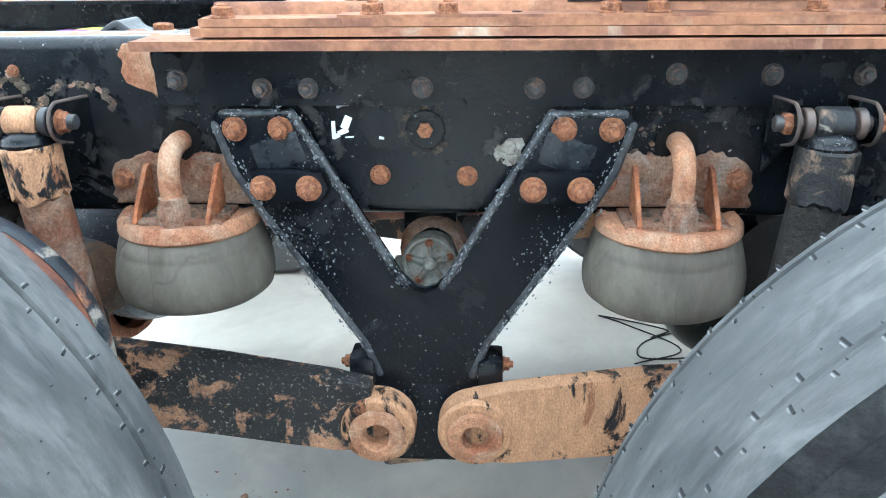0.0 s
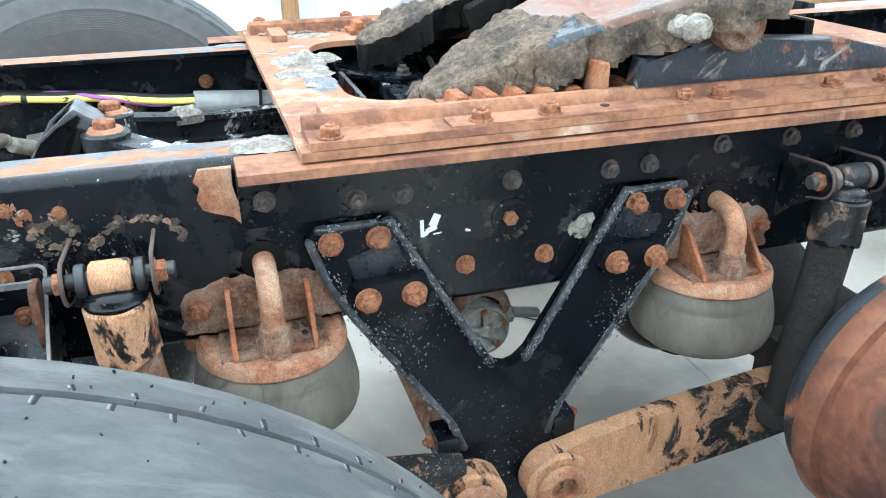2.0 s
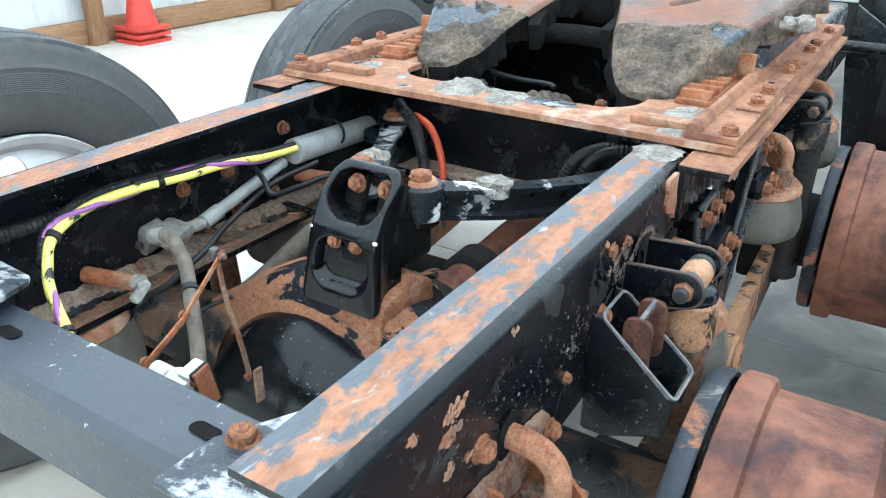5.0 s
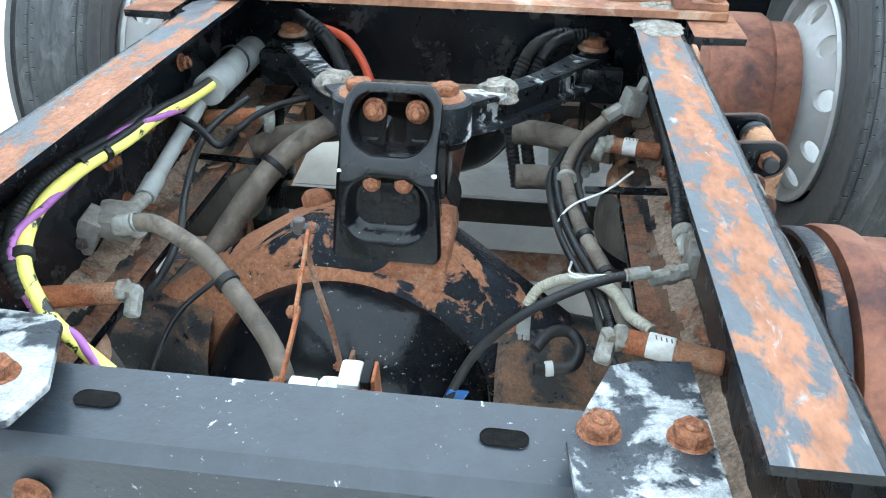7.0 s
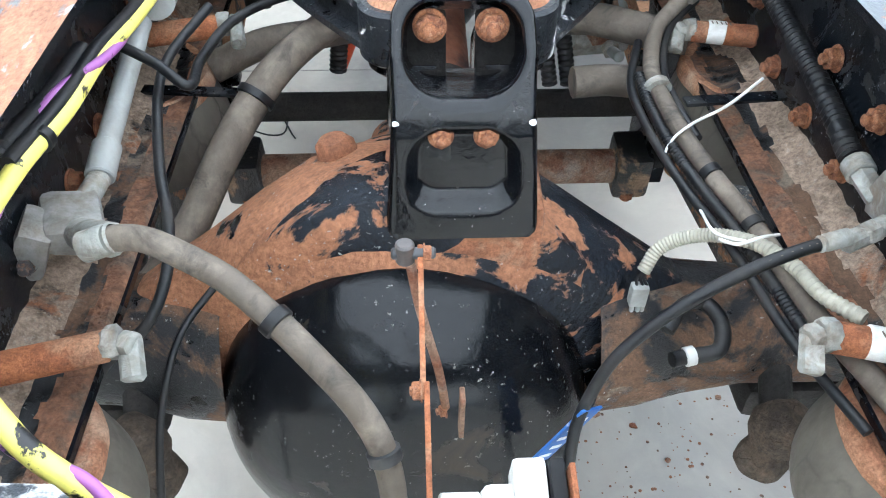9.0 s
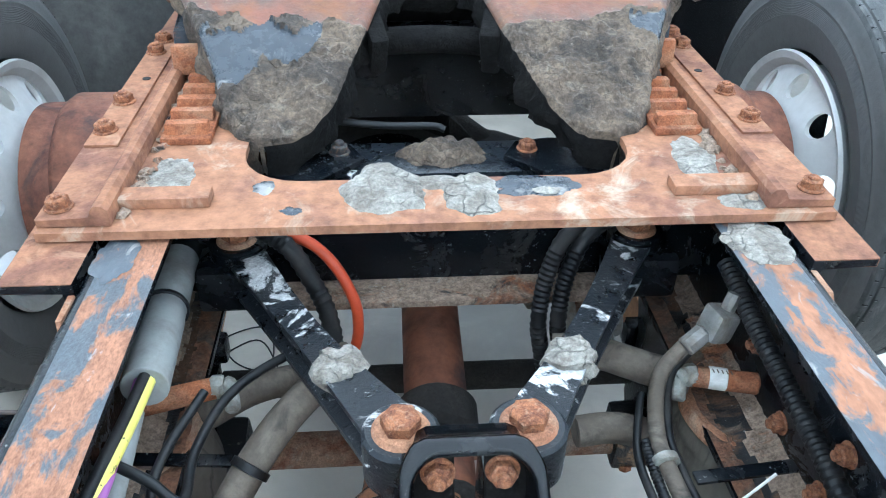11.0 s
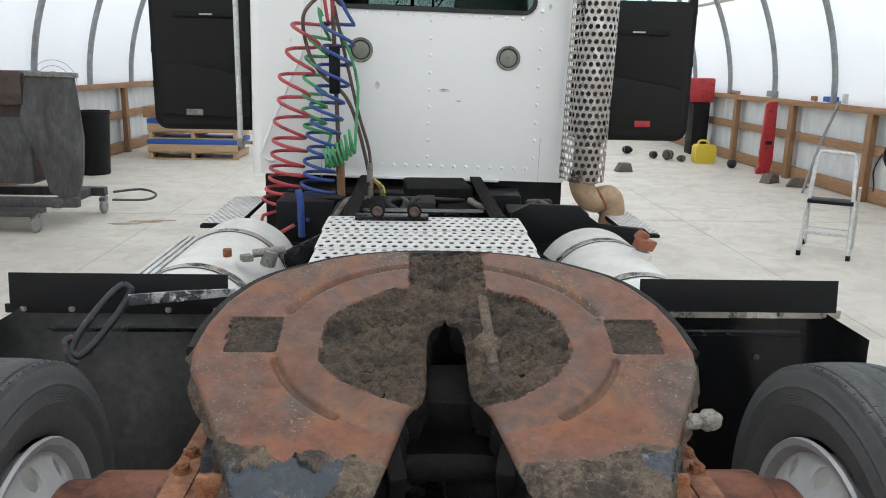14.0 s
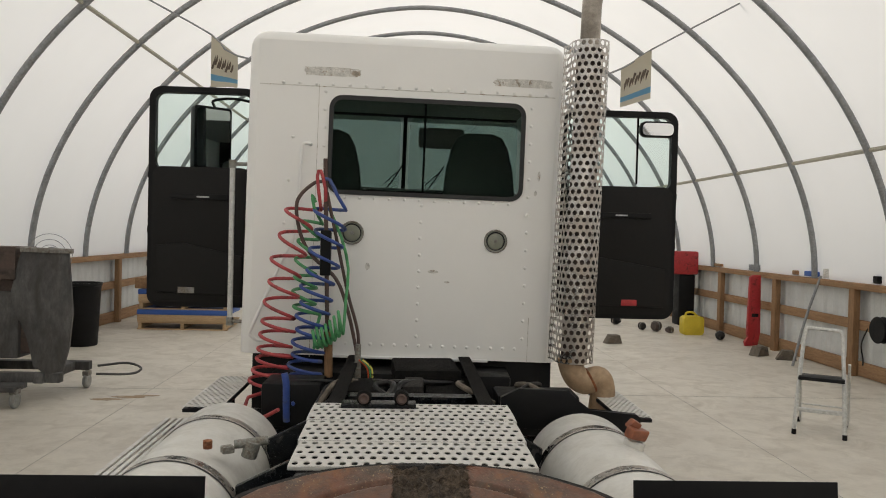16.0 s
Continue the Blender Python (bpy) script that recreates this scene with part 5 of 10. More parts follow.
# ---- box brackets for the bump stops, above the rear axle only
def bump_box():
    y0, y1 = -0.724, -0.630
    ob = thing("bump_stop_bracket", (0.5, -0.675, 0.70), "black open box bracket with a rusty bump stop", "bracket", "bump stop brackets")
    a, b = Vector((0.447, 0, 0.893)), Vector((0.564, 0, 0.793))
    normal = Vector((0.65, 0, 0.76))
    bm = bm_new()
    outer = round_rect(y0, y1, 0, (b - a).length, 0.014)
    inner = round_rect(y0 + 0.0042, y1 - 0.0042, 0.0042, (b - a).length - 0.0042, 0.010)
    way = (b - a).normalized()
    rows = []
    for loop, d in ((outer, 0.0), (outer, -0.007), (inner, -0.007), (inner, 0.0)):
        rows.append([bm.verts.new(a + way * v + Vector((0, u, 0)) + normal * d * (0.35 + 0.65 * v / (b - a).length)) for u, v in loop])
    n = len(outer)
    for p, q in zip(rows, rows[1:] + rows[:1]):
        for k in range(n):
            bm.faces.new((p[k], p[(k + 1) % n], q[(k + 1) % n], q[k]))
    part("box", bm, rim_worn, ob, "black steel rim worn to bare metal")
    bm = bm_new()
    prism(bm, [(0.4345, 0.82), (0.545, 0.735), (0.53, 0.715), (0.47, 0.69), (0.4345, 0.69)], "y", y0 + 0.010, y1 - 0.010, bev=0.002)
    part("wedge", bm, frame_black, ob)
    for yy in (y0 + 0.003, y1 - 0.003):
        bm = bm_new()
        prism(bm, [(0.4345, 0.890), (0.447, 0.888), (0.560, 0.791), (0.553, 0.73), (0.4345, 0.70)], "y", yy - 0.0025, yy + 0.0025, bev=0.001)
        part("cheek", bm, frame_black, ob)
    # two hanging rusty lobes joined by a worn bar
    for yy in (-0.702, -0.640):
        bm = bm_new()
        prism(bm, round_rect(0.474, 0.514, 0.800, 0.890, 0.014), "y", yy - 0.005, yy + 0.005, bev=0.002)
        part("bump_stop", bm, lobe_rust, ob, "dark rusty lobe")
    bm = bm_new()
    box(bm, (0.496, -0.671, 0.888), (0.006, 0.062, 0.008), bev=0.001)
    part("bar", bm, rim_worn, ob, "bar worn to bare steel")
    bolt(ob, (0.4345, -0.690, 0.872), (1, 0, 0), 0.0135, "rust")
    bolt(ob, (0.4345, -0.672, 0.815), (1, 0, 0), 0.012, "rust_stud")
    bolt(ob, (0.4345, -0.668, 0.765), (1, 0, 0), 0.012, "dark")
    return ob


mirror(bump_box())

# ---- axles
def axle(y, cz):
    ob = thing("drive_axle", (0, y, 0.30), "black drive axle with flaking rust, muddy tubes and a bulging cover", "axle", "drive axles")
    cx = -0.06
    ring_mat, tube_mat, rust_mat = (axle_ring, axle_paint, boss_rust) if y < 0 else (grease, grease, grimy_shade_black)
    # banjo ring and tubes
    for s in (1, -1):
        bm = bm_new()
        wide = 1.0 if y < 0 else 1.35
        lathe(bm, [(r * wide, h) for r, h in ((0.11, 0.22), (0.102, 0.28), (0.088, 0.34), (0.080, 0.42), (0.078, 0.66), (0.06, 0.67), (0, 0.67))], (cx, y, cz - 0.018), (s, 0, 0), seg=36)
        lumpy(bm, 0.004, 16)
        part("tube", bm, tube_mat, ob, "muddy axle tube")
    bm = bm_new()
    lathe(bm, [(0, -0.34), (0.075, -0.33), (0.10, -0.29), (0.132, -0.24), (0.176, -0.18), (0.212, -0.12), (0.229, -0.06), (0.233, 0.0), (0.229, 0.06), (0.212, 0.12), (0.176, 0.18), (0.132, 0.24), (0.10, 0.29), (0.075, 0.33), (0, 0.34)], (cx, y, cz), (1, 0, 0), seg=56)
    for v in bm.verts:
        if v.co.y < y:
            v.co.y = y + (v.co.y - y) * 0.42
    lumpy(bm, 0.004, 14)
    part("housing", bm, ring_mat, ob, "domed housing with flaking black paint over rust")
    bm = bm_new()
    lathe(bm, [(0, -0.05), (0.17, -0.05), (0.225, -0.045), (0.242, -0.03), (0.242, 0.0), (0.236, 0.04), (0.22, 0.08), (0.16, 0.18), (0.11, 0.25), (0.07, 0.30), (0.06, 0.36), (0, 0.36)], (cx, y, cz), (0, 1, 0.06), seg=48)
    lumpy(bm, 0.004, 14)
    part("carrier", bm, ring_mat, ob, "rusted carrier ring")
    for k in range(20):
        a = 2 * math.pi * (k + 0.3) / 20
        if math.sin(a) > 0.1:
            bolt(ob, (cx + 0.222 * math.cos(a), y + 0.012, cz + 0.222 * math.sin(a)), (0, -1, 0), 0.008, "plain")
    # the smooth black bowl behind
    bm = bm_new()
    prof = [(0.220, 0.0), (0.226, 0.012)] + [(0.226 * math.cos(radians(a)) ** 0.75, 0.012 + 0.16 * math.sin(radians(a))) for a in range(6, 90, 7)] + [(0, 0.172)]
    lathe(bm, prof, (cx - 0.010, y - 0.048, cz - 0.060), (0, -1, 0.10), seg=56)
    part("cover", bm, axle_cover, ob, "glossy black domed cover with dust specks")
    bm = bm_new()
    lathe(bm, [(0.025, -0.03), (0.023, 0.002), (0.016, 0.009), (0, 0.010)], (-0.146, y + 0.090, cz + 0.214), (-0.2, 0.1, 1), seg=24)
    lumpy(bm, 0.004, 40)
    part("boss", bm, rust_mat, ob, "rusty boss")
    bm = bm_new()
    lathe(bm, [(0.214, -0.030), (0.232, -0.028), (0.2385, -0.018), (0.2385, -0.004), (0.233, 0.004), (0.214, 0.006), (0.214, -0.030)], (cx - 0.010, y - 0.048, cz - 0.060), (0, -1, 0.10), seg=72)
    lumpy(bm, 0.003, 26)
    part("band", bm, rust_mat, ob, "raised rusty band round the cover")
    # saddle under the tower
    bm = bm_new()
    prism(bm, [(y - 0.062, cz + 0.15), (y - 0.056, cz + 0.206), (y - 0.044, cz + 0.226), (y + 0.05, cz + 0.240), (y + 0.10, cz + 0.215), (y + 0.11, cz + 0.145)], "x", -0.088, 0.084, bev=0.018)
    lumpy(bm, 0.004, 24)
    part("saddle", bm, rust_mat, ob, "rusted saddle")
    return ob


axle(-0.672, 0.560)
axle(0.697, 0.522)


# ---- wheels: drum, hub-piloted disc and tyre; only the outer ones are fitted
def drum(s_y, zc):
    ob = thing("brake_drum", (0.72, s_y, zc), "large rusted brake drum on the axle end", "brake drum", "brake drums")
    o = (0, s_y, zc)
    bm = bm_new()
    k = 1.0 if s_y < 0 else 1.045
    shape = [(0.195, 0.60), (0.205, 0.598), (0.238, 0.60), (0.241, 0.606), (0.241, 0.638), (0.238, 0.645), (0.2265, 0.65), (0.2265, 0.655)]
    shape += [(0.2265, 0.785), (0.209, 0.805), (0.185, 0.825), (0.170, 0.832), (0.170, 0.905)] if s_y < 0 else [(0.2265, 0.815), (0.215, 0.832), (0.206, 0.836), (0.204, 0.905)]
    lathe(bm, [(r * k, x) for r, x in shape] + [(0.15, 0.905), (0, 0.905)], o, (1, 0, 0), seg=64)
    part("drum", bm, drum_rust, ob)
    bm = bm_new()
    lathe(bm, [(0.09, 0.580), (0.226, 0.578), (0.226, 0.566), (0.09, 0.568), (0.09, 0.580)], o, (1, 0, 0), seg=48)
    shield = part("dust_shield", bm, frame_black, ob, "black dust shield with a rusty rim")
    bm = bm_new()
    lathe(bm, [(0.224, 0.560), (0.232, 0.560), (0.235, 0.565), (0.235, 0.586), (0.232, 0.590), (0.224, 0.588), (0.224, 0.560)], o, (1, 0, 0), seg=64)
    part("rim", bm, foot_paint, shield, "rim with flaking blue-black paint")
    bm = bm_new()
    lathe(bm, [(0.199, 0.598), (0.19, 0.70), (0.10, 0.72), (0, 0.72)], o, (1, 0, 0), seg=32)
    part("lining", bm, grease, ob)
    return ob




def wheel(y, R_TYRE, x0):
    ob = thing("wheel", (1.09, y, 0.0), "worn truck tyre on a silver disc wheel with round holes", "wheel", "outer wheels")
    o = (0, y, R_TYRE)
    x1 = x0 + 0.27
    # tyre: worn tread with three shallow grooves, a darker stepped shoulder and a ribbed side wall
    half, mid = (x1 - x0) / 2, (x0 + x1) / 2
    grow = R_TYRE - 0.545
    lines = (1.002, 1.068, 1.132) if y > 0 else (1.036, 1.104, 1.170)
    out = 1.170 if y > 0 else 1.208
    brow = min(out + 0.034, x1 - 0.014)
    bead = [(0.315, 0.62), (0.325, 0.78), (0.345, 0.86), (0.40, 0.965), (0.412, 0.978)]
    for k in range(10):
        bead += [(0.4165 + 0.0045 * k, 0.985), (0.4175 + 0.0045 * k, 0.993), (0.4197 + 0.0045 * k, 0.993), (0.4207 + 0.0045 * k, 0.985)]
    bead += [(0.468, 0.99), (0.472, 1.0), (0.478, 0.985), (0.482, 0.975)]
    flank = [(r + grow * (r - 0.315) / 0.218, mid + half * u) for r, u in bead]
    near = [(r, 2 * mid - x) for r, x in flank] + [(R_TYRE - 0.040, x0 + 0.006), (R_TYRE - 0.020, x0 + 0.010), (R_TYRE - 0.010, x0 + 0.016)]

    def crown(x):
        return R_TYRE - 0.010 * ((x - mid) / half) ** 2

    prof = list(near)
    for c, w, deep in ((lines[0], 0.0042, 0.0050), (lines[1], 0.0030, 0.0012), (lines[2], 0.0048, 0.0030 if y > 0 else 0.0014)):
        prof += [(crown(x) - d, x) for x, d in ((c - w - 0.004, 0), (c - w, 0.0008), (c - w * 0.6, deep), (c + w * 0.5, deep), (c + w, 0.0004), (c + w + 0.003, 0))]
    prof += [(crown(out - 0.01), out - 0.01), (crown(out) - 0.001, out), (R_TYRE - 0.014, out + 0.012), (R_TYRE - 0.019, out + 0.014), (R_TYRE - 0.021, out + 0.017), (R_TYRE - 0.031, brow), (R_TYRE - 0.034, brow + 0.004), (R_TYRE - 0.040, brow + 0.0055)]
    prof += list(reversed(flank))
    bm = bm_new()
    lathe(bm, prof, o, (1, 0, 0), seg=128)
    for f in bm.faces:
        c = f.calc_center_median()
        r = math.hypot(c.y - y, c.z - R_TYRE)
        f.material_index = 2 if c.x > out + 0.001 and r > R_TYRE - 0.031 else 0 if r > R_TYRE - 0.022 else 1
    tyre = part("tyre", bm, [tyre_rubber, sidewall_rubber, shoulder_rubber], ob, "worn tyre with shallow straight grooves", smooth=28)
    # torn sipes on both sides of the outer grooves, each with a pale raised lip
    for name, mat, low, size in (("sipe", cut_rubber, 0.0013, 0.0026), ("torn_lip", scuffed_rubber, 0.0012, 0.0020)):
        bm = bm_new()
        rng = random.Random(int(R_TYRE * 1000))
        count = 88
        for c in (lines[0], lines[2]) if y > 0 else (lines[0],):
            for side in (-1, 1):
                for k in range(count):
                    a = 2 * math.pi * (k + 0.42 * (side > 0) + rng.uniform(-0.08, 0.08)) / count
                    reach, slant = rng.uniform(0.6, 1.3), rng.uniform(-20, 20)
                    if name == "torn_lip":
                        a += 0.0026 / R_TYRE
                        reach *= 0.6
                    x = c + side * (0.0075 + 0.002 * reach)
                    rr = crown(x) - low
                    box(bm, (x, y + rr * math.cos(a), R_TYRE + rr * math.sin(a)), (0.0090 * reach, size * (0.6 if reach < 0.8 else 0.9), 0.0030), (math.degrees(a) + 90, 0, slant), bev=0)
        part(name, bm, mat, tyre, kind="stuff")
    # nicks in the tread
    bm = bm_new()
    rng = random.Random(31)
    for k in range(260):
        a, x = rng.uniform(0, 2 * math.pi), rng.uniform(x0 + 0.02, out - 0.004)
        rr = crown(x) - 0.0008
        box(bm, (x, y + rr * math.cos(a), R_TYRE + rr * math.sin(a)), (rng.uniform(0.001, 0.0035), rng.uniform(0.0006, 0.0013), 0.0020), (math.degrees(a) + 90, 0, rng.uniform(-60, 60)), bev=0)
    part("nick", bm, cut_rubber, tyre, kind="stuff")
    # rim and disc
    bm = bm_new()
    lathe(bm, [(0.300, x0 + 0.01), (0.318, x0 + 0.004), (0.322, x0 + 0.014), (0.312, x0 + 0.03), (0.285, x0 + 0.05), (0.278, x0 + 0.10), (0.278, x1 - 0.05), (0.312, x1 - 0.03), (0.322, x1 - 0.014), (0.318, x1 - 0.004),
                (0.300, x1 - 0.01), (0.268, x1 - 0.05), (0.268, x0 + 0.05), (0.300, x0 + 0.01)], o, (1, 0, 0), seg=64)
    part("rim", bm, wheel_silver, ob, "silver painted rim")
    bm = bm_new()
    n, holes = 10, 10
    seg = 80
    rings = [(0.10, x0 - 0.03), (0.165, x0 - 0.034), (0.178, x0 - 0.03), (0.20, x0 - 0.018), (0.285, x0 + 0.034), (0.300, x0 + 0.040)]

    def disc(r):
        for (ra, xa), (rb, xb) in zip(rings, rings[1:]):
            if r <= rb:
                return xa + (xb - xa) * (r - ra) / (rb - ra)
        return rings[-1][1]

    def at(r, a, d=0.0):
        return bm.verts.new((disc(r) + d, y + r * math.cos(a), R_TYRE + r * math.sin(a)))

    for r0, r1 in ((0.10, 0.165), (0.165, 0.178), (0.178, 0.20), (0.285, 0.298)):
        a_, b_ = [at(r0, 2 * math.pi * k / seg) for k in range(seg)], [at(r1, 2 * math.pi * k / seg) for k in range(seg)]
        for k in range(seg):
            bm.faces.new((a_[k], a_[(k + 1) % seg], b_[(k + 1) % seg], b_[k]))
    for h in range(holes):
        a0, a1 = 2 * math.pi * h / holes, 2 * math.pi * (h + 1) / holes
        am = (a0 + a1) / 2
        outer, inner, lip = [], [], []
        m = 8
        border = [(0.20, a0 + (a1 - a0) * k / m) for k in range(m)] + [(0.20 + 0.085 * k / m, a1) for k in range(m)] + [(0.285, a1 - (a1 - a0) * k / m) for k in range(m)] + [(0.285 - 0.085 * k / m, a0) for k in range(m)]
        for k, (r, a) in enumerate(border):
            outer.append(at(r, a))
            w = math.pi * 1.25 - 2 * math.pi * k / len(border)
            du, dv = 0.031 * math.cos(w), 0.031 * math.sin(w)
            rr, aa = 0.2435 + du, am + dv / 0.2435
            inner.append(at(rr, aa))
            lip.append(at(rr, aa, 0.012))
        k_n = len(border)
        for k in range(k_n):
            q = (k + 1) % k_n
            bm.faces.new((outer[k], outer[q], inner[q], inner[k]))
            bm.faces.new((inner[k], inner[q], lip[q], lip[k]))
    bmesh.ops.remove_doubles(bm, verts=bm.verts, dist=1e-5)
    part("disc", bm, wheel_silver, ob, "silver disc with round hand holes", smooth=30)
    for k in range(10):
        a = 2 * math.pi * (k + 0.5) / 10
        bolt(ob, (x0 - 0.026, y + 0.142 * math.cos(a), R_TYRE + 0.142 * math.sin(a)), (1, 0, 0), 0.017, "zinc")
    return ob


for y, rad, x0 in ((-0.697, 0.550, 0.975), (0.700, 0.522, 0.972)):
    d = drum(-0.676, 0.566) if y < 0 else drum(y, rad)
    d.location.x += 0.022
    mirror(d)
    w = wheel(y, rad, x0)
    mirror(w)

# ---- the cast tower on the rear axle and the torque arms
tower = thing("torque_rod_tower", (0, -0.72, 0.79), "glossy black cast tower with two windows on the axle", "tower")
bm = bm_new()


def tower_at(x, h, d):
    """Place in the tower: across, up its back face, which bends forwards in the upper ring, and depth forwards."""
    knots = ((0.0, -0.738, 0.765, 0.079), (0.014, -0.732, 0.796, 0.077), (0.098, -0.718, 0.878, 0.071), (0.112, -0.712, 0.897, 0.0695), (0.125, -0.703, 0.912, 0.0692), (0.16, -0.682, 0.946, 0.070), (0.204, -0.642, 0.978, 0.068), (0.215, -0.626, 0.990, 0.066))
    h = max(0.0, min(0.2149, h))
    k = max(i for i in range(len(knots) - 1) if knots[i][0] <= h)
    (h0, y0, z0, w0), (h1, y1, z1, w1) = knots[k], knots[k + 1]
    t = (h - h0) / (h1 - h0)
    d *= 1 - 0.45 * min(1.0, max(0.0, (h - 0.10) / 0.10))
    fall = 0.55 * min(1.0, max(0.0, (h - 0.11) / 0.05))
    return Vector((x * (w0 + (w1 - w0) * t) / 0.074 - 0.005, y0 + (y1 - y0) * t + d, z0 + (z1 - z0) * t - fall * d))


def rounded(u, v, u0, u1, v0, v1, r):
    """Signed distance to a rectangle with round corners, below zero inside."""
    qu, qv = abs(u - (u0 + u1) / 2) - (u1 - u0) / 2 + r, abs(v - (v0 + v1) / 2) - (v1 - v0) / 2 + r
    return math.hypot(max(qu, 0.0), max(qv, 0.0)) + min(max(qu, qv), 0.0) - r


def ring_hole(u, v):
    return rounded(u, v, -0.0605, 0.0605, 0.123, 0.2055, 0.043 if v < 0.165 else 0.028)


def tower_face(u, v, edge):
    """Depth of the tower's back face: round edges, a round lip at the hole and a shallow pocket below it."""
    hole, pocket = ring_hole(u, v), rounded(u, v, -0.057, 0.057, 0.014, 0.103, 0.034)
    d = 0.0
    for near, r in ((edge, 0.007), (hole, 0.008)):
        if near < r:
            d += r - math.sqrt(max(0.0, r * r - (r - max(0.0, near)) ** 2))
    if pocket < 0.003:
        t = min(1.0, (0.003 - pocket) / 0.017)
        d += 0.020 * t * t * (3 - 2 * t)
    return d


NU, NV, TOP, ROUND = 64, 92, 0.215, 0.025
cells = []
for j in range(NV + 1):
    v = TOP * j / NV
    over, under = max(0.0, v - TOP + ROUND), max(0.0, 0.006 - v)
    half = 0.074 - ROUND + math.sqrt(max(0.0, ROUND ** 2 - over ** 2)) - (0.006 - math.sqrt(max(0.0, 0.006 ** 2 - under ** 2)))
    row = []
    for i in range(NU + 1):
        u, vv = half * (2 * i / NU - 1), v
        near = ring_hole(u, vv)
        if abs(near) < 0.0017:
            e = 1e-4
            gu, gv = (ring_hole(u + e, vv) - near) / e, (ring_hole(u, vv + e) - near) / e
            u, vv = u - gu * near, vv - gv * near
        edge = min(half - abs(u), vv + 0.004, TOP - vv)
        row.append((bm.verts.new(tower_at(u, vv, tower_face(u, vv, edge))), u, vv))
    cells.append(row)
for j in range(NV):
    for i in range(NU):
        four = (cells[j][i], cells[j][i + 1], cells[j + 1][i + 1], cells[j + 1][i])
        if ring_hole(sum(c[1] for c in four) / 4, sum(c[2] for c in four) / 4) > 0:
            bm.faces.new([c[0] for c in four])
bmesh.ops.delete(bm, geom=[v for v in bm.verts if not v.link_faces], context="VERTS")
place_of = {c[0]: (c[1], c[2]) for row in cells for c in row if c[0].is_valid}
loose = [e for e in bm.edges if len(e.link_faces) == 1]
rim = [e for e in loose if all(abs(ring_hole(*place_of[v])) < 0.002 for v in e.verts)]
skirt = [e for e in loose if e not in rim]


def draw_out(edges, where, steps):
    """Draw an open edge loop forwards through the given steps and give back the last loop."""
    for step in steps:
        now, fresh = {}, []
        for e in edges:
            for v in e.verts:
                if v not in now:
                    u, h = where[v]
                    nu, nh, d = step(u, h)
                    now[v] = bm.verts.new(tower_at(nu, nh, d))
                    where[now[v]] = (u, h)
        for e in edges:
            p, q = e.verts
            f = bm.faces.new((p, q, now[q], now[p]))
            fresh.append(bm.edges.get((now[p], now[q])))
        edges = fresh
    return edges


front = draw_out(skirt, place_of, [lambda u, h, k=k, d=d: (u * k, h - 0.02 * (1 - k) * (h > 0.15), d) for k, d in ((1.0, 0.014), (0.97, 0.024), (0.90, 0.034), (0.86, 0.055), (0.90, 0.085))])
inner = draw_out(rim, place_of, [lambda u, h, k=k, d=d: (u * k, (h - 0.16) * k + 0.16, d) for k, d in ((1.0, 0.016), (0.97, 0.040), (0.90, 0.085))])
bmesh.ops.triangle_fill(bm, edges=front + inner, use_beauty=False)
bmesh.ops.recalc_face_normals(bm, faces=bm.faces[:])
part("casting", bm, gloss_black, tower, smooth=60)
for sx in (1, -1):
    # cheeks behind the hole, with a gap between them; the hole's shade is put into their black
    bm = bm_new()
    box(bm, tower_at(sx * 0.042, 0.150, 0.070), (0.050, 0.014, 0.100), (-25, 0, 0), bev=0.005)
    part("cheek", bm, grimy_shade_black, tower)
for sx in (1, -1):
    p = tower_at(sx * 0.033, 0.186, 0.050)
    bolt(tower, p, (0, -1, 0.25), 0.0140, "rust_stud")
    p = tower_at(sx * 0.023, 0.092, 0.013)
    bolt(tower, p, (0, -1, 0.25), 0.0105, "rust_stud")
    bm = bm_new()
    lathe(bm, [(0.0042, -0.001), (0.0036, 0.0008), (0, 0.0012)], tower_at(sx * 0.0690, 0.108, 0.0015), (sx * 0.4, -1, 0.2), seg=12)
    lumpy(bm, 0.0015, 90)
    part("worn_spot", bm, white_paint, tower, "spot worn to pale metal")
    # lugs that the arms bolt to
    bm = bm_new()
    cyl(bm, (sx * 0.062 - 0.005, -0.577, 0.875), (sx * 0.062 - 0.005, -0.577, 0.925), 0.034, seg=24, bev=0.006)
    box(bm, (sx * 0.045 - 0.005, -0.60, 0.865), (0.06, 0.09, 0.10), bev=0.012)
    part("lug", bm, gloss_black, tower)


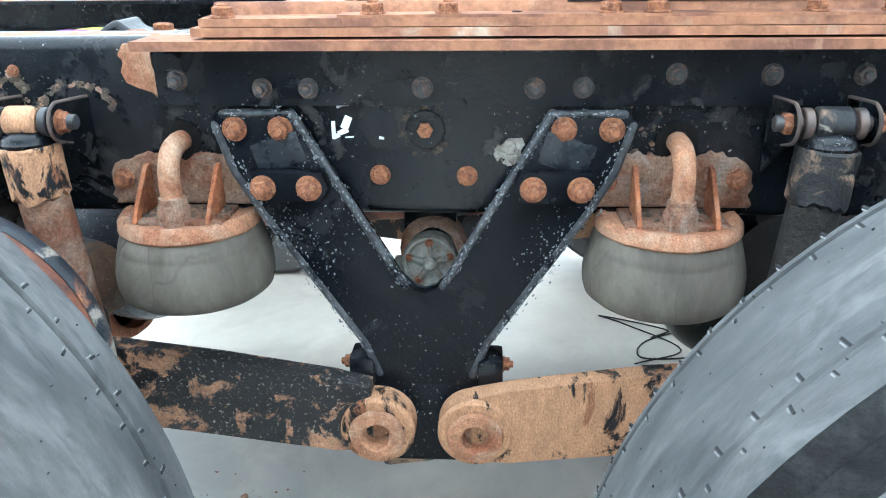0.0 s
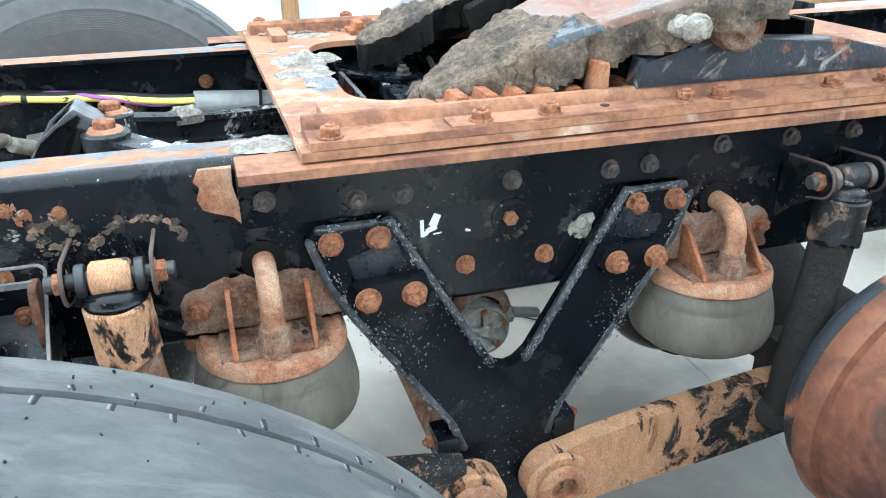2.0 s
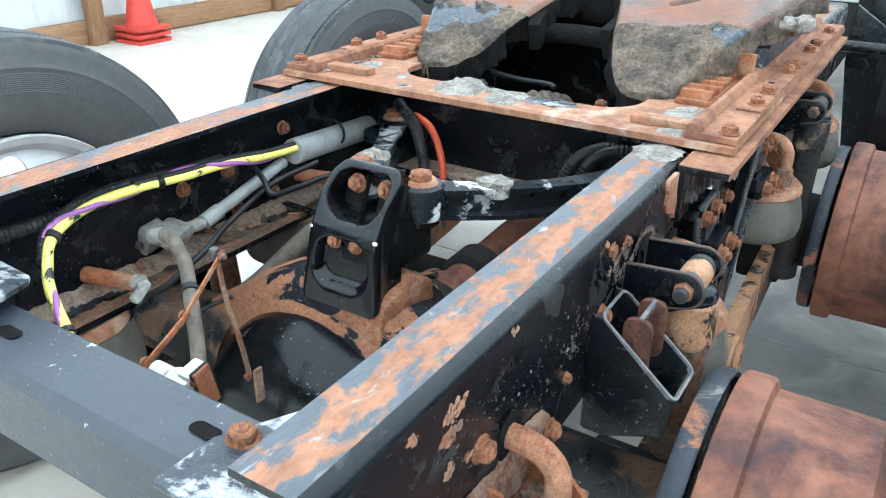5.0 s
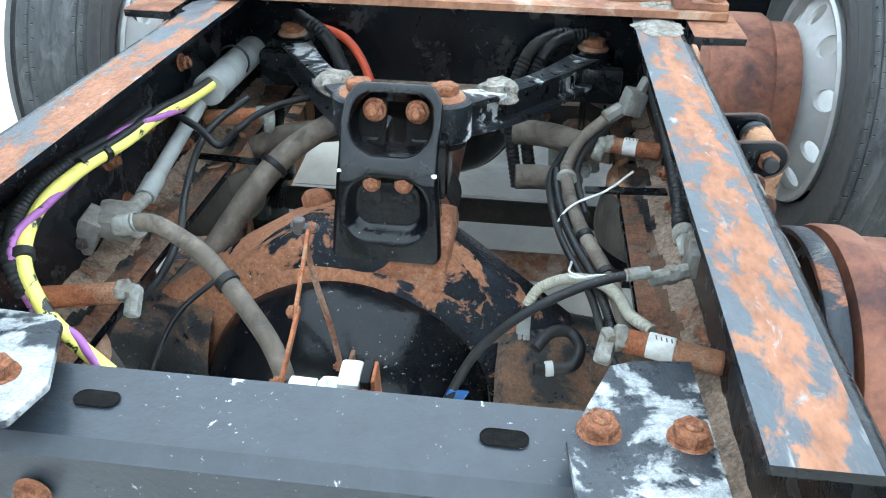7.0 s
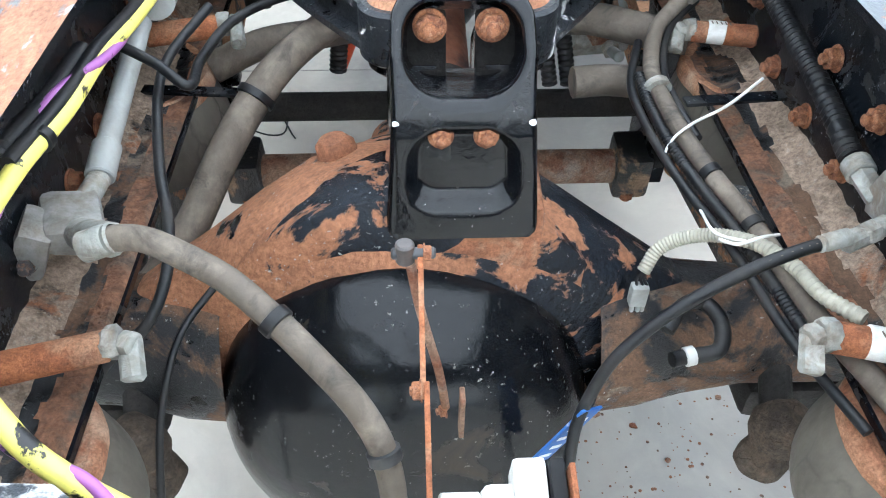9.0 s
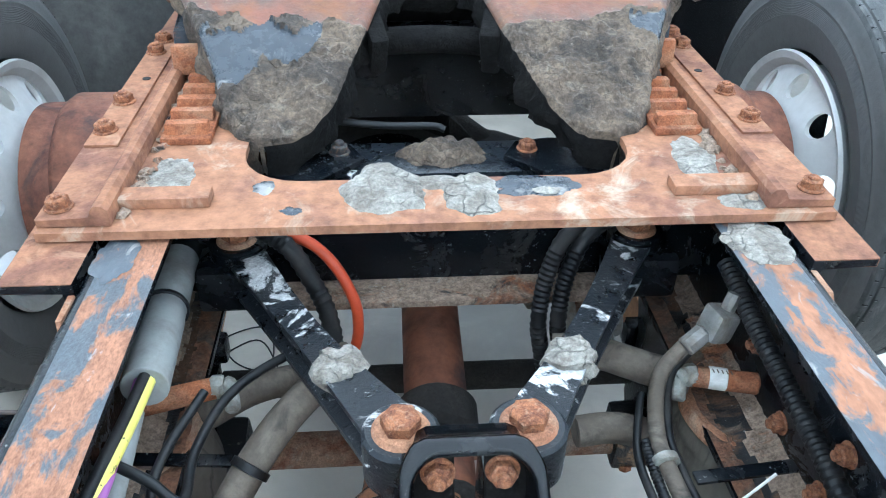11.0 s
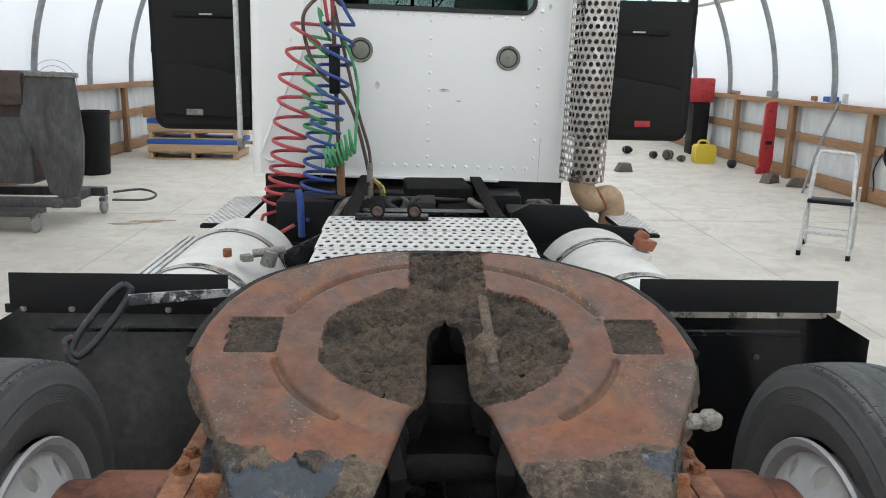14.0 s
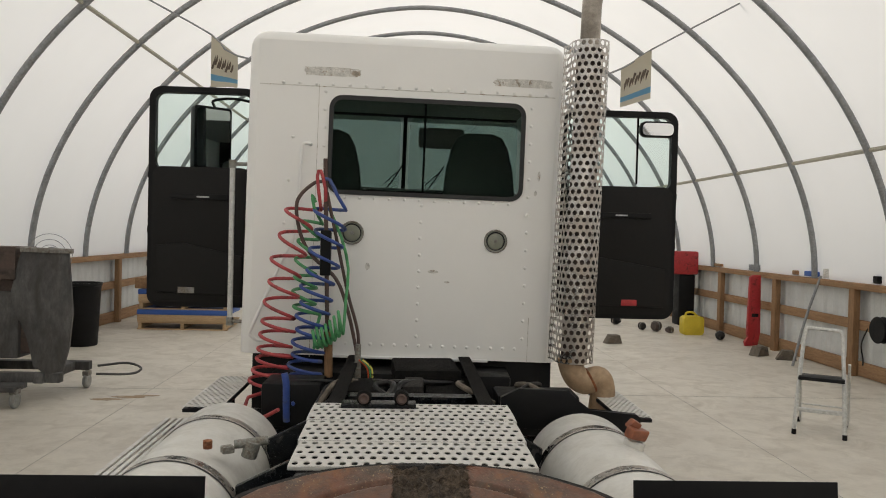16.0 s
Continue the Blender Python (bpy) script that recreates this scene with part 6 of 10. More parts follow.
def torque_arm(sx):
    ob = thing("torque_arm", (sx * 0.18, -0.38, 0.86), "forged black torque arm with paint flaked white", "torque arm", "torque arms")
    a, b = Vector((sx * 0.064 - 0.005, -0.577, 0.922)), Vector((sx * 0.297, -0.150, 0.868))
    way = (b - a).normalized()
    side = way.cross(Vector((0, 0, 1))).normalized()
    up = side.cross(way)
    bm = bm_new()
    steps, sec = 14, [(-1, -1), (-1, -0.7), (-0.35, -0.55), (-0.35, 0.55), (-1, 0.7), (-1, 1), (1, 1), (1, 0.7), (0.35, 0.55), (0.35, -0.55), (1, -0.7), (1, -1)]
    loops = []
    for k in range(steps + 1):
        t = k / steps
        w = 0.032 - 0.012 * math.sin(math.pi * t)
        h = 0.026 + 0.004 * math.sin(math.pi * t)
        c = a.lerp(b, t) + Vector((0, 0, -0.018 * math.sin(math.pi * t)))
        loops.append([bm.verts.new(c + side * w * u + up * h * v) for u, v in sec])
    n = len(sec)
    for p, q in zip(loops, loops[1:]):
        for k in range(n):
            bm.faces.new((p[k], p[(k + 1) % n], q[(k + 1) % n], q[k]))
    bm.faces.new(loops[0]), bm.faces.new(loops[-1])
    part("beam", bm, arm_flaked, ob)
    for q, r, h in ((a, 0.040, 0.062), (b, 0.042, 0.07)):
        bm = bm_new()
        lathe(bm, [(0.02, -h / 2), (r - 0.004, -h / 2), (r, -h / 2 + 0.004), (r, h / 2 - 0.004), (r - 0.004, h / 2), (0.02, h / 2)], q, (0, 0, 1), seg=32)
        part("eye", bm, arm_flaked if q is a else frame_black, ob)
        bm = bm_new()
        lathe(bm, [(0, 0.5 * h + 0.006), (0.026, 0.5 * h + 0.006), (0.030, 0.5 * h), (0, 0.5 * h)], q, (0, 0, 1), seg=24)
        part("washer", bm, rust_pale, ob)
    bolt(ob, a + Vector((0, 0, 0.034)), (0, 0, 1), 0.0205, "plain")
    bolt(ob, b + Vector((0, 0, 0.036)), (0, 0, 1), 0.0225, "plain")
    bm = bm_new()
    lathe(bm, [(0.0, 0.026), (0.016, 0.025), (0.026, 0.020), (0.030, 0.010), (0.030, -0.005)], a.lerp(b, 0.30) + Vector((0, 0, 0.006)), (0, 0, 1), seg=22, wobble=0.4)
    lumpy(bm, 0.008, 55, sx)
    part("dried_mud", bm, white_crust, ob, "lump of pale dried mud")
    return ob


for sx in (1, -1):
    torque_arm(sx)

# drive shaft between the axles and a plain cross tube
shaft = thing("drive_shaft", (0, -0.35, 0.55), "rusty brown drive shaft between the axles", "drive shaft")
bm = bm_new()
cyl(bm, (-0.01, -0.42, 0.60), (0.0, 0.42, 0.66), 0.052, seg=28, bev=0.004)
part("tube", bm, drum_rust, shaft)
bm = bm_new()
cyl(bm, (-0.01, -0.30, 0.61), (-0.008, -0.22, 0.615), 0.066, seg=28, bev=0.01)
part("collar", bm, grease, shaft, "greasy collar")
bm = bm_new()
cyl(bm, (-0.012, -0.46, 0.60), (-0.011, -0.40, 0.602), 0.07, seg=12, bev=0.01)
part("yoke", bm, grease, shaft, "greasy yoke")
bar = thing("cross_tube", (0, -0.33, 0.52), "muddy steel cross tube between the hangers", "cross tube")
bm = bm_new()
cyl(bm, (-0.42, -0.035, 0.315), (0.42, -0.035, 0.315), 0.036, seg=20)
part("tube", bm, rust_mud, bar)
bm = bm_new()
cyl(bm, (-0.42, 0.06, 0.41), (0.42, 0.06, 0.41), 0.03, seg=20)
part("tube", bm, grease, bar)
for sx in (1, -1):
    bm = bm_new()
    box(bm, (sx * 0.400, -0.035, 0.318), (0.075, 0.10, 0.11), (8, 0, 0), bev=0.014)
    lumpy(bm, 0.003, 40)
    part("clamp", bm, shock_black, bar, "black muddy clamp")
    bolt(bar, (sx * 0.395, -0.07, 0.268), (0, -0.5, -1), 0.014, "rust")

old_paint = material("old_blue_grey_paint", (0.026, 0.032, 0.041), 0.26, patch=(0.30, 0.29, 0.275), amount=0.27, pscale=18, var=0.2, bump=0.1)
loop_black = material("dark_handle_paint", (0.012, 0.016, 0.022), 0.4, patch=(0.24, 0.10, 0.055), amount=0.24, pscale=24, var=0.3, bump=0.3, edge=0.04)
# ---- the deck plate and the sliding fifth wheel
deck = thing("fifth_wheel_deck", (0, 0, 1.003), "rusty steel deck plate with flaking paint bolted over the frame", "deck plate")
# plate with a wide round-cornered opening
bm = bm_new()
n_c = 6
hole = round_rect(-0.276, 0.276, -0.188, 0.86, 0.085, n_c)
full = []
for (u, v), (cu, cv) in zip(hole, [c for c in ((1, 1), (-1, 1), (-1, -1), (1, -1)) for _ in range(n_c + 1)]):
    full.append((cu, cv, u, v))
outer = []
for k, (cu, cv, u, v) in enumerate(full):
    x, y = (0.50 if cu > 0 else -0.50), (1.05 if cv > 0 else -0.302)
    t = (k % (n_c + 1)) / n_c
    first = (cu * cv) > 0
    along_x = (t < 0.5) if first else (t >= 0.5)
    outer.append((x, v if (abs(t - 0.5) > 0.01 and along_x) else y) if along_x else (u if abs(t - 0.5) > 0.01 else x, y))
holed(bm, outer, hole, "z", 1.0065, 1.0185)
part("plate", bm, deck_paint, deck, smooth=25)
for sx in (1, -1):
    # bolted strip with a rounded lip, stop bar, toothed rack
    bm = bm_new()
    prism(bm, [(sx * x, z) for x, z in ((0.412, 1.0195), (0.5, 1.0195), (0.5, 1.0305), (0.436, 1.0305), (0.434, 1.040), (0.428, 1.047), (0.418, 1.047), (0.412, 1.040))], "y", -0.29, 1.02, bev=0.0015)
    part("slide_rail", bm, rust_plate, deck, "rusted slide rail")
    bm = bm_new()
    prism(bm, [(sx * x, z) for x, z in ((0.452, 1.0305), (0.498, 1.0305), (0.498, 1.0345), (0.452, 1.0345))], "y", -0.10, 1.0, bev=0.001)
    part("shim", bm, rust_plate, deck)
    for y in (-0.261, -0.054, 0.048, 0.264, 0.325, 0.53, 0.63, 0.84):
        bolt(deck, (sx * 0.48, y, 1.031 if y < -0.1 else 1.0345), (0, 0, 1), 0.0145, "rust")
    bm = bm_new()
    lathe(bm, [(0.007, 0), (0.007, 0.001), (0, 0.001)], (sx * 0.468, 0.14, 1.0348), seg=10)
    part("bolt_hole", bm, grease, deck)
    bm = bm_new()
    box(bm, (sx * 0.359, -0.235, 1.026), (0.117, 0.034, 0.015), bev=0.003)
    part("stop_bar", bm, deck_paint, deck, "painted stop bar")
    bm = bm_new()
    box(bm, (sx * 0.365, 0.20, 1.024), (0.072, 0.55, 0.011), bev=0.002)
    part("rack_base", bm, rust, deck, "rusty rack")
    for k in range(12):
        bm = bm_new()
        y = -0.063 + 0.045 * k
        prism(bm, [(y, 1.0295), (y + 0.026, 1.0295), (y + 0.021, 1.045), (y + 0.004, 1.045)], "x", sx * 0.334, sx * 0.396, bev=0.003)
        lumpy(bm, 0.0015, 70, k)
        part("tooth", bm, rust, deck, "worn rusty tooth")
    bm = bm_new()
    for k in range(60):
        y = -0.27 + 0.6 * random.random()
        x = sx * (0.405 - 0.012 * random.random() ** 2)
        s = random.uniform(0.004, 0.011)
        lathe(bm, [(0, -s * 0.4), (s, 0), (s * 0.6, s * 0.5), (0, s * 0.6)], (x, y, 1.0195), seg=6)
    lumpy(bm, 0.004, 150)
    part("dirt", bm, mud_floor, deck, "crumbs of dirt", kind="stuff")


def crud(name, cx, cy, z, rx, ry, h, seed, mat, parent_label, segs=48):
    """A thin irregular cake of dried dirt with a ragged outline."""
    bm = bm_new()
    rows = 14
    rings = []
    for j in range(rows + 1):
        t = j / rows
        ring = []
        for k in range(segs):
            a = 2 * math.pi * k / segs
            edge = 1 + 0.30 * noise.noise(Vector((math.cos(a) * 1.6 + seed, math.sin(a) * 1.6, seed))) + 0.16 * noise.noise(Vector((math.cos(a) * 5, math.sin(a) * 5, seed * 3)))
            x, y = cx + rx * t * edge * math.cos(a), cy + ry * t * edge * math.sin(a)
            up = h * (1 - t ** 3) * (0.55 + 0.9 * abs(noise.noise(Vector((x * 28, y * 28, seed)))) + 0.25 * noise.noise(Vector((x * 90, y * 90, seed))))
            ring.append(bm.verts.new((x, y, z + max(0.0, up) if j < rows else z)))
        rings.append(ring)
    for a_, b_ in zip(rings, rings[1:]):
        for k in range(segs):
            bm.faces.new((a_[k], a_[(k + 1) % segs], b_[(k + 1) % segs], b_[k]))
    bmesh.ops.remove_doubles(bm, verts=bm.verts, dist=1e-5)
    return single(name, bm, mat, (cx, cy, z), parent_label, "dried dirt", "dirt cakes", smooth=60)


crud("dirt_cake", -0.080, -0.212, 1.0186, 0.056, 0.062, 0.017, 1.3, white_crust, "pale grey cake of dried dirt on the rusty deck")
crud("dirt_cake", 0.036, -0.232, 1.0186, 0.042, 0.052, 0.009, 4.1, white_crust, "pale grey cake of dried dirt on the rusty deck")
crud("dirt_cake", -0.010, -0.200, 1.0186, 0.040, 0.018, 0.005, 5.2, white_crust, "thin pale crust of dirt on the rusty deck")
crud("paint_patch", 0.122, -0.216, 1.0186, 0.062, 0.028, 0.0025, 7.7, old_paint, "patch of blue grey paint on the rusty deck")
crud("paint_patch", -0.238, -0.203, 1.0186, 0.016, 0.017, 0.002, 3.7, old_paint, "small patch of blue grey paint on the rusty deck")
crud("paint_patch", -0.198, -0.264, 1.0186, 0.014, 0.010, 0.002, 6.4, old_paint, "small patch of blue grey paint on the rusty deck")
crud("dirt_cake", 0.135, -0.232, 1.0206, 0.020, 0.010, 0.003, 2.9, white_crust, "white flecks of crust on the painted deck")
crud("dirt_cake", 0.012, 0.01, 0.9505, 0.075, 0.04, 0.03, 2.2, crust, "lump of dried dirt on the cross member")
crud("dirt_cake", -0.365, -0.17, 1.0186, 0.03, 0.06, 0.003, 9.1, white_crust, "thin pale stain of dirt on the deck")
crud("dirt_cake", 0.365, -0.15, 1.0186, 0.03, 0.065, 0.003, 5.6, white_crust, "thin pale stain of dirt on the deck")
crud("dirt_cake", 0.39, -0.268, 1.0186, 0.035, 0.02, 0.006, 3.3, white_crust, "thin pale stain of dirt on the deck")
crud("dirt_cake", 0.385, -0.335, 1.0006, 0.042, 0.05, 0.006, 6.2, white_crust, "pale dirt caked on the rail's flange")
crud("dirt_cake", -0.40, -0.33, 1.0006, 0.025, 0.05, 0.003, 8.2, flange_paint, "patch of paint on the rail's flange")

# fifth wheel: a tilted plate with a mouth and slot
TILT0, TILT = 1.076, 0.372
fifth = thing("fifth_wheel", (0, 0.35, 1.02), "tilted fifth wheel coupling plate, bronze rusted and caked with grease", "fifth wheel")


def on_plate(x, y, d=0.0):
    n = Vector((0, -TILT, 1)).normalized()
    return Vector((x + 0.008, y, TILT0 + TILT * y)) + n * d


half_out = [(0.0, 0.724), (0.10, 0.721), (0.20, 0.706), (0.275, 0.684), (0.37, 0.640), (0.42, 0.600), (0.462, 0.540), (0.488, 0.470), (0.498, 0.405), (0.488, 0.345), (0.45, 0.275), (0.408, 0.19)]
lobe = [(0.385, 0.14), (0.352, 0.06), (0.322, -0.03), (0.300, -0.072), (0.268, -0.087), (0.222, -0.083), (0.190, -0.062), (0.158, -0.01), (0.118, 0.095)]
mouth = [(0.086, 0.205), (0.076, 0.235), (0.048, 0.275), (0.040, 0.310), (0.039, 0.42), (0.035, 0.455), (0.022, 0.476), (0.0, 0.482)]


def cap(d, y):
    """Lobes droop towards their tips."""
    return d - 0.26 * max(0.0, 0.10 - y) ** 1.4


# plate surface as a grid cut to the outline by stripes across
def outline_at(y):
    """Outer and inner x of the right half at y."""
    def cross(line):
        best = []
        for (x0, y0), (x1, y1) in zip(line, line[1:]):
            if (y0 - y) * (y1 - y) <= 0 and abs(y0 - y1) > 1e-9:
                best.append(x0 + (x1 - x0) * (y - y0) / (y1 - y0))
        return best
    xs = cross(half_out + lobe[:5])
    xi = cross(lobe[4:] + mouth)
    return (max(xs) if xs else 0.0), (max(xi) if xi else 0.0)


def zone(x, y):
    """Which skin lies at a place of the plate."""
    ax = abs(x)
    q = math.hypot(ax / 0.252, (y - 0.425) / 0.173) + 0.05 * noise.noise(Vector((x * 14, y * 14, 3)))
    if q < 1.0:
        return 1
    if -0.076 < x < 0.092 and y > 0.55:
        return 1
    if 0.333 < ax < 0.438 and 0.390 < y < 0.487:
        return 3
    edge = 0.118 + 0.40 * x * x + 0.025 * noise.noise(Vector((x * 9, y * 9, 7))) + 0.02 * noise.noise(Vector((x * 30, y * 30, 1)))
    if y < edge:
        wx, wy = x + 0.05 * noise.noise(Vector((x * 13, y * 13, 9))), y + 0.06 * noise.noise(Vector((x * 13, y * 13, 2))) + 0.02 * noise.noise(Vector((x * 50, y * 50, 2)))
        if (-0.37 < wx < -0.19 and 0.04 < wy < 0.13) or (0.335 < wx and 0.06 < wy < 0.16):
            return 4
        return 2
    return 6 if math.hypot(ax / 0.340, (y - 0.425) / 0.247) < 1.0 else 0


DEPTH = {0: 0.0, 1: -0.004, 2: 0.004, 3: -0.005, 4: 0.0005, 6: 0.0}


def groove(x, y):
    """Curved oil groove."""
    ax = abs(x)
    r = math.hypot(ax / 0.340, (y - 0.425) / 0.247)
    a = math.degrees(math.atan2(y - 0.425, ax))
    return 0.010 * min(1.0, 1.6 * max(0.0, 1 - abs(r - 1) / 0.030)) if (-45 < a < -9 or 13 < a < 73) else 0.0


ymin, ymax, NY, NXH = -0.0865, 0.7235, 190, 84
for sx in (1, -1):
    bm = bm_new()
    grid = []
    for j in range(NY + 1):
        y = ymin + (ymax - ymin) * j / NY
        xo, xi = outline_at(y)
        if y > 0.4815:
            xi = 0.0
        row = []
        for i in range(NXH + 1):
            x = sx * (xi + (xo - xi) * i / NXH)
            q = zone(x, y)
            d = DEPTH[q] - groove(x, y)
            if q == 1:
                d += 0.012 * noise.noise(Vector((x * 28, y * 28, 0))) + 0.009 * noise.noise(Vector((x * 80, y * 80, 0))) + 0.003 * noise.noise(Vector((x * 170, y * 170, 0)))
            if q == 2:
                d += 0.010 * noise.noise(Vector((x * 22, y * 22, 2))) + 0.006 * noise.noise(Vector((x * 90, y * 90, 2)))
            if q == 3:
                d += 0.002 * noise.noise(Vector((x * 90, y * 90, 4)))
            edge = min((xo - abs(x)), (abs(x) - xi) if xi > 0 else 1.0)
            d -= 0.010 * max(0.0, 1 - edge / 0.012) ** 2
            row.append(bm.verts.new(on_plate(x, y, cap(d, y))))
        grid.append(row)
    for j in range(NY):
        for i in range(NXH):
            f = bm.faces.new((grid[j][i], grid[j][i + 1], grid[j + 1][i + 1], grid[j + 1][i]))
            y = ymin + (ymax - ymin) * (j + 0.5) / NY
            xo, xi = outline_at(y)
            xi = 0.0 if y > 0.4815 else xi
            f.material_index = zone(sx * (xi + (xo - xi) * (i + 0.5) / NXH), y)
    # skirts, lumpy with grease
    for col, out in ((NXH, 1), (0, -1)):
        last = [grid[j][col] for j in range(NY + 1)]
        if out < 0:
            last = [v for v, j in zip(last, range(NY + 1)) if ymin + (ymax - ymin) * j / NY < 0.4815]
        for level in range(1, 6):
            nxt = []
            for v in last:
                bulge = 0.012 * noise.noise(v.co * 30) + 0.008 * noise.noise(v.co * 80) + 0.004 * noise.noise(v.co * 190)
                step = 0.0115
                nxt.append(bm.verts.new(v.co + Vector((sx * out * bulge - sx * out * 0.0005 * level, bulge * 0.4, -step))))
            for k in range(len(last) - 1):
                f = bm.faces.new((last[k], last[k + 1], nxt[k + 1], nxt[k]))
                # the mouth's inner skirt has the throat's shade in its colour
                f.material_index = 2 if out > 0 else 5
            last = nxt
    # tip closure
    tip = [grid[0][i] for i in range(NXH + 1)]
    for level in range(1, 5):
        nxt = [bm.verts.new(v.co + Vector((0, 0.004 * noise.noise(v.co * 50) + 0.002, -0.0125))) for v in tip]
        for k in range(NXH):
            bm.faces.new((tip[k], tip[k + 1], nxt[k + 1], nxt[k])).material_index = 2
        tip = nxt
    part("coupling_plate", bm, [plate_top, grease_cake, crust, grease_cake, old_paint, grimy_shade_black, plate_inner], fifth, "bronze coloured worn plate half with caked grease", smooth=50)
# front rim of the plate
bm = bm_new()
line = [on_plate(-x, y, -0.018) for x, y in reversed(half_out[:9])] + [on_plate(x, y, -0.018) for x, y in half_out[1:9]]
tube(bm, line, 0.016, seg=8, n=3)
part("front_rim", bm, grease, fifth)
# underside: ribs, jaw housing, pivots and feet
# ribs and throat parts: greasy, with the shade below the plate in their black
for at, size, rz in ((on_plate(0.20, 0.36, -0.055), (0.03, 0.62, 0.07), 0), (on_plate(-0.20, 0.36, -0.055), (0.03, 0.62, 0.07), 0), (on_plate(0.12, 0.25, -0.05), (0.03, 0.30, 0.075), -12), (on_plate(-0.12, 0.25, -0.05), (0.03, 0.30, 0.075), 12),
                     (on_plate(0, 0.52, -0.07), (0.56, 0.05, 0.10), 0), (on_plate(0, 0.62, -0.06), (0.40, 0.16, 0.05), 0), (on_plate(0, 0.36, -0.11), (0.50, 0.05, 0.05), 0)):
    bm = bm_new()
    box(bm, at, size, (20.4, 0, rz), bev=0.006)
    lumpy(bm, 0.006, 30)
    part("underside_rib", bm, grimy_shade_black, fifth, "greasy black rib")
bm = bm_new()
tube(bm, [on_plate(0.083, 0.56, -0.009), on_plate(0.085, 0.50, -0.006), on_plate(0.088, 0.40, -0.005), on_plate(0.092, 0.29, -0.009)], 0.012, seg=14, n=5)
lathe(bm, [(0.030, 0), (0.026, 0.006), (0.018, 0.014), (0, 0.016)], on_plate(0.082, 0.415, 0.0), (0, -TILT, 1), seg=20)
lumpy(bm, 0.003, 60)
part("grease_ridge", bm, crust, fifth, "smeared ridge of grease")
for sx in (1, -1):
    bm = bm_new()
    prism(bm, [(0.21, 1.045), (0.68, 1.045), (0.68, 1.075), (0.58, 1.098), (0.42, 1.100), (0.40, 1.165), (0.32, 1.165), (0.30, 1.095), (0.22, 1.088)], "x", sx * 0.395, sx * 0.435, bev=0.006)
    lumpy(bm, 0.002, 40)
    part("foot", bm, foot_paint, fifth, "painted rusty foot")
    bm = bm_new()
    cyl(bm, (sx * 0.36, 0.36, 1.135), (sx * 0.47, 0.36, 1.135), 0.04, seg=24, bev=0.006)
    cyl(bm, (sx * 0.46, 0.36, 1.135), (sx * 0.478, 0.36, 1.135), 0.018, seg=16)
    part("pivot", bm, rust_mud, fifth, "rusty pivot pin")
    for y in (0.16, 0.24):
        bm = bm_new()
        box(bm, (sx * 0.40, y, 1.06), (0.05, 0.018, 0.05), bev=0.004)
        part("lug", bm, rust, fifth)
bm = bm_new()
lathe(bm, [(0.0, 0.06), (0.012, 0.058), (0.019, 0.045), (0.020, 0.03), (0.013, 0.022), (0.016, 0.0), (0.016, -0.03)], (0.455, 0.262, 1.138), (1, 0, 0.05), seg=16, wobble=0.25)
lumpy(bm, 0.003, 70)
part("grease_nipple", bm, white_crust, fifth, "grease nipple caked pale")
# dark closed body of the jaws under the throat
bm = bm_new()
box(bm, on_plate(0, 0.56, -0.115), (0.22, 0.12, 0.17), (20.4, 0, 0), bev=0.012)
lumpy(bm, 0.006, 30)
part("jaw", bm, grimy_shade_black, fifth, "greasy locking jaw")
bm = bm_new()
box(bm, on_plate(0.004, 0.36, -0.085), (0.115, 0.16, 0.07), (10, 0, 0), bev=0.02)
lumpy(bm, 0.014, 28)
part("grease_lump", bm, grimy_shade_black, fifth, "thick lump of grease in the throat")
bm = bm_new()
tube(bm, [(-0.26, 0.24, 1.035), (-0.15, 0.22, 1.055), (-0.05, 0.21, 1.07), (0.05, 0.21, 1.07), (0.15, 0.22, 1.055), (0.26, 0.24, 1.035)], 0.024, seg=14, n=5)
part("cross_bar", bm, grimy_shade_black, fifth, "black curved cross bar")
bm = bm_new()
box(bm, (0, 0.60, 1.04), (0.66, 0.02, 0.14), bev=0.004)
part("back_plate", bm, grimy_shade_black, fifth, "greasy back plate under the front edge")
# release handle: a flat bar with an elongated loop
handle = thing("release_handle", (-0.6, 0.62, 1.2), "black steel release handle with a bent loop and flaked bar", "release handle")
bm = bm_new()
prism(bm, [(-0.70, 1.252), (-0.70, 1.226), (-0.60, 1.236), (-0.46, 1.252), (-0.46, 1.268), (-0.58, 1.262)], "y", 0.655, 0.663, bev=0.002)
part("bar", bm, bare_flaked, handle, "flat bar with flaked paint")
bm = bm_new()
a, b = Vector((-0.712, 0.690, 1.262)), Vector((-0.806, 0.600, 1.130))
way, side = (b - a).normalized(), (b - a).cross(Vector((0.3, -1, 0.2))).normalized()
loop = []
for k in range(33):
    t = 2 * math.pi * (k / 32) + 0.2
    u, v = 0.5 - 0.5 * math.cos(t), math.sin(t)
    loop.append(a + way * ((b - a).length * u) + side * (0.021 * math.copysign(abs(v) ** 0.55, v)))
tube(bm, loop, 0.0085, seg=12, n=3)
part("loop", bm, loop_black, handle, "bent black rod loop")
bm = bm_new()
tube(bm, [b + way * 0.01 + side * -0.018, b + way * 0.012, b + side * 0.03 + way * -0.012, b + side * 0.024 + way * -0.03], 0.0085, seg=10, n=5)
part("hook", bm, loop_black, handle, "hooked rod end")

# ---- the cab
CY, CX0, CX1, CZ0, CZ1 = 4.42, -1.19, 1.035, 0.985, 3.235
CL = 1.55      # depth of the cab
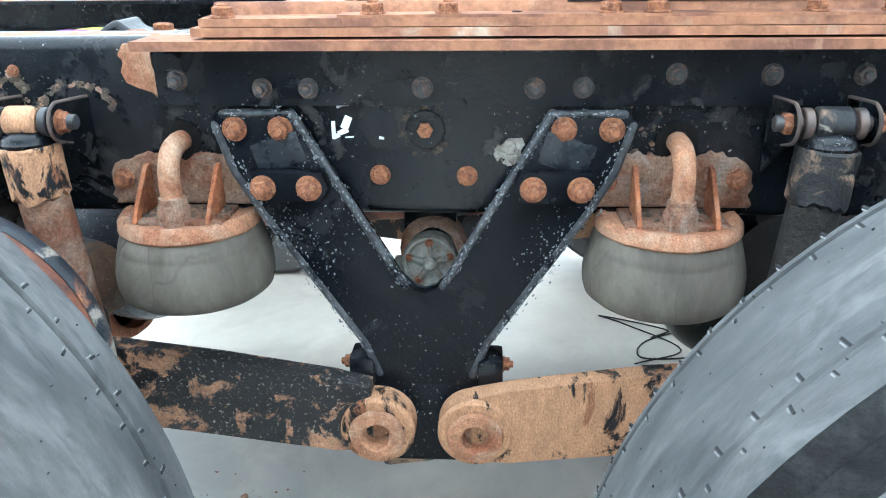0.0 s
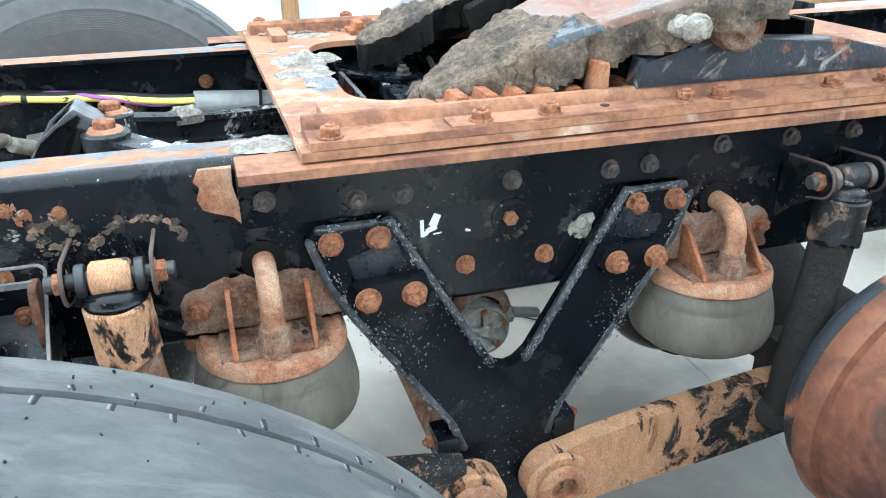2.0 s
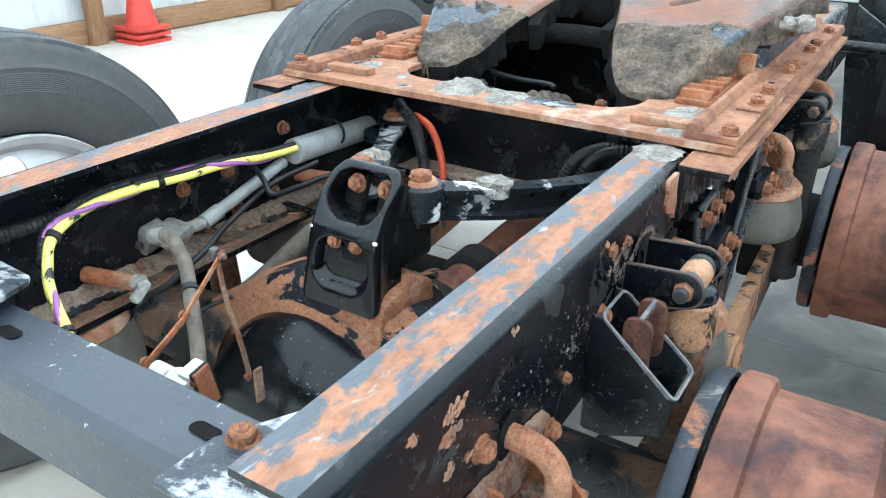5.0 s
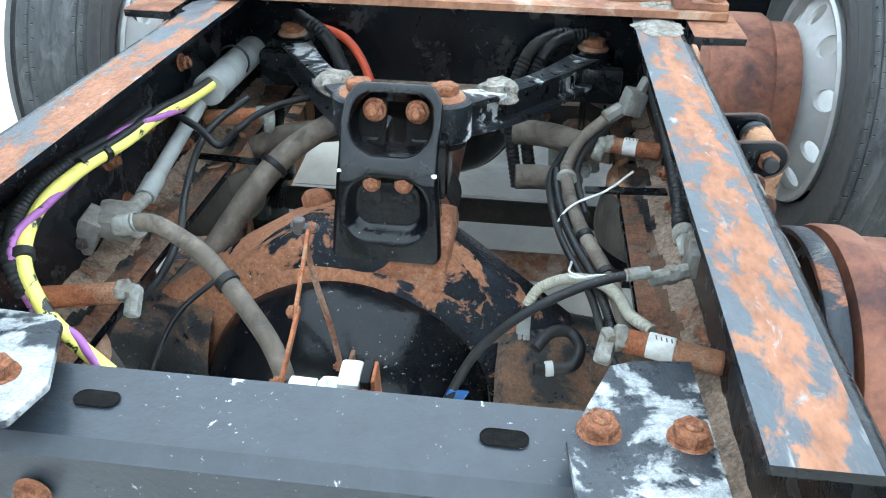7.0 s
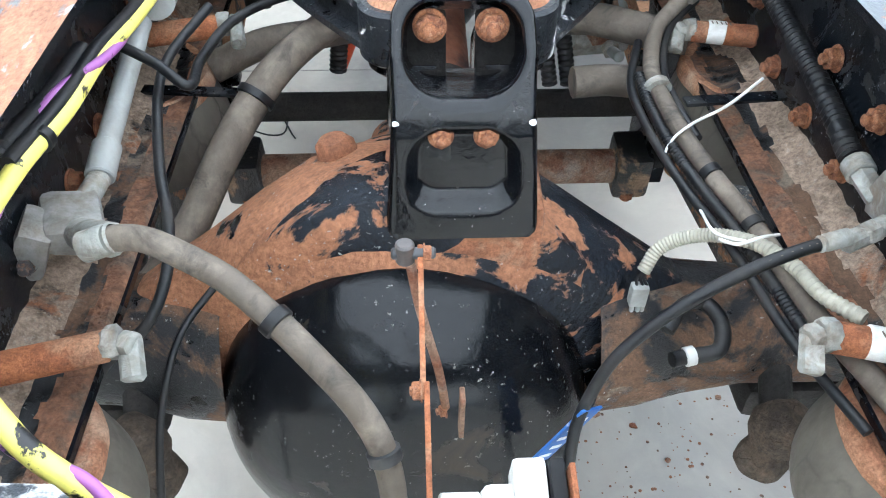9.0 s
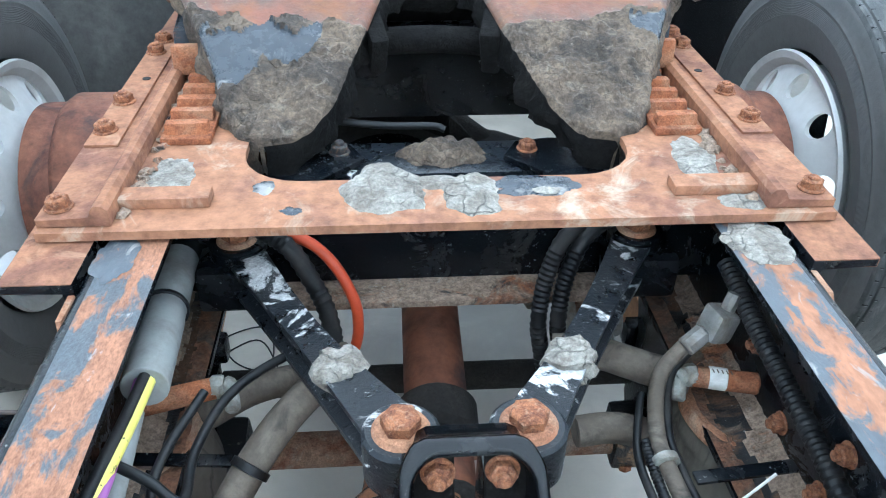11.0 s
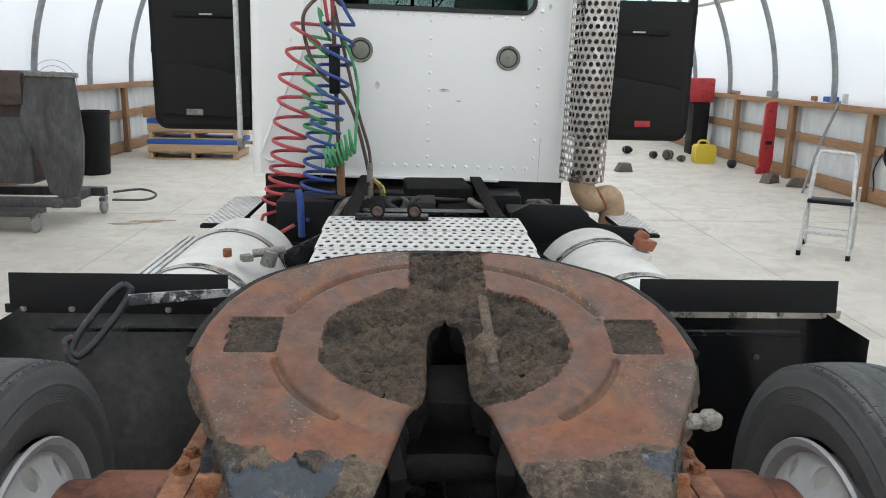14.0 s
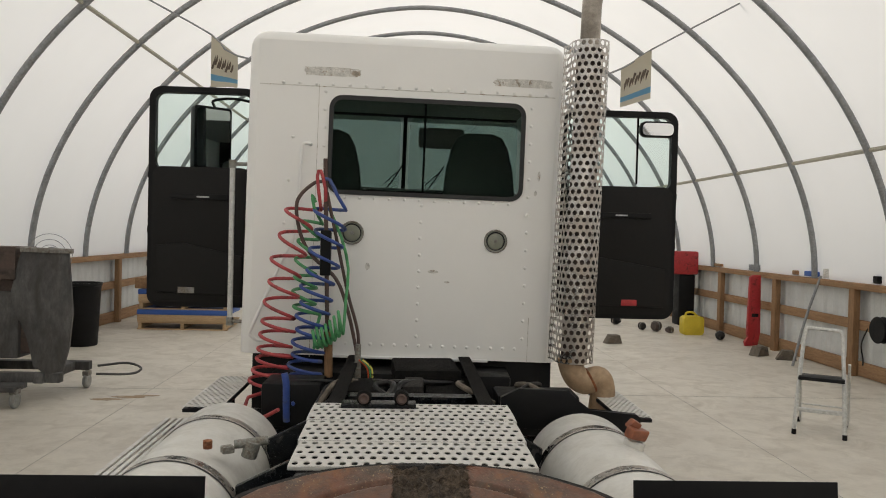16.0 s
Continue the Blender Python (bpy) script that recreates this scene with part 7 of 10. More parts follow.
cab = thing("truck_cab", (-0.10, CY, CZ0), "white riveted truck cab with a wide rear window", "truck cab")
W0, W1, V0, V1 = -0.607, 0.732, 2.134, 2.786


def roof_line(r=0.125, n=7):
    """The cab's section seen from behind: square below, rounded above."""
    pts = [(CX0, CZ0), (CX0, CZ1 - r)]
    pts += [(CX0 + r - r * math.cos(radians(a)), CZ1 - r + r * math.sin(radians(a))) for a in range(0, 91, 15)]
    pts += [(CX1 - r + r * math.sin(radians(a)), CZ1 - r + r * math.cos(radians(a))) for a in range(0, 91, 15)]
    pts += [(CX1, CZ1 - r), (CX1, CZ0)]
    out = []
    for p in pts:
        if not out or (Vector(p) - Vector(out[-1])).length > 1e-4:
            out.append(p)
    return out


def loft(bm, loops, closed=False):
    for a_, b_ in zip(loops, loops[1:]):
        n = len(a_)
        for k in range(n if closed else n - 1):
            bm.faces.new((a_[k], a_[(k + 1) % n], b_[(k + 1) % n], b_[k]))


# shell with a soft rear edge; open sides where the doors were
sec = roof_line()
cxm, czm = (CX0 + CX1) / 2, 2.0
bm = bm_new()
loops = []
for d, k in ((0.0, 0.07), (0.012, 0.035), (0.035, 0.012), (0.07, 0.0), (0.12, 0.0)):
    loops.append([bm.verts.new((x - math.copysign(min(k, abs(x - cxm)), x - cxm), CY + d, z - (k if z > CZ1 - 0.2 else 0))) for x, z in sec])
loft(bm, loops)
part("corner", bm, cab_white, cab, "rounded white corner panel", smooth=60)
bm = bm_new()
top = [p for p in sec if p[1] > CZ1 - 0.34]
top = [(CX0, CZ1 - 0.36)] + top + [(CX1, CZ1 - 0.36)]
loft(bm, [[bm.verts.new((x, CY + 0.12, z)) for x, z in top], [bm.verts.new((x, CY + CL, z - 0.05)) for x, z in top], [bm.verts.new((x * 0.96, CY + CL + 0.2, z - 0.35)) for x, z in top]])
part("roof", bm, cab_white, cab, "white roof", smooth=60)
for x, s in ((CX0, -1), (CX1, 1)):
    bm = bm_new()
    box(bm, (x - s * 0.01, CY + 0.25, (CZ0 + 2.86) / 2), (0.02, 0.27, 2.86 - CZ0), bev=0.003)
    part("side_panel", bm, cab_white, cab)
    bm = bm_new()
    box(bm, (x - s * 0.03, CY + CL, (CZ0 + 2.9) / 2), (0.06, 0.10, 2.9 - CZ0), bev=0.006)
    part("door_pillar", bm, black_plastic, cab)
    bm = bm_new()
    box(bm, (x - s * 0.04, CY + 0.9, CZ0 + 0.05), (0.08, 1.3, 0.10), bev=0.006)
    part("sill", bm, black_plastic, cab)
# rear wall with the window's opening
bm = bm_new()
x0, x1, z0, z1 = CX0 + 0.07, CX1 - 0.07, CZ0, CZ1 - 0.07
hole = round_rect(W0, W1, V0, V1, 0.075, 6)
outer = []
for k, (u, v) in enumerate(hole):
    corner = k // 7
    cu, cv = ((x1, z1), (x0, z1), (x0, z0), (x1, z0))[corner]
    t = (k % 7) / 6
    if t == 0.5:
        outer.append((cu, cv))
    elif (t < 0.5) == (corner in (0, 2)):
        outer.append((cu, v))
    else:
        outer.append((u, cv))
holed(bm, outer, hole, "y", CY, CY + 0.03)
part("rear_wall", bm, cab_white, cab, "white rear wall with scuffs", smooth=25)
bm = bm_new()
box(bm, ((CX0 + CX1) / 2, CY + 0.7, CZ0 + 0.02), (CX1 - CX0 - 0.06, 1.3, 0.03), bev=0.003)
part("floor_pan", bm, black_plastic, cab)
# window: seal and two panes
bm = bm_new()
loop_in, loop_out = round_rect(W0 + 0.012, W1 - 0.012, V0 + 0.012, V1 - 0.012, 0.065, 6), round_rect(W0 - 0.018, W1 + 0.018, V0 - 0.018, V1 + 0.018, 0.09, 6)
holed(bm, loop_out, loop_in, "y", CY - 0.012, CY + 0.004)
win = part("rear_window", bm, rubber_seal, cab, "wide tinted sliding window in a black seal")
bm = bm_new()
prism(bm, round_rect(W0 + 0.008, W1 - 0.008, V0 + 0.008, V1 - 0.008, 0.065, 6), "y", CY + 0.012, CY + 0.016, bev=0)
glass_pane = part("pane", bm, pane_tint, win, "dark tinted glass")
glass_pane.visible_shadow = False
for x in (0.045,):
    bm = bm_new()
    box(bm, (x, CY + 0.022, (V0 + V1) / 2), (0.016, 0.012, V1 - V0 - 0.02), bev=0.002)
    part("slider_bar", bm, rubber_seal, win)
# joints, rivets and lower trim
RIVET = mesh_of("rivet", lathe(bm_new(), [(1.0, 0), (0.95, 0.55), (0.5, 0.85), (0, 0.9)], (0, 0, 0), seg=8), cab_white)


def rivet(x, z, s=0.0125):
    ob = new("rivet", RIVET)
    ob.parent = cab
    ob.matrix_basis = Matrix.Translation(Vector((x, CY, z)) - ORIGIN[cab.name]) @ turn_to((0, -1, 0)) @ Matrix.Scale(s, 4)


bm = bm_new()
box(bm, (-0.08, CY - 0.001, 2.857), (2.06, 0.003, 0.006), bev=0)
part("seam", bm, bare_patch, cab, "panel seam")
for x in (-0.70, 0.83):
    bm = bm_new()
    box(bm, (x, CY - 0.001, 1.92 if x < 0 else 1.14), (0.004, 0.003, 1.9 if x < 0 else 0.32), bev=0)
    part("seam", bm, bare_patch, cab, "panel seam")
for k in range(14):
    rivet(-0.655, 1.2 + 0.125 * k)
    rivet(0.79, 1.15 + 0.125 * k)
for k in range(9):
    rivet(0.04, 1.14 + 0.115 * k)
for k in range(17):
    rivet(-0.95 + 0.115 * k, 2.875)
    rivet(-0.62 + 0.085 * k, 1.075)
for k in range(12):
    rivet(-0.50 + 0.105 * k, 2.095)
for k in range(5):
    rivet(-0.95 + 0.02 * k, 1.3 + 0.3 * k)
bm = bm_new()
box(bm, (0.0, CY - 0.012, 0.985), (1.10, 0.03, 0.016), bev=0.003)
part("drip_rail", bm, white_paint, cab, "white drip rail")
for x, z, w, h in ((-0.615, 2.962, 0.40, 0.060), (0.73, 2.948, 0.40, 0.055), (0.14, 1.60, 0.075, 0.022), (-0.32, 1.62, 0.03, 0.05), (0.24, 1.53, 0.04, 0.013), (0.86, 2.3, 0.02, 0.07), (0.84, 2.18, 0.02, 0.04)):
    # long marks are left by torn tape and keep its straight sides
    bm = bm_new()
    n, square = 44, 0.35 if w > 0.2 else 1.0
    outline = []
    for k in range(n):
        c, d = math.cos(2 * math.pi * k / n), math.sin(2 * math.pi * k / n)
        tear = 1 + 0.16 * noise.noise(Vector((c * 2.5, d * 2.5, x * 7))) + 0.10 * noise.noise(Vector((c * 9, d * 9, z * 7)))
        outline.append((x + w / 2 * math.copysign(abs(c) ** square, c) * tear, z + h / 2 * math.copysign(abs(d) ** square, d) * tear))
    prism(bm, outline, "y", CY - 0.0012, CY + 0.001, bev=0)
    part("scuff", bm, bare_patch, cab, "scraped patch of paint")
# round vents
for x, z in ((0.572, 1.832), (-0.436, 1.850)):
    bm = bm_new()
    lathe(bm, [(0.079, 0), (0.079, 0.006), (0.072, 0.013), (0.062, 0.010), (0.058, 0.004), (0.05, 0.008), (0.02, 0.012), (0, 0.012)], (x, CY, z), (0, -1, 0), seg=40)
    lamp = part("round_lamp", bm, lamp_glass, cab, "round lamp with a greenish lens")
    bm = bm_new()
    lathe(bm, [(0.081, 0.0), (0.083, 0.008), (0.076, 0.015), (0.070, 0.012)], (x, CY, z), (0, -1, 0), seg=40)
    part("ring", bm, zinc, lamp)
    bm = bm_new()
    lathe(bm, [(0.064, 0.0110), (0.066, 0.0135), (0.060, 0.0125), (0.057, 0.0070), (0.064, 0.0060)], (x, CY, z), (0, -1, 0), seg=40)
    part("gasket", bm, rubber_seal, lamp, "dark gasket")
    bm = bm_new()
    lathe(bm, [(0.014, 0.0115), (0.014, 0.016), (0.009, 0.018), (0, 0.018)], (x, CY, z), (0, -1, 0), seg=20)
    part("boss", bm, zinc, lamp)
# rail of bent rod on the rear wall
bm = bm_new()
tube(bm, [(-0.745, CY, 2.452), (-0.745, CY - 0.05, 2.452), (-0.79, CY - 0.06, 2.44), (-0.80, CY - 0.06, 2.3), (-0.82, CY - 0.06, 1.85), (-0.90, CY - 0.06, 1.65), (-1.09, CY - 0.06, 1.18), (-1.10, CY - 0.06, 1.12), (-1.06, CY - 0.04, 1.08), (-1.02, CY, 1.08)], 0.012, seg=8, n=5)
part("grab_rod", bm, cab_white, cab, "bent grab rod")
for x, s, z0, z1 in ((CX0 - 0.140, -1, 1.18, 2.34), (CX1 + 0.275, 1, 1.28, 2.36)):
    rail = thing("grab_rail", (x, CY + 0.35, z0), "tall grey aluminium grab rail beside the cab door", "grab rail", "grab rails")
    bm = bm_new()
    cyl(bm, (x, CY + 0.35, z0), (x, CY + 0.35, z1), 0.02, seg=14)
    part("tube", bm, aluminium, rail)
    for z in (z0, z1):
        bm = bm_new()
        cyl(bm, (x, CY + 0.35, z - 0.03), (x, CY + 0.35, z + 0.03), 0.028, seg=14)
        cyl(bm, (x, CY + 0.35, z), (x + 0.16 if s < 0 else x - 0.29, CY + 0.33, z), 0.014, seg=10)
        part("bracket", bm, fitting_grey, rail)
# inside: lining, seats, dash and windscreen
bm = bm_new()
box(bm, (-0.10, CY + 0.80, 2.93), (2.0, 1.45, 0.03), bev=0.004)
part("headliner", bm, dark_cloth, cab, "dark headliner")
for x in (CX0 + 0.045, CX1 - 0.045):
    bm = bm_new()
    box(bm, (x, CY + 0.24, 2.0), (0.03, 0.36, 1.9), bev=0.004)
    part("inner_panel", bm, door_trim, cab)
for x in (-0.66, 0.50):
    seat = thing("seat", (x, CY + 0.5, CZ0 + 0.05), "dark high-backed truck seat inside the cab", "seat", "cab seats")
    bm = bm_new()
    side = [(0.27, 1.55), (0.27, 2.15), (0.25, 2.36), (0.215, 2.52), (0.17, 2.60), (0.10, 2.63)]
    prism(bm, [(x + u, z) for u, z in side] + [(x - u, z) for u, z in reversed(side)], "y", CY + 0.42, CY + 0.56, bev=0.03)
    part("backrest", bm, dark_cloth, seat)
    bm = bm_new()
    box(bm, (x, CY + 0.72, 1.5), (0.5, 0.5, 0.16), bev=0.05)
    part("cushion", bm, dark_cloth, seat)
    bm = bm_new()
    box(bm, (x, CY + 0.7, 1.22), (0.36, 0.36, 0.44), bev=0.03)
    part("base", bm, black_plastic, seat)
bm = bm_new()
prism(bm, [(CY + 1.15, 1.0), (CY + 1.15, 2.05), (CY + 1.25, 2.22), (CY + 1.55, 2.26), (CY + 1.6, 1.0)], "x", CX0 + 0.1, CX1 - 0.1, bev=0.03)
part("dashboard", bm, door_trim, cab, "dark dashboard")
for x0_, x1_ in ((CX0 + 0.12, -0.14), (-0.06, CX1 - 0.12)):
    bm = bm_new()
    prism(bm, round_rect(x0_, x1_, 2.24, 2.90, 0.06, 5), "y", CY + CL + 0.02, CY + CL + 0.026, bev=0)
    pane = part("windscreen", bm, pane_clear, cab, "windscreen pane")
    pane.visible_shadow = False
bm = bm_new()
box(bm, (-0.10, CY + CL + 0.02, 2.57), (0.035, 0.04, 0.70), bev=0.006)
box(bm, (-0.10, CY + CL + 0.02, 2.98), (2.0, 0.05, 0.16), bev=0.006)
part("windscreen_frame", bm, black_plastic, cab)
for x in (-0.25, 0.12):
    wip = bm_new()
    tube(wip, [(x, CY + CL + 0.045, 2.26), (x + 0.07, CY + CL + 0.05, 2.36), (x + 0.14, CY + CL + 0.05, 2.48)], 0.007, seg=6, n=4)
    tube(wip, [(x - 0.02, CY + CL + 0.045, 2.30), (x + 0.10, CY + CL + 0.05, 2.42)], 0.005, seg=6, n=4)
    part("wiper", wip, rubber_seal, cab)
bm = bm_new()
prism(bm, round_rect(0.02, 0.42, 2.62, 2.80, 0.03, 4), "y", CY + CL - 0.12, CY + CL - 0.09, bev=0.004)
part("sun_visor", bm, dark_cloth, cab)
bm = bm_new()
lathe(bm, [(0.225, -0.012), (0.237, 0), (0.225, 0.012), (0.213, 0), (0.225, -0.012)], (-0.60, CY + 1.08, 2.06), (0, -0.75, 0.66), seg=32)
part("steering_wheel", bm, black_plastic, cab, "black steering wheel")
# hood and engine bay ahead keep the floor from showing through
bm = bm_new()
prism(bm, [(CY + CL + 0.1, 0.75), (CY + CL + 0.1, 2.2), (CY + CL + 0.4, 2.1), (CY + CL + 2.0, 1.8), (CY + CL + 2.2, 1.6), (CY + CL + 2.2, 0.75)], "x", -0.85, 0.65, bev=0.08)
hood = part("hood", bm, cab_white, cab, "white sloping hood")


# the cab leans a little on its mounts
cab.rotation_euler = (0, radians(1.0), 0)


# ---- open doors
def door(s, hinge, width, z0, z1, y):
    ob = thing("cab_door", (hinge, y, z0), "open cab door with dark trim and a clear window", "door", "cab doors")
    a, b = sorted((hinge, hinge + s * width))
    zb = z0 + (z1 - z0) * 0.625
    bm = bm_new()
    holed(bm, round_rect(a, b, z0, z1, 0.10, 6), round_rect(a + 0.05, b - 0.05, zb, z1 - 0.05, 0.07, 6), "y", y - 0.02, y + 0.045)
    part("door_frame", bm, black_plastic, ob, "black door frame")
    bm = bm_new()
    prism(bm, round_rect(a + 0.04, b - 0.04, z0 + 0.04, zb + 0.02, 0.07, 6), "y", y - 0.055, y - 0.015, bev=0.012)
    trim = part("trim_panel", bm, door_trim, ob, "dark moulded trim panel")
    bm = bm_new()
    prism(bm, [(a + 0.09, z0 + 0.12), (b - 0.09, z0 + 0.10), (b - 0.09, z0 + 0.42), (a + 0.30, z0 + 0.52), (a + 0.09, z0 + 0.50)], "y", y - 0.075, y - 0.05, bev=0.012)
    part("pocket", bm, door_trim, trim, "door pocket")
    bm = bm_new()
    box(bm, ((a + b) / 2, y - 0.062, zb - 0.22), (width * 0.55, 0.02, 0.045), bev=0.006)
    part("arm_rest", bm, black_plastic, trim)
    bm = bm_new()
    box(bm, ((a + b) / 2 + 0.02, y - 0.0735, zb - 0.22), (0.10, 0.002, 0.012), bev=0)
    part("badge", bm, wheel_silver, trim, "small silver badge strip")
    bm = bm_new()
    box(bm, ((a + b) / 2 + s * 0.1, y - 0.077, z0 + 0.14), (0.13, 0.004, 0.05), bev=0.001)
    part("reflector", bm, red_paint if s > 0 else zinc, trim, "small reflector")
    bm = bm_new()
    prism(bm, round_rect(a + 0.045, b - 0.045, zb - 0.005, z1 - 0.045, 0.07, 6), "y", y + 0.010, y + 0.014, bev=0)
    pane = part("pane", bm, pane_clear, ob, "clear greenish glass")
    pane.visible_shadow = False
    if s > 0:
        bm = bm_new()
        box(bm, (b - 0.33, y + 0.02, (zb + z1) / 2), (0.014, 0.02, z1 - zb - 0.09), bev=0.003)
        part("vent_bar", bm, black_plastic, ob)
    for z in (z0 + 0.35, z0 + 0.62, zb - 0.05):
        bm = bm_new()
        box(bm, (a + 0.004 if s < 0 else b - 0.004, y + 0.02, z), (0.03, 0.05, 0.05), bev=0.006)
        part("latch", bm, black_plastic, ob)
    return ob


door(-1, -1.27, 0.86, 1.22, 3.00, 5.38)
door(1, 1.22, 0.985, 1.19, 2.92, 5.38)
mir = thing("wing_mirror", (-1.70, 5.75, 2.3), "tall dark wing mirror on bracket arms", "mirror")
bm = bm_new()
prism(bm, round_rect(-0.17, 0.17, 2.36, 2.90, 0.03, 4), "y", -0.01, 0.07, bev=0.01)
bm.transform(pose(-1.71, 5.72, 0, 0, 0, 39))
part("housing", bm, black_plastic, mir)
bm = bm_new()
prism(bm, round_rect(-0.148, 0.148, 2.385, 2.875, 0.02, 4), "y", -0.016, -0.012, bev=0)
bm.transform(pose(-1.71, 5.72, 0, 0, 0, 39))
part("glass", bm, mirror_mat, mir, "mirror glass")
bm = bm_new()
tube(bm, [(-1.71, 5.76, 2.9), (-1.71, 5.76, 2.96), (-1.5, 5.8, 2.98), (-1.15, 5.85, 2.9)], 0.012, seg=8)
tube(bm, [(-1.71, 5.76, 2.36), (-1.70, 5.76, 2.28), (-1.5, 5.8, 2.30), (-1.15, 5.85, 2.34)], 0.012, seg=8)
part("arm", bm, black_plastic, mir)
mir2 = thing("side_mirror", (2.02, 5.30, 2.78), "small convex mirror on the cab door frame", "mirror")
bm = bm_new()
prism(bm, round_rect(1.86, 2.16, 2.70, 2.83, 0.05, 5), "y", 5.29, 5.335, bev=0.012)
part("housing", bm, black_plastic, mir2)
bm = bm_new()
prism(bm, round_rect(1.88, 2.14, 2.715, 2.815, 0.04, 5), "y", 5.283, 5.287, bev=0)
part("glass", bm, mirror_mat, mir2)

# ---- exhaust stack with a perforated guard
stack = thing("exhaust_stack", (1.07, 4.2, 0.75), "tall exhaust stack in a bright perforated steel guard", "exhaust stack")
SX, SY, SZ0, SZ1 = 1.128, 4.16, 1.02, 3.17
bm = bm_new()


def guard(u, v, d):
    """Half round in front with a flat wing towards the cab."""
    z = SZ0 + (SZ1 - SZ0) * v
    r = 0.128 - d
    lean = -0.02 + 0.055 * v
    if u < 0.22:
        t = u / 0.22
        return Vector((SX - 0.152 + lean + t * 0.027, SY + 0.13 - 0.03 * t, z))
    a = radians(175 + 200 * (u - 0.22) / 0.78)
    return Vector((SX + lean + r * math.cos(a), SY + r * math.sin(a), z))


perforated(bm, 13, 46, guard, hole=0.36, deep=0.002)
part("guard", bm, steel_bright, stack, "bright guard with round holes", smooth=50)
bm = bm_new()
cyl(bm, (SX - 0.02, SY, SZ0 - 0.01), (SX + 0.035, SY, SZ1 - 0.05), 0.088, seg=28)
part("muffler", bm, scrap_rust, stack, "dark heat-stained muffler")
bm = bm_new()
tube(bm, [(SX + 0.03, SY, SZ1 - 0.1), (SX + 0.035, SY, SZ1 + 0.12), (SX + 0.045, SY, SZ1 + 0.3), (SX + 0.10, SY - 0.01, SZ1 + 0.45), (SX + 0.22, SY - 0.02, SZ1 + 0.58)], 0.067, seg=22, n=6)
part("tail_pipe", bm, pipe_sooty, stack, "sooty bent tail pipe")
bm = bm_new()
tube(bm, [(SX - 0.045, SY, SZ0 + 0.03), (SX - 0.035, SY, SZ0 - 0.03), (SX + 0.0, SY, SZ0 - 0.10), (SX + 0.06, SY, SZ0 - 0.135), (SX + 0.12, SY, SZ0 - 0.115), (SX + 0.165, SY + 0.01, SZ0 - 0.12), (SX + 0.19, SY + 0.02, SZ0 - 0.19), (SX + 0.185, SY + 0.03, SZ0 - 0.30), (SX + 0.17, SY + 0.05, SZ0 - 0.5)], 0.084, seg=22, n=6)
part("elbow", bm, pipe_tan, stack, "heat-tanned elbow pipe")
bm = bm_new()
lathe(bm, [(0.085, -0.008), (0.088, 0), (0.085, 0.008)], (SX + 0.10, SY, SZ0 - 0.123), (1, 0, 0.5), seg=24)
part("clamp", bm, rust, stack)

# ---- perforated walkway between the tanks
walkway = thing("walkway_plate", (0, 2.4, 0.97), "perforated aluminium walkway plate over the frame", "walkway")
for k, (y0, y1) in enumerate(((1.78, 2.12), (2.13, 2.47), (2.48, 2.82))):
    bm = bm_new()
    w = 0.458 + 0.010 * k
    perforated(bm, 21, 5, lambda u, v, d, y0=y0, y1=y1, w=w: Vector((-w + 2 * w * u, y0 + (y1 - y0) * v, 1.016 - d + 0.004 * math.sin(math.pi * v))), hole=0.30, deep=0.004)
    part("panel", bm, steel_plate, walkway, "panel with rows of holes", smooth=30)
    bm = bm_new()
    box(bm, (0, y0, 1.008), (2 * w, 0.006, 0.014), bev=0.001)
    part("lip", bm, steel_plate, walkway)
bm = bm_new()
box(bm, (0, 2.3, 0.94), (0.66, 1.0, 0.012), bev=0)
part("under_tray", bm, grease, walkway, "dark tray")
# valve cluster standing on the walkway
glad = thing("gladhand_bracket", (-0.17, 2.73, 1.017), "rusty brown air line couplings on the walkway", "air coupling")
bm = bm_new()
box(bm, (-0.16, 2.74, 1.03), (0.36, 0.10, 0.022), bev=0.006)
part("bracket", bm, frame_black, glad)
for x in (-0.23, -0.05):
    bm = bm_new()
    cyl(bm, (x, 2.72, 1.035), (x, 2.72, 1.09), 0.030, seg=20, bev=0.006)
    cyl(bm, (x, 2.68, 1.07), (x, 2.75, 1.07), 0.036, seg=20, bev=0.008)
    part("coupling", bm, grimy_shade_black, glad, "brown coupling")
    bm = bm_new()
    lathe(bm, [(0.022, 0), (0.026, 0.004), (0.018, 0.008), (0.010, 0.003), (0, 0.003)], (x, 2.68, 1.07), (0, -1, 0), seg=20)
    part("seal", bm, coil_brown, glad)

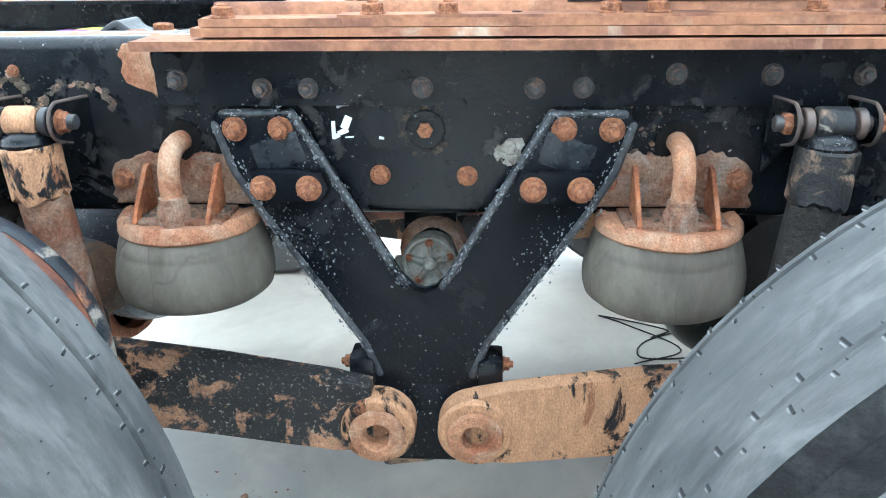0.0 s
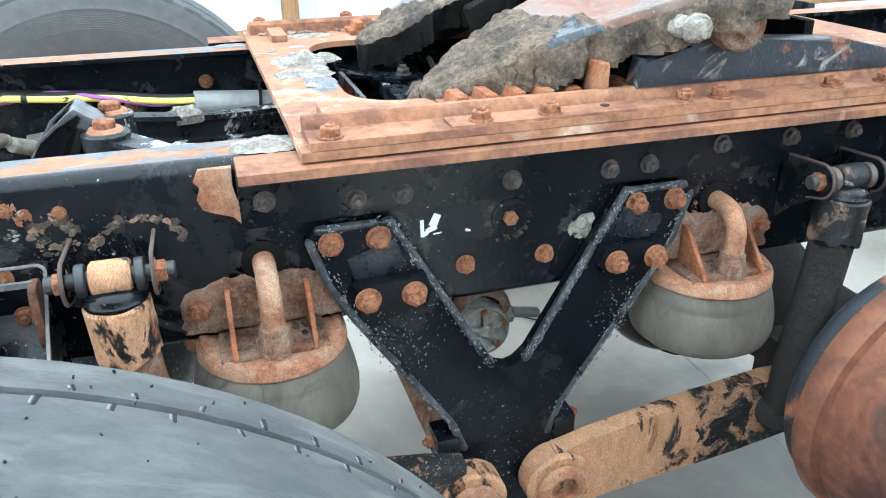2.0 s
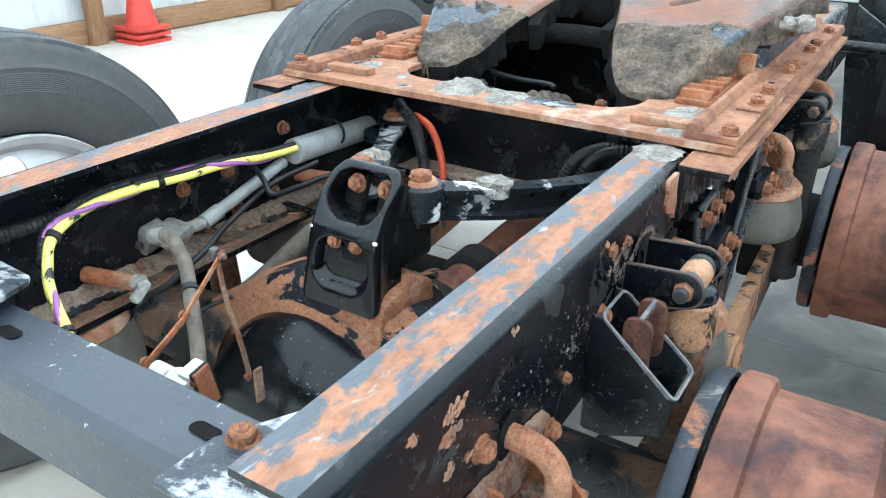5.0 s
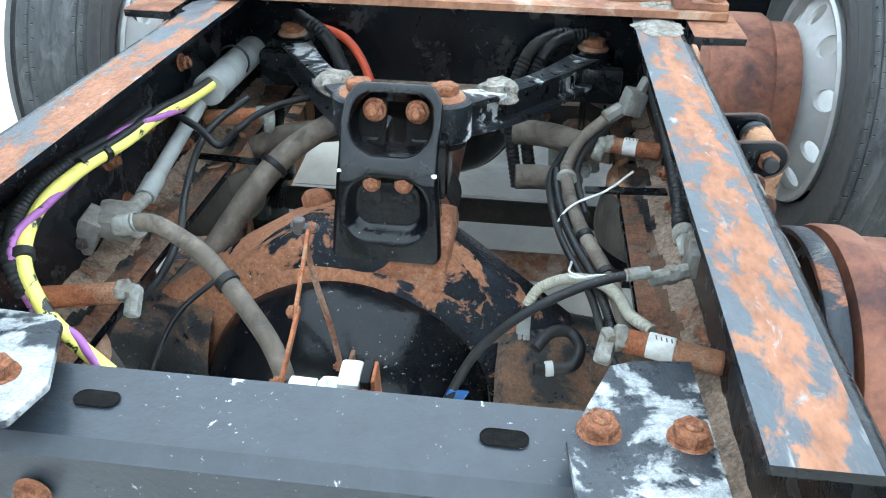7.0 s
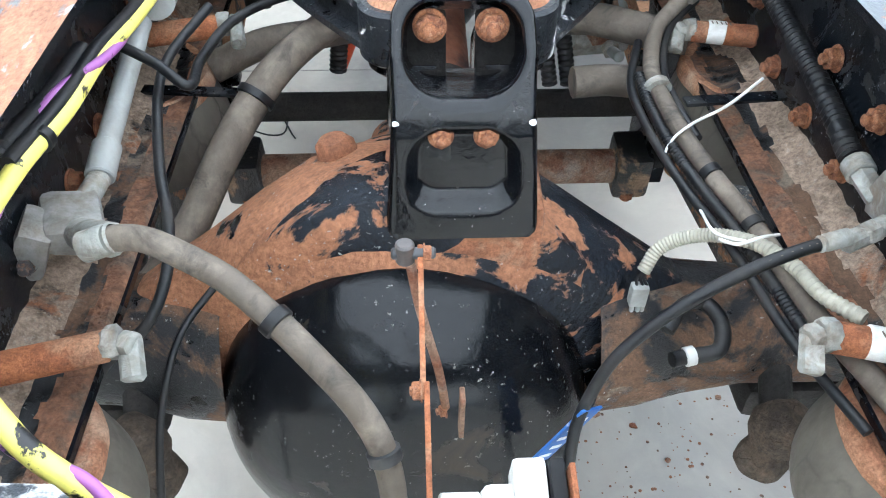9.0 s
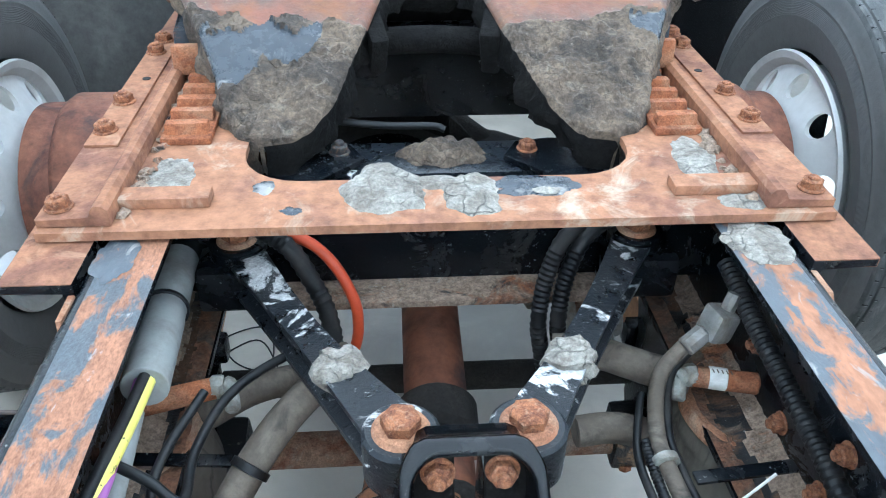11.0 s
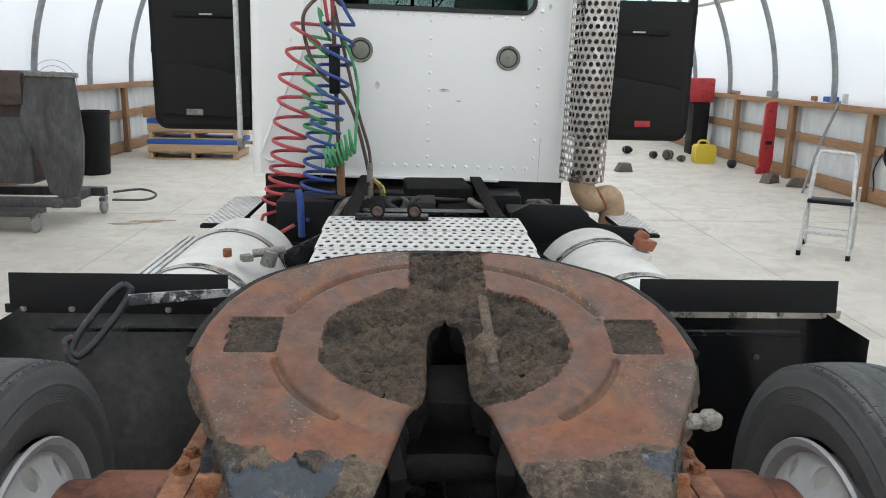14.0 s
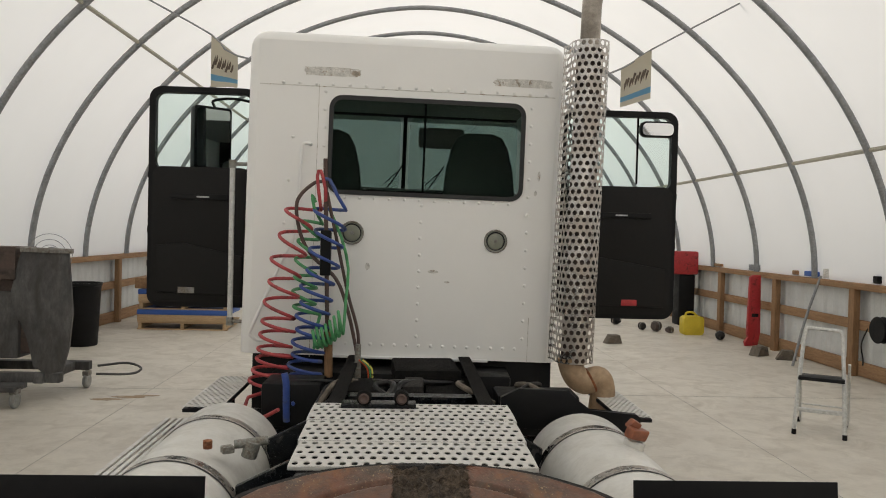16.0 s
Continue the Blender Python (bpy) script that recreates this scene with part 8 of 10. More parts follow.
# ---- fuel tanks, steps
for sx, y0, y1 in ((-1, 1.85, 3.3), (1, 1.8, 3.15)):
    TX = 1.0 if sx < 0 else 0.93
    tank = thing("fuel_tank", (sx * TX, y0, 0.31), "white painted round fuel tank with steel straps", "fuel tank", "fuel tanks")
    r, c = 0.30, (sx * TX, y0, 0.61)
    bm = bm_new()
    lathe(bm, [(0, 0.03), (0.20, 0.02), (r - 0.03, 0.0), (r - 0.006, 0.01), (r, 0.03), (r, y1 - y0 - 0.03), (r - 0.006, y1 - y0 - 0.01), (r - 0.03, y1 - y0), (0, y1 - y0)], c, (0, 1, 0), seg=64)
    part("shell", bm, tank_white, tank)
    for t in (0.25, 0.75):
        bm = bm_new()
        yy = y0 + (y1 - y0) * t
        lathe(bm, [(r + 0.001, -0.03), (r + 0.006, -0.028), (r + 0.006, 0.028), (r + 0.001, 0.03)], (c[0], yy, c[2]), (0, 1, 0), seg=64)
        part("strap", bm, steel_bright, tank, "steel strap")
        bm = bm_new()
        lathe(bm, [(r + 0.002, -0.042), (r + 0.004, -0.04), (r + 0.004, -0.031)], (c[0], yy, c[2]), (0, 1, 0), seg=64)
        part("gasket", bm, rubber_seal, tank)
    for t in (0.25, 0.75):
        bm = bm_new()
        yy = y0 + (y1 - y0) * t
        prism(bm, [(sx * a_, z) for a_, z in ((0.43, 0.95), (TX - 0.27, 0.80), (TX - 0.29, 0.66), (TX - 0.20, 0.38), (TX - 0.05, 0.305), (TX - 0.05, 0.285), (0.50, 0.30), (0.43, 0.72))], "y", yy - 0.02, yy + 0.02, bev=0.004)
        part("hanger", bm, frame_black, tank, "black hanger bracket")
    if sx > 0:
        bm = bm_new()
        lathe(bm, [(0.05, 0), (0.05, 0.03), (0.04, 0.035)], (1.04, 2.55, 0.885), (0.3, 0, 1), seg=20)
        part("neck", bm, tank_white, tank)
        bm = bm_new()
        box(bm, (1.05, 2.53, 0.955), (0.10, 0.06, 0.055), (10, 12, 25), bev=0.012)
        box(bm, (1.04, 2.55, 0.99), (0.05, 0.05, 0.05), (5, 35, 10), bev=0.012)
        lumpy(bm, 0.006, 30)
        part("cap", bm, amber, tank, "rusty orange fuel cap")
    else:
        bm = bm_new()
        cyl(bm, (-0.87, 2.30, 0.93), (-0.87, 2.30, 0.965), 0.02, seg=12)
        part("plug", bm, rust, tank)
        bm = bm_new()
        cyl(bm, (-0.72, 2.42, 0.86), (-0.70, 2.42, 0.93), 0.035, seg=16)
        cyl(bm, (-0.78, 2.40, 0.92), (-0.64, 2.44, 0.93), 0.02, seg=12)
        box(bm, (-0.80, 2.36, 0.91), (0.05, 0.05, 0.03), (0, 0, 30), bev=0.006)
        part("valve", bm, fitting_grey, tank, "grey pipe fittings")
for x0_, x1_, y0, y1, z, n in ((-1.60, -1.40, 2.6, 4.15, 0.60, 5), (-1.30, -1.08, 3.45, 4.40, 0.83, 0), (1.26, 1.46, 3.55, 4.40, 0.78, 0)):
    step = thing("step_plate", ((x0_ + x1_) / 2, y0, z), "aluminium step plate beside the tank", "step", "step plates")
    if n:
        for k in range(n):
            bm = bm_new()
            x = x0_ + (x1_ - x0_) * (k + 0.5) / n
            box(bm, (x, (y0 + y1) / 2, z), (0.026, y1 - y0, 0.02), bev=0.004)
            part("slat", bm, steel_plate, step)
    else:
        bm = bm_new()
        perforated(bm, 6, 26, lambda u, v, d: Vector((x0_ + (x1_ - x0_) * u, y0 + (y1 - y0) * v, z + 0.012 - d)), hole=0.3, deep=0.004)
        part("tread", bm, steel_plate, step, "tread with holes", smooth=30)
        bm = bm_new()
        box(bm, ((x0_ + x1_) / 2, (y0 + y1) / 2, z - 0.01), (x1_ - x0_, y1 - y0, 0.02), bev=0.003)
        part("tray", bm, black_plastic, step)
    for yy in (y0 + 0.2, y1 - 0.2):
        bm = bm_new()
        box(bm, ((x0_ + x1_) / 2, yy, z - 0.10), (0.05, 0.05, 0.20), bev=0.004)
        box(bm, (math.copysign(0.72, x0_) if n == 0 else -1.2, yy, z - 0.19), (0.72, 0.05, 0.05), bev=0.004)
        part("support", bm, frame_black, step)
# black boxes and pipework under the cab
bay = thing("engine_bay", (0, 4.0, 0.7), "dark gearbox, brackets and pipes under the cab", "engine bay")
for c, s, m in (((-0.1, 4.6, 0.72), (1.6, 0.9, 0.40), black_plastic), ((0.25, 3.75, 0.83), (0.30, 0.5, 0.20), grimy_shade_black), ((-0.28, 3.6, 0.85), (0.25, 0.4, 0.22), grimy_shade_black), ((0.78, 3.75, 0.80), (0.5, 0.3, 0.20), black_plastic),
                ((-0.70, 3.72, 0.83), (0.35, 0.32, 0.26), black_plastic), ((0.02, 3.6, 0.92), (0.12, 0.3, 0.12), grease), ((0.72, 4.75, 0.64), (0.62, 0.5, 0.70), black_plastic), ((-0.85, 4.75, 0.64), (0.5, 0.5, 0.70), black_plastic),
                ((0.10, 4.05, 0.93), (0.42, 0.5, 0.16), grimy_shade_black)):
    bm = bm_new()
    box(bm, c, s, (0, 0, random.uniform(-4, 4)), bev=0.02)
    part("housing", bm, m, bay)
for k in range(9):
    bm = bm_new()
    x = random.uniform(-0.8, 0.85)
    tube(bm, [(x, 3.3, 0.88 + random.uniform(0, 0.1)), (x + random.uniform(-0.2, 0.2), 3.5, 0.98), (x + random.uniform(-0.3, 0.3), 3.8, 0.93), (x + random.uniform(-0.3, 0.3), 4.1, 0.85)], random.uniform(0.008, 0.02), seg=8)
    part("hose", bm, hose_black if k % 3 else hose_grey, bay)
bm = bm_new()
prism(bm, [(0.50, 0.80), (0.50, 0.97), (0.60, 1.02), (0.88, 1.01), (0.94, 0.95), (1.0, 0.90), (1.26, 0.885), (1.29, 0.86), (1.28, 0.80), (1.18, 0.78)], "y", 3.22, 3.26, bev=0.006)
part("tank_bracket", bm, black_plastic, bay)

# ---- quarter fenders ahead of the front drive wheels
for sx, tag in ((1, "glossy black"), (-1, "dusty black")):
    fen = thing("quarter_fender", (sx * 1.05, 1.36, 0.2), f"{tag} quarter fender with a rubber flap and bolted strip", "fender", "quarter fenders")
    x0_, x1_ = (0.70, 1.375) if sx > 0 else (0.66, 1.36)
    mat = fender_gloss if sx > 0 else fender_dusty
    bm = bm_new()
    box(bm, (sx * (x0_ + x1_) / 2, 1.415, 1.035), (x1_ - x0_, 0.006, 0.11), (-6, 0, 0), bev=0.001)
    for v in bm.verts:
        v.co.z += 0.004 * math.sin(v.co.x * 9)
    part("flap", bm, black_plastic, fen, "black rubber flap")
    cols = 10
    bm2 = bm_new()
    # upright sheet ahead of the wheel, rolling back at its outer side
    prof = [(1.425, 0.985), (1.425, 0.93), (1.415, 0.80), (1.39, 0.62), (1.36, 0.45), (1.33, 0.28)]
    loops = []
    for y, z in [(p.y, p.z) for p in smooth_line([(0, a, b) for a, b in prof], 4)]:
        line = []
        for i in range(cols + 1):
            u = i / cols
            back_ = 0.16 * max(0.0, (u - 0.86) / 0.14) ** 2
            line.append(bm2.verts.new((sx * (x0_ - 0.08 + (x1_ - x0_ + 0.12) * u), y - back_, z - 0.05 * max(0.0, (u - 0.86) / 0.14) ** 2)))
        loops.append(line)
    loft(bm2, loops)
    bmesh.ops.solidify(bm2, geom=bm2.faces[:], thickness=0.006)
    part("sheet", bm2, mat, fen, "moulded fender sheet", smooth=60)
    bm = bm_new()
    box(bm, (sx * ((x0_ + x1_) / 2 - 0.01), 1.418, 0.972), (x1_ - x0_ + 0.06, 0.012, 0.03), bev=0.003)
    part("strip", bm, steel_bright if sx > 0 else black_plastic, fen, "bolted strip")
    for k in range(5):
        bolt(fen, (sx * (x0_ + 0.04 + (x1_ - x0_ - 0.08) * k / 4), 1.411, 0.972), (0, -1, 0), 0.009, "zinc")
    bolt(fen, (sx * 0.80, 1.41, 0.80), (0, -1, 0.1), 0.009, "zinc")
    bolt(fen, (sx * 1.12, 1.41, 0.82), (0, -1, 0.1), 0.009, "dark")
    bm = bm_new()
    cyl(bm, (sx * 0.43, 1.44, 0.90), (sx * 1.3, 1.44, 0.90), 0.02, seg=12)
    part("bracket_tube", bm, frame_black, fen)

# ---- cables and hoses between the rails
def hose(name, pts, r, mat, label, category, ribs=0.0, pitch=0.006, n=8, group="", ties=(), seg=10):
    base = pts[len(pts) // 2]
    ob = thing(name, base, label, category, group)
    bm = bm_new()
    tube(bm, pts, r, seg=seg, n=n, ribs=ribs, pitch=pitch)
    part("skin", bm, mat, ob)
    line = smooth_line(pts, 8)
    for t, tr, tm in ties:
        k = min(int(t * (len(line) - 1)), len(line) - 2)
        bm = bm_new()
        lathe(bm, [(r, -0.006), (r + tr, -0.005), (r + tr, 0.005), (r, 0.006)], line[k], line[k + 1] - line[k], seg=14)
        part("clamp", bm, tm, ob)
    if name == "brake_hose":
        # crimped ferrule at the upper end
        bm = bm_new()
        lathe(bm, [(r, -0.004), (r + 0.0022, -0.003), (r + 0.0022, 0.020), (r + 0.001, 0.022), (r + 0.002, 0.026), (r, 0.028)], line[1], line[3] - line[1], seg=18)
        part("ferrule", bm, fitting_grey, ob, "crimped metal ferrule")
    if name == "brake_hose" and mat is hose_black:
        # a worn line of printing along the hose
        for k in range(6, len(line) - 14, 2):
            bm = bm_new()
            up = Vector((0.15, -0.35, 0.92)) * (r - 0.0002)
            cyl(bm, line[k] + up, line[k].lerp(line[k + 1], 0.5) + up, 0.0006, seg=6)
            part("print", bm, hose_grey, ob, "worn pale printed bar")
    return ob


YELLOW = [(-0.358, -0.397, 0.892), (-0.363, -0.504, 0.898), (-0.366, -0.616, 0.913), (-0.366, -0.721, 0.919), (-0.374, -0.823, 0.926), (-0.375, -0.914, 0.924), (-0.354, -0.994, 0.907), (-0.322, -1.032, 0.874), (-0.284, -1.055, 0.852), (-0.237, -1.072, 0.825), (-0.189, -1.091, 0.802), (-0.147, -1.100, 0.764), (-0.125, -1.093, 0.665)]


def beside(pts, d):
    return [tuple(Vector(p) + Vector(d)) for p in pts]


hose("yellow_cable", YELLOW, 0.0085, wire_yellow, "yellow cable half wrapped in black tape inside the frame", "cable", ties=((0.30, 0.003, hose_black), (0.50, 0.004, hose_black), (0.78, 0.003, hose_black)))
hose("tape_wrap", beside(YELLOW[:5], (-0.003, 0.002, 0.007)), 0.0070, hose_black, "peeling black loom tape over the yellow cable", "tape")
hose("purple_cable", [tuple(Vector(p) + Vector((-0.004 + 0.0125 * math.cos(2.1 * k + 2.2), 0, 0.0125 * math.sin(2.1 * k + 2.2)))) for k, p in enumerate(YELLOW)], 0.0048, wire_purple, "purple cable partly wrapped in black tape", "cable")
hose("black_cable", beside(YELLOW[2:8], (-0.018, 0.005, 0.005)), 0.0095, hose_black, "black corrugated loom beside the yellow cable", "loom", ribs=0.08, pitch=0.007)
hose("loom_tail", [(-0.419, -0.853, 0.905), (-0.400, -0.992, 0.916), (-0.408, -1.151, 0.921), (-0.385, -1.25, 0.95)], 0.012, hose_black, "black corrugated loom along the rail's flange", "loom", ribs=0.09, pitch=0.008)

cond = thing("grey_conduit", (-0.369, -0.310, 0.883), "grey plastic conduit along the inside of the rail", "conduit")
bm = bm_new()
cyl(bm, (-0.392, -0.10, 0.857), (-0.365, -0.432, 0.885), 0.028, seg=20, bev=0.001)
part("sleeve", bm, conduit_grey, cond)
bm = bm_new()
lathe(bm, [(0.028, -0.004), (0.031, -0.003), (0.031, 0.003), (0.028, 0.004)], (-0.372, -0.289, 0.887), (0.035, -0.34, 0.028), seg=20)
part("band", bm, hose_black, cond)
cond2 = thing("grey_hose_pipe", (-0.396, -0.579, 0.815), "thin grey plastic pipe with an end fitting", "pipe")
bm = bm_new()
cyl(bm, (-0.377, -0.450, 0.866), (-0.381, -0.636, 0.818), 0.0125, seg=16)
cyl(bm, (-0.381, -0.636, 0.818), (-0.380, -0.680, 0.808), 0.0155, seg=16)
part("pipe", bm, conduit_grey, cond2)

valve = thing("relay_valve", (-0.385, -0.774, 0.788), "dusty grey alloy valve block with hose unions", "valve")
bm = bm_new()
box(bm, (-0.387, -0.749, 0.808), (0.055, 0.07, 0.035), (0, 12, 20), bev=0.012)
box(bm, (-0.419, -0.773, 0.803), (0.03, 0.05, 0.06), (0, 30, 10), bev=0.01)
lumpy(bm, 0.005, 30)
part("body", bm, zinc, valve)
bm = bm_new()
cyl(bm, (-0.380, -0.680, 0.808), (-0.383, -0.719, 0.809), 0.012, seg=12)
part("union", bm, fitting_grey, valve)
bm = bm_new()
cyl(bm, (-0.370, -0.774, 0.814), (-0.325, -0.810, 0.839), 0.0165, seg=12)
part("union", bm, fitting_grey, valve)
bolt(valve, (-0.420, -0.796, 0.797), (0.2, -1, 0.1), 0.009, "dark")

HOSE_L = [(-0.345, -0.822, 0.842), (-0.318, -0.822, 0.851), (-0.290, -0.826, 0.854), (-0.254, -0.843, 0.850), (-0.213, -0.865, 0.840), (-0.172, -0.896, 0.822), (-0.135, -0.926, 0.800), (-0.104, -0.950, 0.772), (-0.084, -0.972, 0.735), (-0.077, -1.000, 0.68), (-0.09, -1.03, 0.60)]
hose("brake_hose", HOSE_L, 0.0122, hose_grey, "dusty grey rubber brake hose arching over the axle", "hose", ties=((0.50, 0.003, hose_black), (0.80, 0.003, bolt_dark)), group="brake hoses")
bm = bm_new()
box(bm, (-0.172, -0.885, 0.820), (0.018, 0.012, 0.012), (0, 30, 0), bev=0.002)
single("hose_clip", bm, black_plastic, (-0.172, -0.885, 0.815), "dark plastic clip on the hose", "clip")
hose("thin_cable", [(-0.298, -0.432, 0.875), (-0.333, -0.511, 0.854), (-0.337, -0.572, 0.838), (-0.317, -0.676, 0.819), (-0.296, -0.749, 0.803), (-0.289, -0.808, 0.789), (-0.304, -0.845, 0.764), (-0.335, -0.861, 0.743), (-0.361, -0.882, 0.711), (-0.366, -0.910, 0.659), (-0.357, -0.945, 0.587)], 0.0058, hose_black, "thin black sensor cable beside the axle", "cable")
hose("thin_cable", [(-0.161, -0.307, 0.843), (-0.233, -0.360, 0.847), (-0.281, -0.416, 0.844), (-0.305, -0.491, 0.836), (-0.302, -0.567, 0.847), (-0.337, -0.554, 0.868), (-0.382, -0.538, 0.885)], 0.0062, hose_black, "black tied cable looped to the harness", "cable")
hose("thin_cable", [(-0.270, -0.727, 0.699), (-0.300, -0.782, 0.685), (-0.312, -0.831, 0.664), (-0.318, -0.884, 0.621), (-0.319, -0.943, 0.527), (-0.321, -0.961, 0.368)], 0.0042, hose_black, "thin black cable hanging behind the axle", "cable")
hose("air_pipe", [(-0.131, -0.307, 0.813), (-0.206, -0.384, 0.790), (-0.251, -0.445, 0.764), (-0.295, -0.506, 0.714), (-0.341, -0.586, 0.647), (-0.398, -0.653, 0.591), (-0.448, -0.707, 0.547)], 0.022, hose_grey, "thick dusty brown hose running to the axle end", "hose", ties=((0.36, 0.004, hose_black),))
hose("air_pipe", [(0.167, -0.403, 0.744), (0.219, -0.400, 0.745), (0.261, -0.425, 0.754), (0.250, -0.471, 0.775)], 0.022, hose_grey, "thick dusty hose behind the tower", "hose")
hose("air_pipe", [(0.159, -0.266, 0.770), (0.218, -0.281, 0.775), (0.288, -0.324, 0.777), (0.338, -0.344, 0.777)], 0.024, hose_grey, "thick dusty hose behind the tower", "hose")
hose("air_pipe", [(-0.129, -0.264, 0.759), (-0.189, -0.290, 0.761), (-0.269, -0.308, 0.755), (-0.339, -0.335, 0.732)], 0.022, hose_grey, "thick dusty hose behind the tower", "hose")


def nipple(sx, x0, y0, x1, y1, z, white):
    ob = thing("pipe_nipple", (sx * x0, y0, z), "rusty pipe stub with a corroded grey elbow fitting", "pipe stub", "pipe stubs")
    bm = bm_new()
    cyl(bm, (sx * x1, y1, z), (sx * (x0 - 0.0), y0, z - 0.002), 0.0148, seg=18, bev=0.003)
    lumpy(bm, 0.0012, 120)
    part("stub", bm, rust, ob)
    if white:
        bm = bm_new()
        cyl(bm, (sx * (x0 + (x1 - x0) * 0.25), y0 + (y1 - y0) * 0.25, z), (sx * (x0 + (x1 - x0) * 0.52), y0 + (y1 - y0) * 0.52, z), 0.0158, seg=18, bev=0.001)
        part("label", bm, white_plastic, ob, "white label")
        bm = bm_new()
        d = Vector((sx * (x1 - x0), y1 - y0, 0)).normalized()
        c = Vector((sx * (x0 + (x1 - x0) * 0.42), y0 + (y1 - y0) * 0.42, z))
        for k in range(5):
            box(bm, c + d * (0.006 * k - 0.012) + Vector((0, -0.003, 0.0156)), (0.0016, 0.007, 0.0006), bev=0)
        part("print", bm, print_brown, ob, "printed bars")
    bm = bm_new()
    cyl(bm, (sx * (x0 + 0.006), y0, z), (sx * (x0 - 0.010), y0, z), 0.0165, seg=8, bev=0.003)
    cyl(bm, (sx * (x0 - 0.010), y0, z), (sx * (x0 - 0.024), y0 - 0.004, z), 0.0125, seg=8, bev=0.003)
    cyl(bm, (sx * (x0 - 0.016), y0 + 0.004, z), (sx * (x0 - 0.024), y0 - 0.030, z - 0.016), 0.0105, seg=8, bev=0.003)
    lumpy(bm, 0.003, 70)
    part("elbow", bm, fitting_grey, ob, "corroded pale fitting")
    return ob


nipple(-1, 0.322, -0.884, 0.425, -0.915, 0.785, False)
nipple(1, 0.312, -0.897, 0.425, -0.930, 0.787, True)
nipple(1, 0.330, -0.362, 0.415, -0.385, 0.80, True)
nipple(-1, 0.305, -0.362, 0.40, -0.392, 0.815, False)

hose("brake_hose", [(0.345, -0.818, 0.832), (0.318, -0.824, 0.829), (0.289, -0.829, 0.822), (0.249, -0.836, 0.806), (0.207, -0.844, 0.782), (0.170, -0.852, 0.752), (0.138, -0.862, 0.718), (0.116, -0.878, 0.682), (0.100, -0.900, 0.645), (0.098, -0.93, 0.58), (0.12, -0.95, 0.48)], 0.0064, hose_black, "black rubber brake hose with pale printing", "hose", group="brake hoses")
tee = thing("tee_fitting", (0.394, -0.789, 0.819), "grey zinc tee fitting on the frame web", "fitting")
bm = bm_new()
cyl(bm, (0.349, -0.812, 0.817), (0.370, -0.803, 0.819), 0.0105, seg=8, bev=0.002)
cyl(bm, (0.368, -0.804, 0.819), (0.384, -0.797, 0.820), 0.0125, seg=6, bev=0.002)
cyl(bm, (0.382, -0.798, 0.820), (0.400, -0.789, 0.821), 0.0105, seg=8, bev=0.002)
part("union", bm, fitting_grey, tee)
bm = bm_new()
prism(bm, [(-0.80, 0.815), (-0.755, 0.808), (-0.745, 0.83), (-0.755, 0.86), (-0.785, 0.862), (-0.80, 0.85)], "x", 0.396, 0.408, bev=0.003)
part("body", bm, zinc, tee)
bm = bm_new()
cyl(bm, (0.405, -0.759, 0.823), (0.403, -0.717, 0.826), 0.0125, seg=6, bev=0.002)
cyl(bm, (0.403, -0.721, 0.826), (0.403, -0.700, 0.828), 0.0155, seg=16, bev=0.002)
part("nut", bm, fitting_grey, tee)
hose("corrugated_loom", [(0.403, -0.700, 0.828), (0.402, -0.683, 0.831), (0.406, -0.631, 0.839), (0.406, -0.548, 0.853), (0.403, -0.453, 0.869), (0.396, -0.364, 0.889), (0.389, -0.268, 0.918)], 0.0125, hose_black, "black corrugated loom along the web", "loom", ribs=0.09, pitch=0.0075)
BUNDLE = [(0.353, -0.339, 0.863), (0.318, -0.347, 0.840), (0.278, -0.378, 0.812), (0.252, -0.461, 0.800), (0.253, -0.527, 0.793), (0.263, -0.595, 0.786), (0.277, -0.654, 0.780), (0.300, -0.706, 0.767), (0.315, -0.760, 0.760), (0.329, -0.854, 0.758), (0.360, -0.954, 0.754), (0.380, -1.056, 0.743)]
hose("harness", BUNDLE, 0.0108, hose_grey, "taped grey wiring harness over the axle", "harness", ties=((0.33, 0.006, fitting_grey), (0.55, 0.002, hose_black), (0.68, 0.002, hose_black)))
hose("harness", beside(BUNDLE[3:10], (-0.017, -0.008, -0.005)), 0.0065, hose_black, "black corrugated wiring loom over the axle", "harness", ribs=0.08, pitch=0.005)
hose("harness", beside(BUNDLE[2:11], (-0.027, -0.014, -0.014)), 0.0055, hose_black, "black cable beside the harness", "cable")
hose("harness", beside(BUNDLE[1:6], (0.018, 0.006, -0.006)), 0.0058, hose_black, "black cable beside the harness", "cable")
cross = thing("cross_fitting", (0.358, -0.344, 0.865), "grey zinc cross fitting at the rail", "fitting")
bm = bm_new()
box(bm, (0.360, -0.339, 0.871), (0.035, 0.04, 0.045), (0, 15, 15), bev=0.008)
cyl(bm, (0.343, -0.343, 0.860), (0.314, -0.356, 0.844), 0.014, seg=8, bev=0.003)
cyl(bm, (0.370, -0.335, 0.886), (0.382, -0.324, 0.910), 0.010, seg=8, bev=0.003)
part("body", bm, zinc, cross)
hose("beige_loom", [(0.199, -0.728, 0.700), (0.214, -0.716, 0.722), (0.236, -0.716, 0.738), (0.258, -0.726, 0.752), (0.278, -0.743, 0.764), (0.297, -0.768, 0.775), (0.316, -0.803, 0.780), (0.325, -0.848, 0.786), (0.348, -0.882, 0.790)], 0.0078, loom_beige, "beige corrugated loom with a sensor plug", "loom", ribs=0.08, pitch=0.0045, n=14)
plug = thing("sensor_plug", (0.197, -0.736, 0.665), "grey sensor plug with thin wires", "plug")
bm = bm_new()
